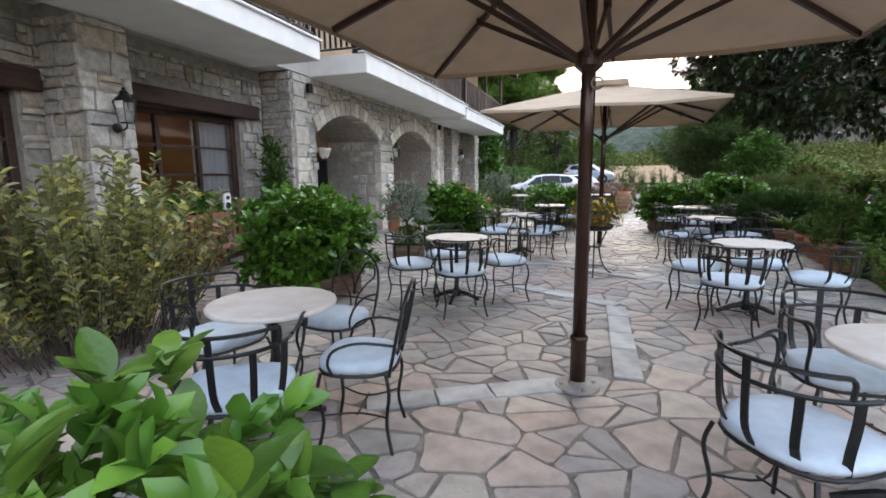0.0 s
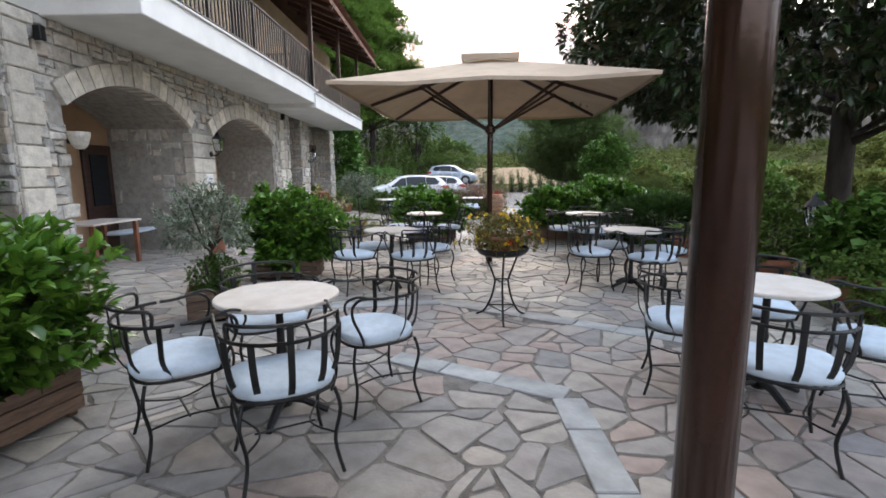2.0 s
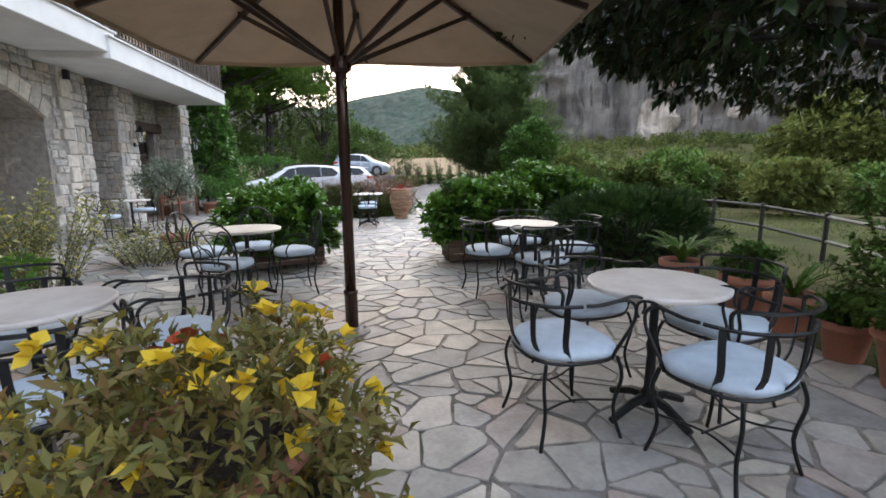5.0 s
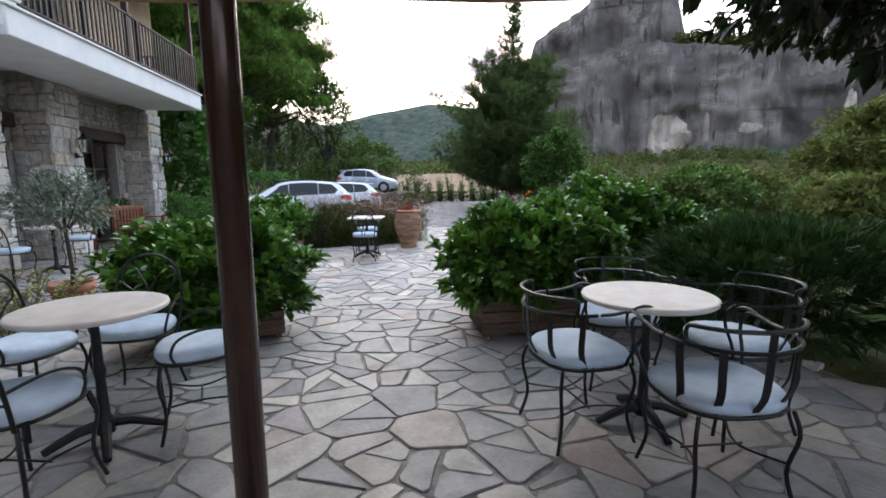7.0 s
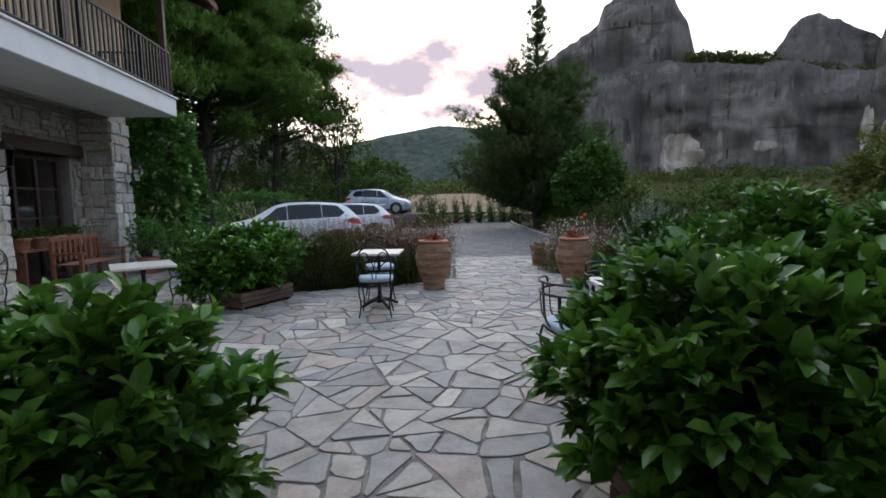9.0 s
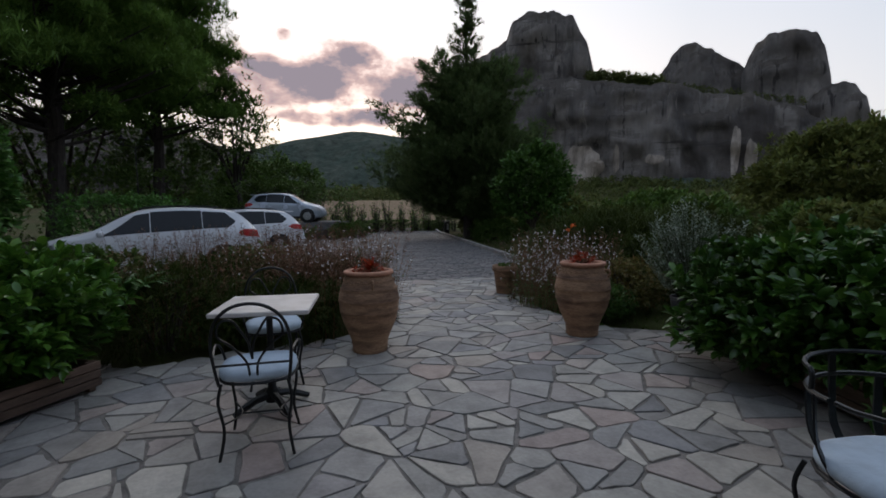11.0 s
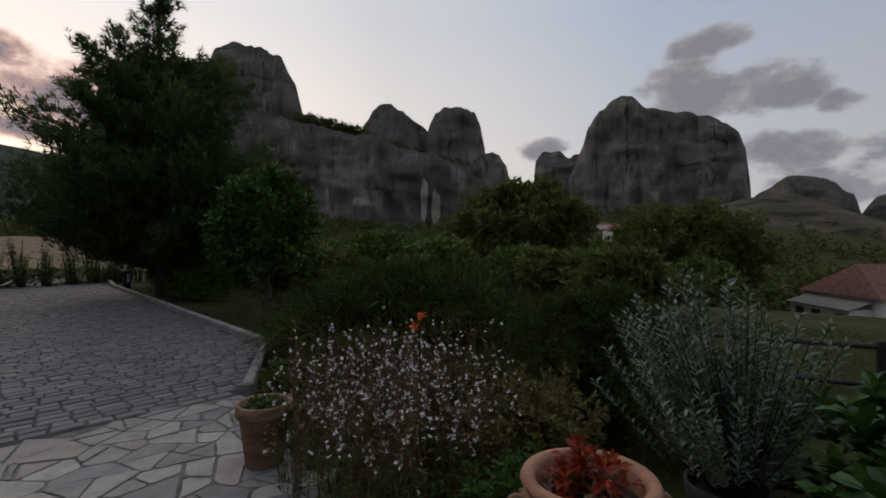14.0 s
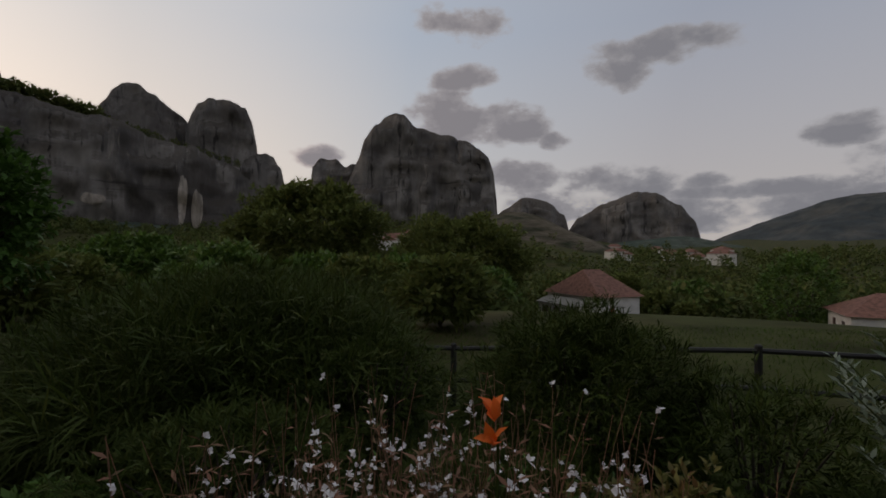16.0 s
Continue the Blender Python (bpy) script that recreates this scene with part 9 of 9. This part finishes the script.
part("panel", Shape().box((0, 0.068, 0), (0.18, 0.006, 0.17)), CURTAIN, nb)
part("text_bar", Shape().box((0, 0.073, 0.03), (0.12, 0.004, 0.02)), IRON, nb)
# chandelier behind the wide window
cd = thing("chandelier", "lit brass chandelier inside the dining room", "lamp", TO_HOUSE @ pose(5.9, -7.6, 2.1))
part("stem", Shape().tube([(0, 0, 1.1), (0, 0, 0)], 0.012, 6), IRON, cd)
for k in range(6):
    a = k * math.pi / 3
    part("arm", Shape().tube([(0, 0, 0), (0.15 * math.cos(a), 0.15 * math.sin(a), -0.06), (0.26 * math.cos(a), 0.26 * math.sin(a), 0.02)], 0.008, 5), IRON, cd)
    part("bulb", Shape().lathe([(0.01, 0), (0.025, 0.03), (0.022, 0.06), (0.005, 0.08)], 8, (0.26 * math.cos(a), 0.26 * math.sin(a), 0.02)), LAMP_GLOW, cd, "warm lit bulb")
cl = new("chandelier_light", bpy.data.lights.new("chandelier_light", "POINT"))
cl.data.energy, cl.data.color, cl.data.shadow_soft_size = 1.4, (1.0, 0.58, 0.28), 0.25
cl.location = hpos(6.1, -7.6, 2.0)
hbox("room_ceiling", -6.0, 7.9, -9.4, -5.95, 3.28, 3.33, CREAM)
hbox("room_ceiling", 16.9, 22.9, -8.4, -5.95, 3.28, 3.33, CREAM)

# ---- flagstones, slabs and cobbles ----
cells = [c for c in paving_cells() if not near_band(sum(p[0] for p in c) / len(c), sum(p[1] for p in c) / len(c), 0.09)]
cells.sort(key=lambda c: min(math.hypot(sum(p[0] for p in c) / len(c) - 1.6, sum(p[1] for p in c) / len(c) - 4.2), 99))
rest_cool, rest_warm = Shape(), Shape()
rp = random.Random(21)
for k, c in enumerate(cells):
    cx, cy = sum(p[0] for p in c) / len(c), sum(p[1] for p in c) / len(c)
    warm = warm_stone(cx, cy) and rp.random() < 0.8 or rp.random() < 0.12
    top = rp.uniform(-0.003, 0.005)
    if k < 300:
        loc = [(x - cx, y - cy) for x, y in c]
        part("flagstone", Shape().prism(loc, -0.03, 0, 0.004), STONE_WARM if warm else STONE_COOL, patio, m=pose(cx, cy, top))
    else:
        (rest_warm if warm else rest_cool).prism(c, -0.03, top, 0.004)
tagged(part("flagstones", rest_cool, STONE_FAR, patio, "grey and beige flagstones"), kind="stuff")
STONE_WARM_FAR = material("pinkish_paving_joined", (0.3, 0.22, 0.18), 0.62, vary=0.22, scale=5, bump=0.35, bscale=38, spread="island",
                          ramp=[(0.38, 0.29, 0.246), (0.319, 0.294, 0.275), (0.346, 0.266, 0.237), (0.419, 0.355, 0.307), (0.261, 0.25, 0.251), (0.394, 0.319, 0.276)])
tagged(part("warm_flagstones", rest_warm, STONE_WARM_FAR, patio, "pinkish sandstone flagstones"), kind="stuff")
for (ax, ay), (bx, by) in BANDS[:5]:
    L = math.hypot(bx - ax, by - ay)
    t = 0.0
    while t < L - 0.05:
        l = min(rp.uniform(0.32, 0.62), L - t)
        q = (t + l / 2) / L
        part("band_slab", Shape().box((0, 0, 0), (l - 0.012, rp.uniform(0.20, 0.215), 0.05), bev=0.006), SLAB, patio, m=pose(ax + (bx - ax) * q, ay + (by - ay) * q, -0.014, 0, 0, math.degrees(math.atan2(by - ay, bx - ax))))
        t += l

KD = Vector((6.2, 14.5)).normalized()
KN = Vector((KD.y, -KD.x))
cob, made = Shape(), 0
cob_meshes = [Shape().box((0, 0, 0), (a, b, 0.05), bev=0.012).mesh("cobble", COBBLE_PIECE) for a, b in ((0.22, 0.132), (0.17, 0.132), (0.26, 0.132), (0.20, 0.132))]
widths = (0.22, 0.17, 0.26, 0.20)
yaw = math.degrees(math.atan2(KN.y, KN.x))
rows = []
for j in range(-15, 164):
    s0 = -14.0 + rp.uniform(0, 0.3)
    while s0 < 3.0:
        k = rp.randrange(4)
        p = Vector((13.0, 22.75)) + KD * (j * 0.149) + KN * (s0 + widths[k] / 2)
        if inside(ROAD, p.x, p.y):
            rows.append((p, k))
        s0 += widths[k] + 0.016
rows.sort(key=lambda r: (r[0] - Vector((11.5, 22.5))).length)
for p, k in rows:
    z = -0.046 + rp.uniform(-0.006, 0.006)
    if made < 300:
        part("cobble", cob_meshes[k], COBBLE_PIECE, road, m=pose(p.x, p.y, z, rp.uniform(-1.5, 1.5), rp.uniform(-1.5, 1.5), yaw))
        made += 1
    elif (p - Vector((11.5, 22.5))).length < 17:
        a, b = widths[k] / 2, 0.066
        c = [p + KN * sx * a + KD * sy * b for sx, sy in ((-1, -1), (-1, 1), (1, 1), (1, -1))]
        if area([(q.x, q.y) for q in c]) < 0:
            c.reverse()
        cob.prism([(q.x, q.y) for q in c], -0.07, z + 0.025, 0.012)
    else:
        a, b = widths[k] / 2, 0.066
        c = [p + KN * sx * a + KD * sy * b for sx, sy in ((-1, -1), (-1, 1), (1, 1), (1, -1))]
        if area([(q.x, q.y) for q in c]) < 0:
            c.reverse()
        cob.prism([(q.x, q.y) for q in c], -0.05, z + 0.025)
tagged(part("cobbles", cob, COBBLE, road, "worn grey cobbles"), kind="stuff")
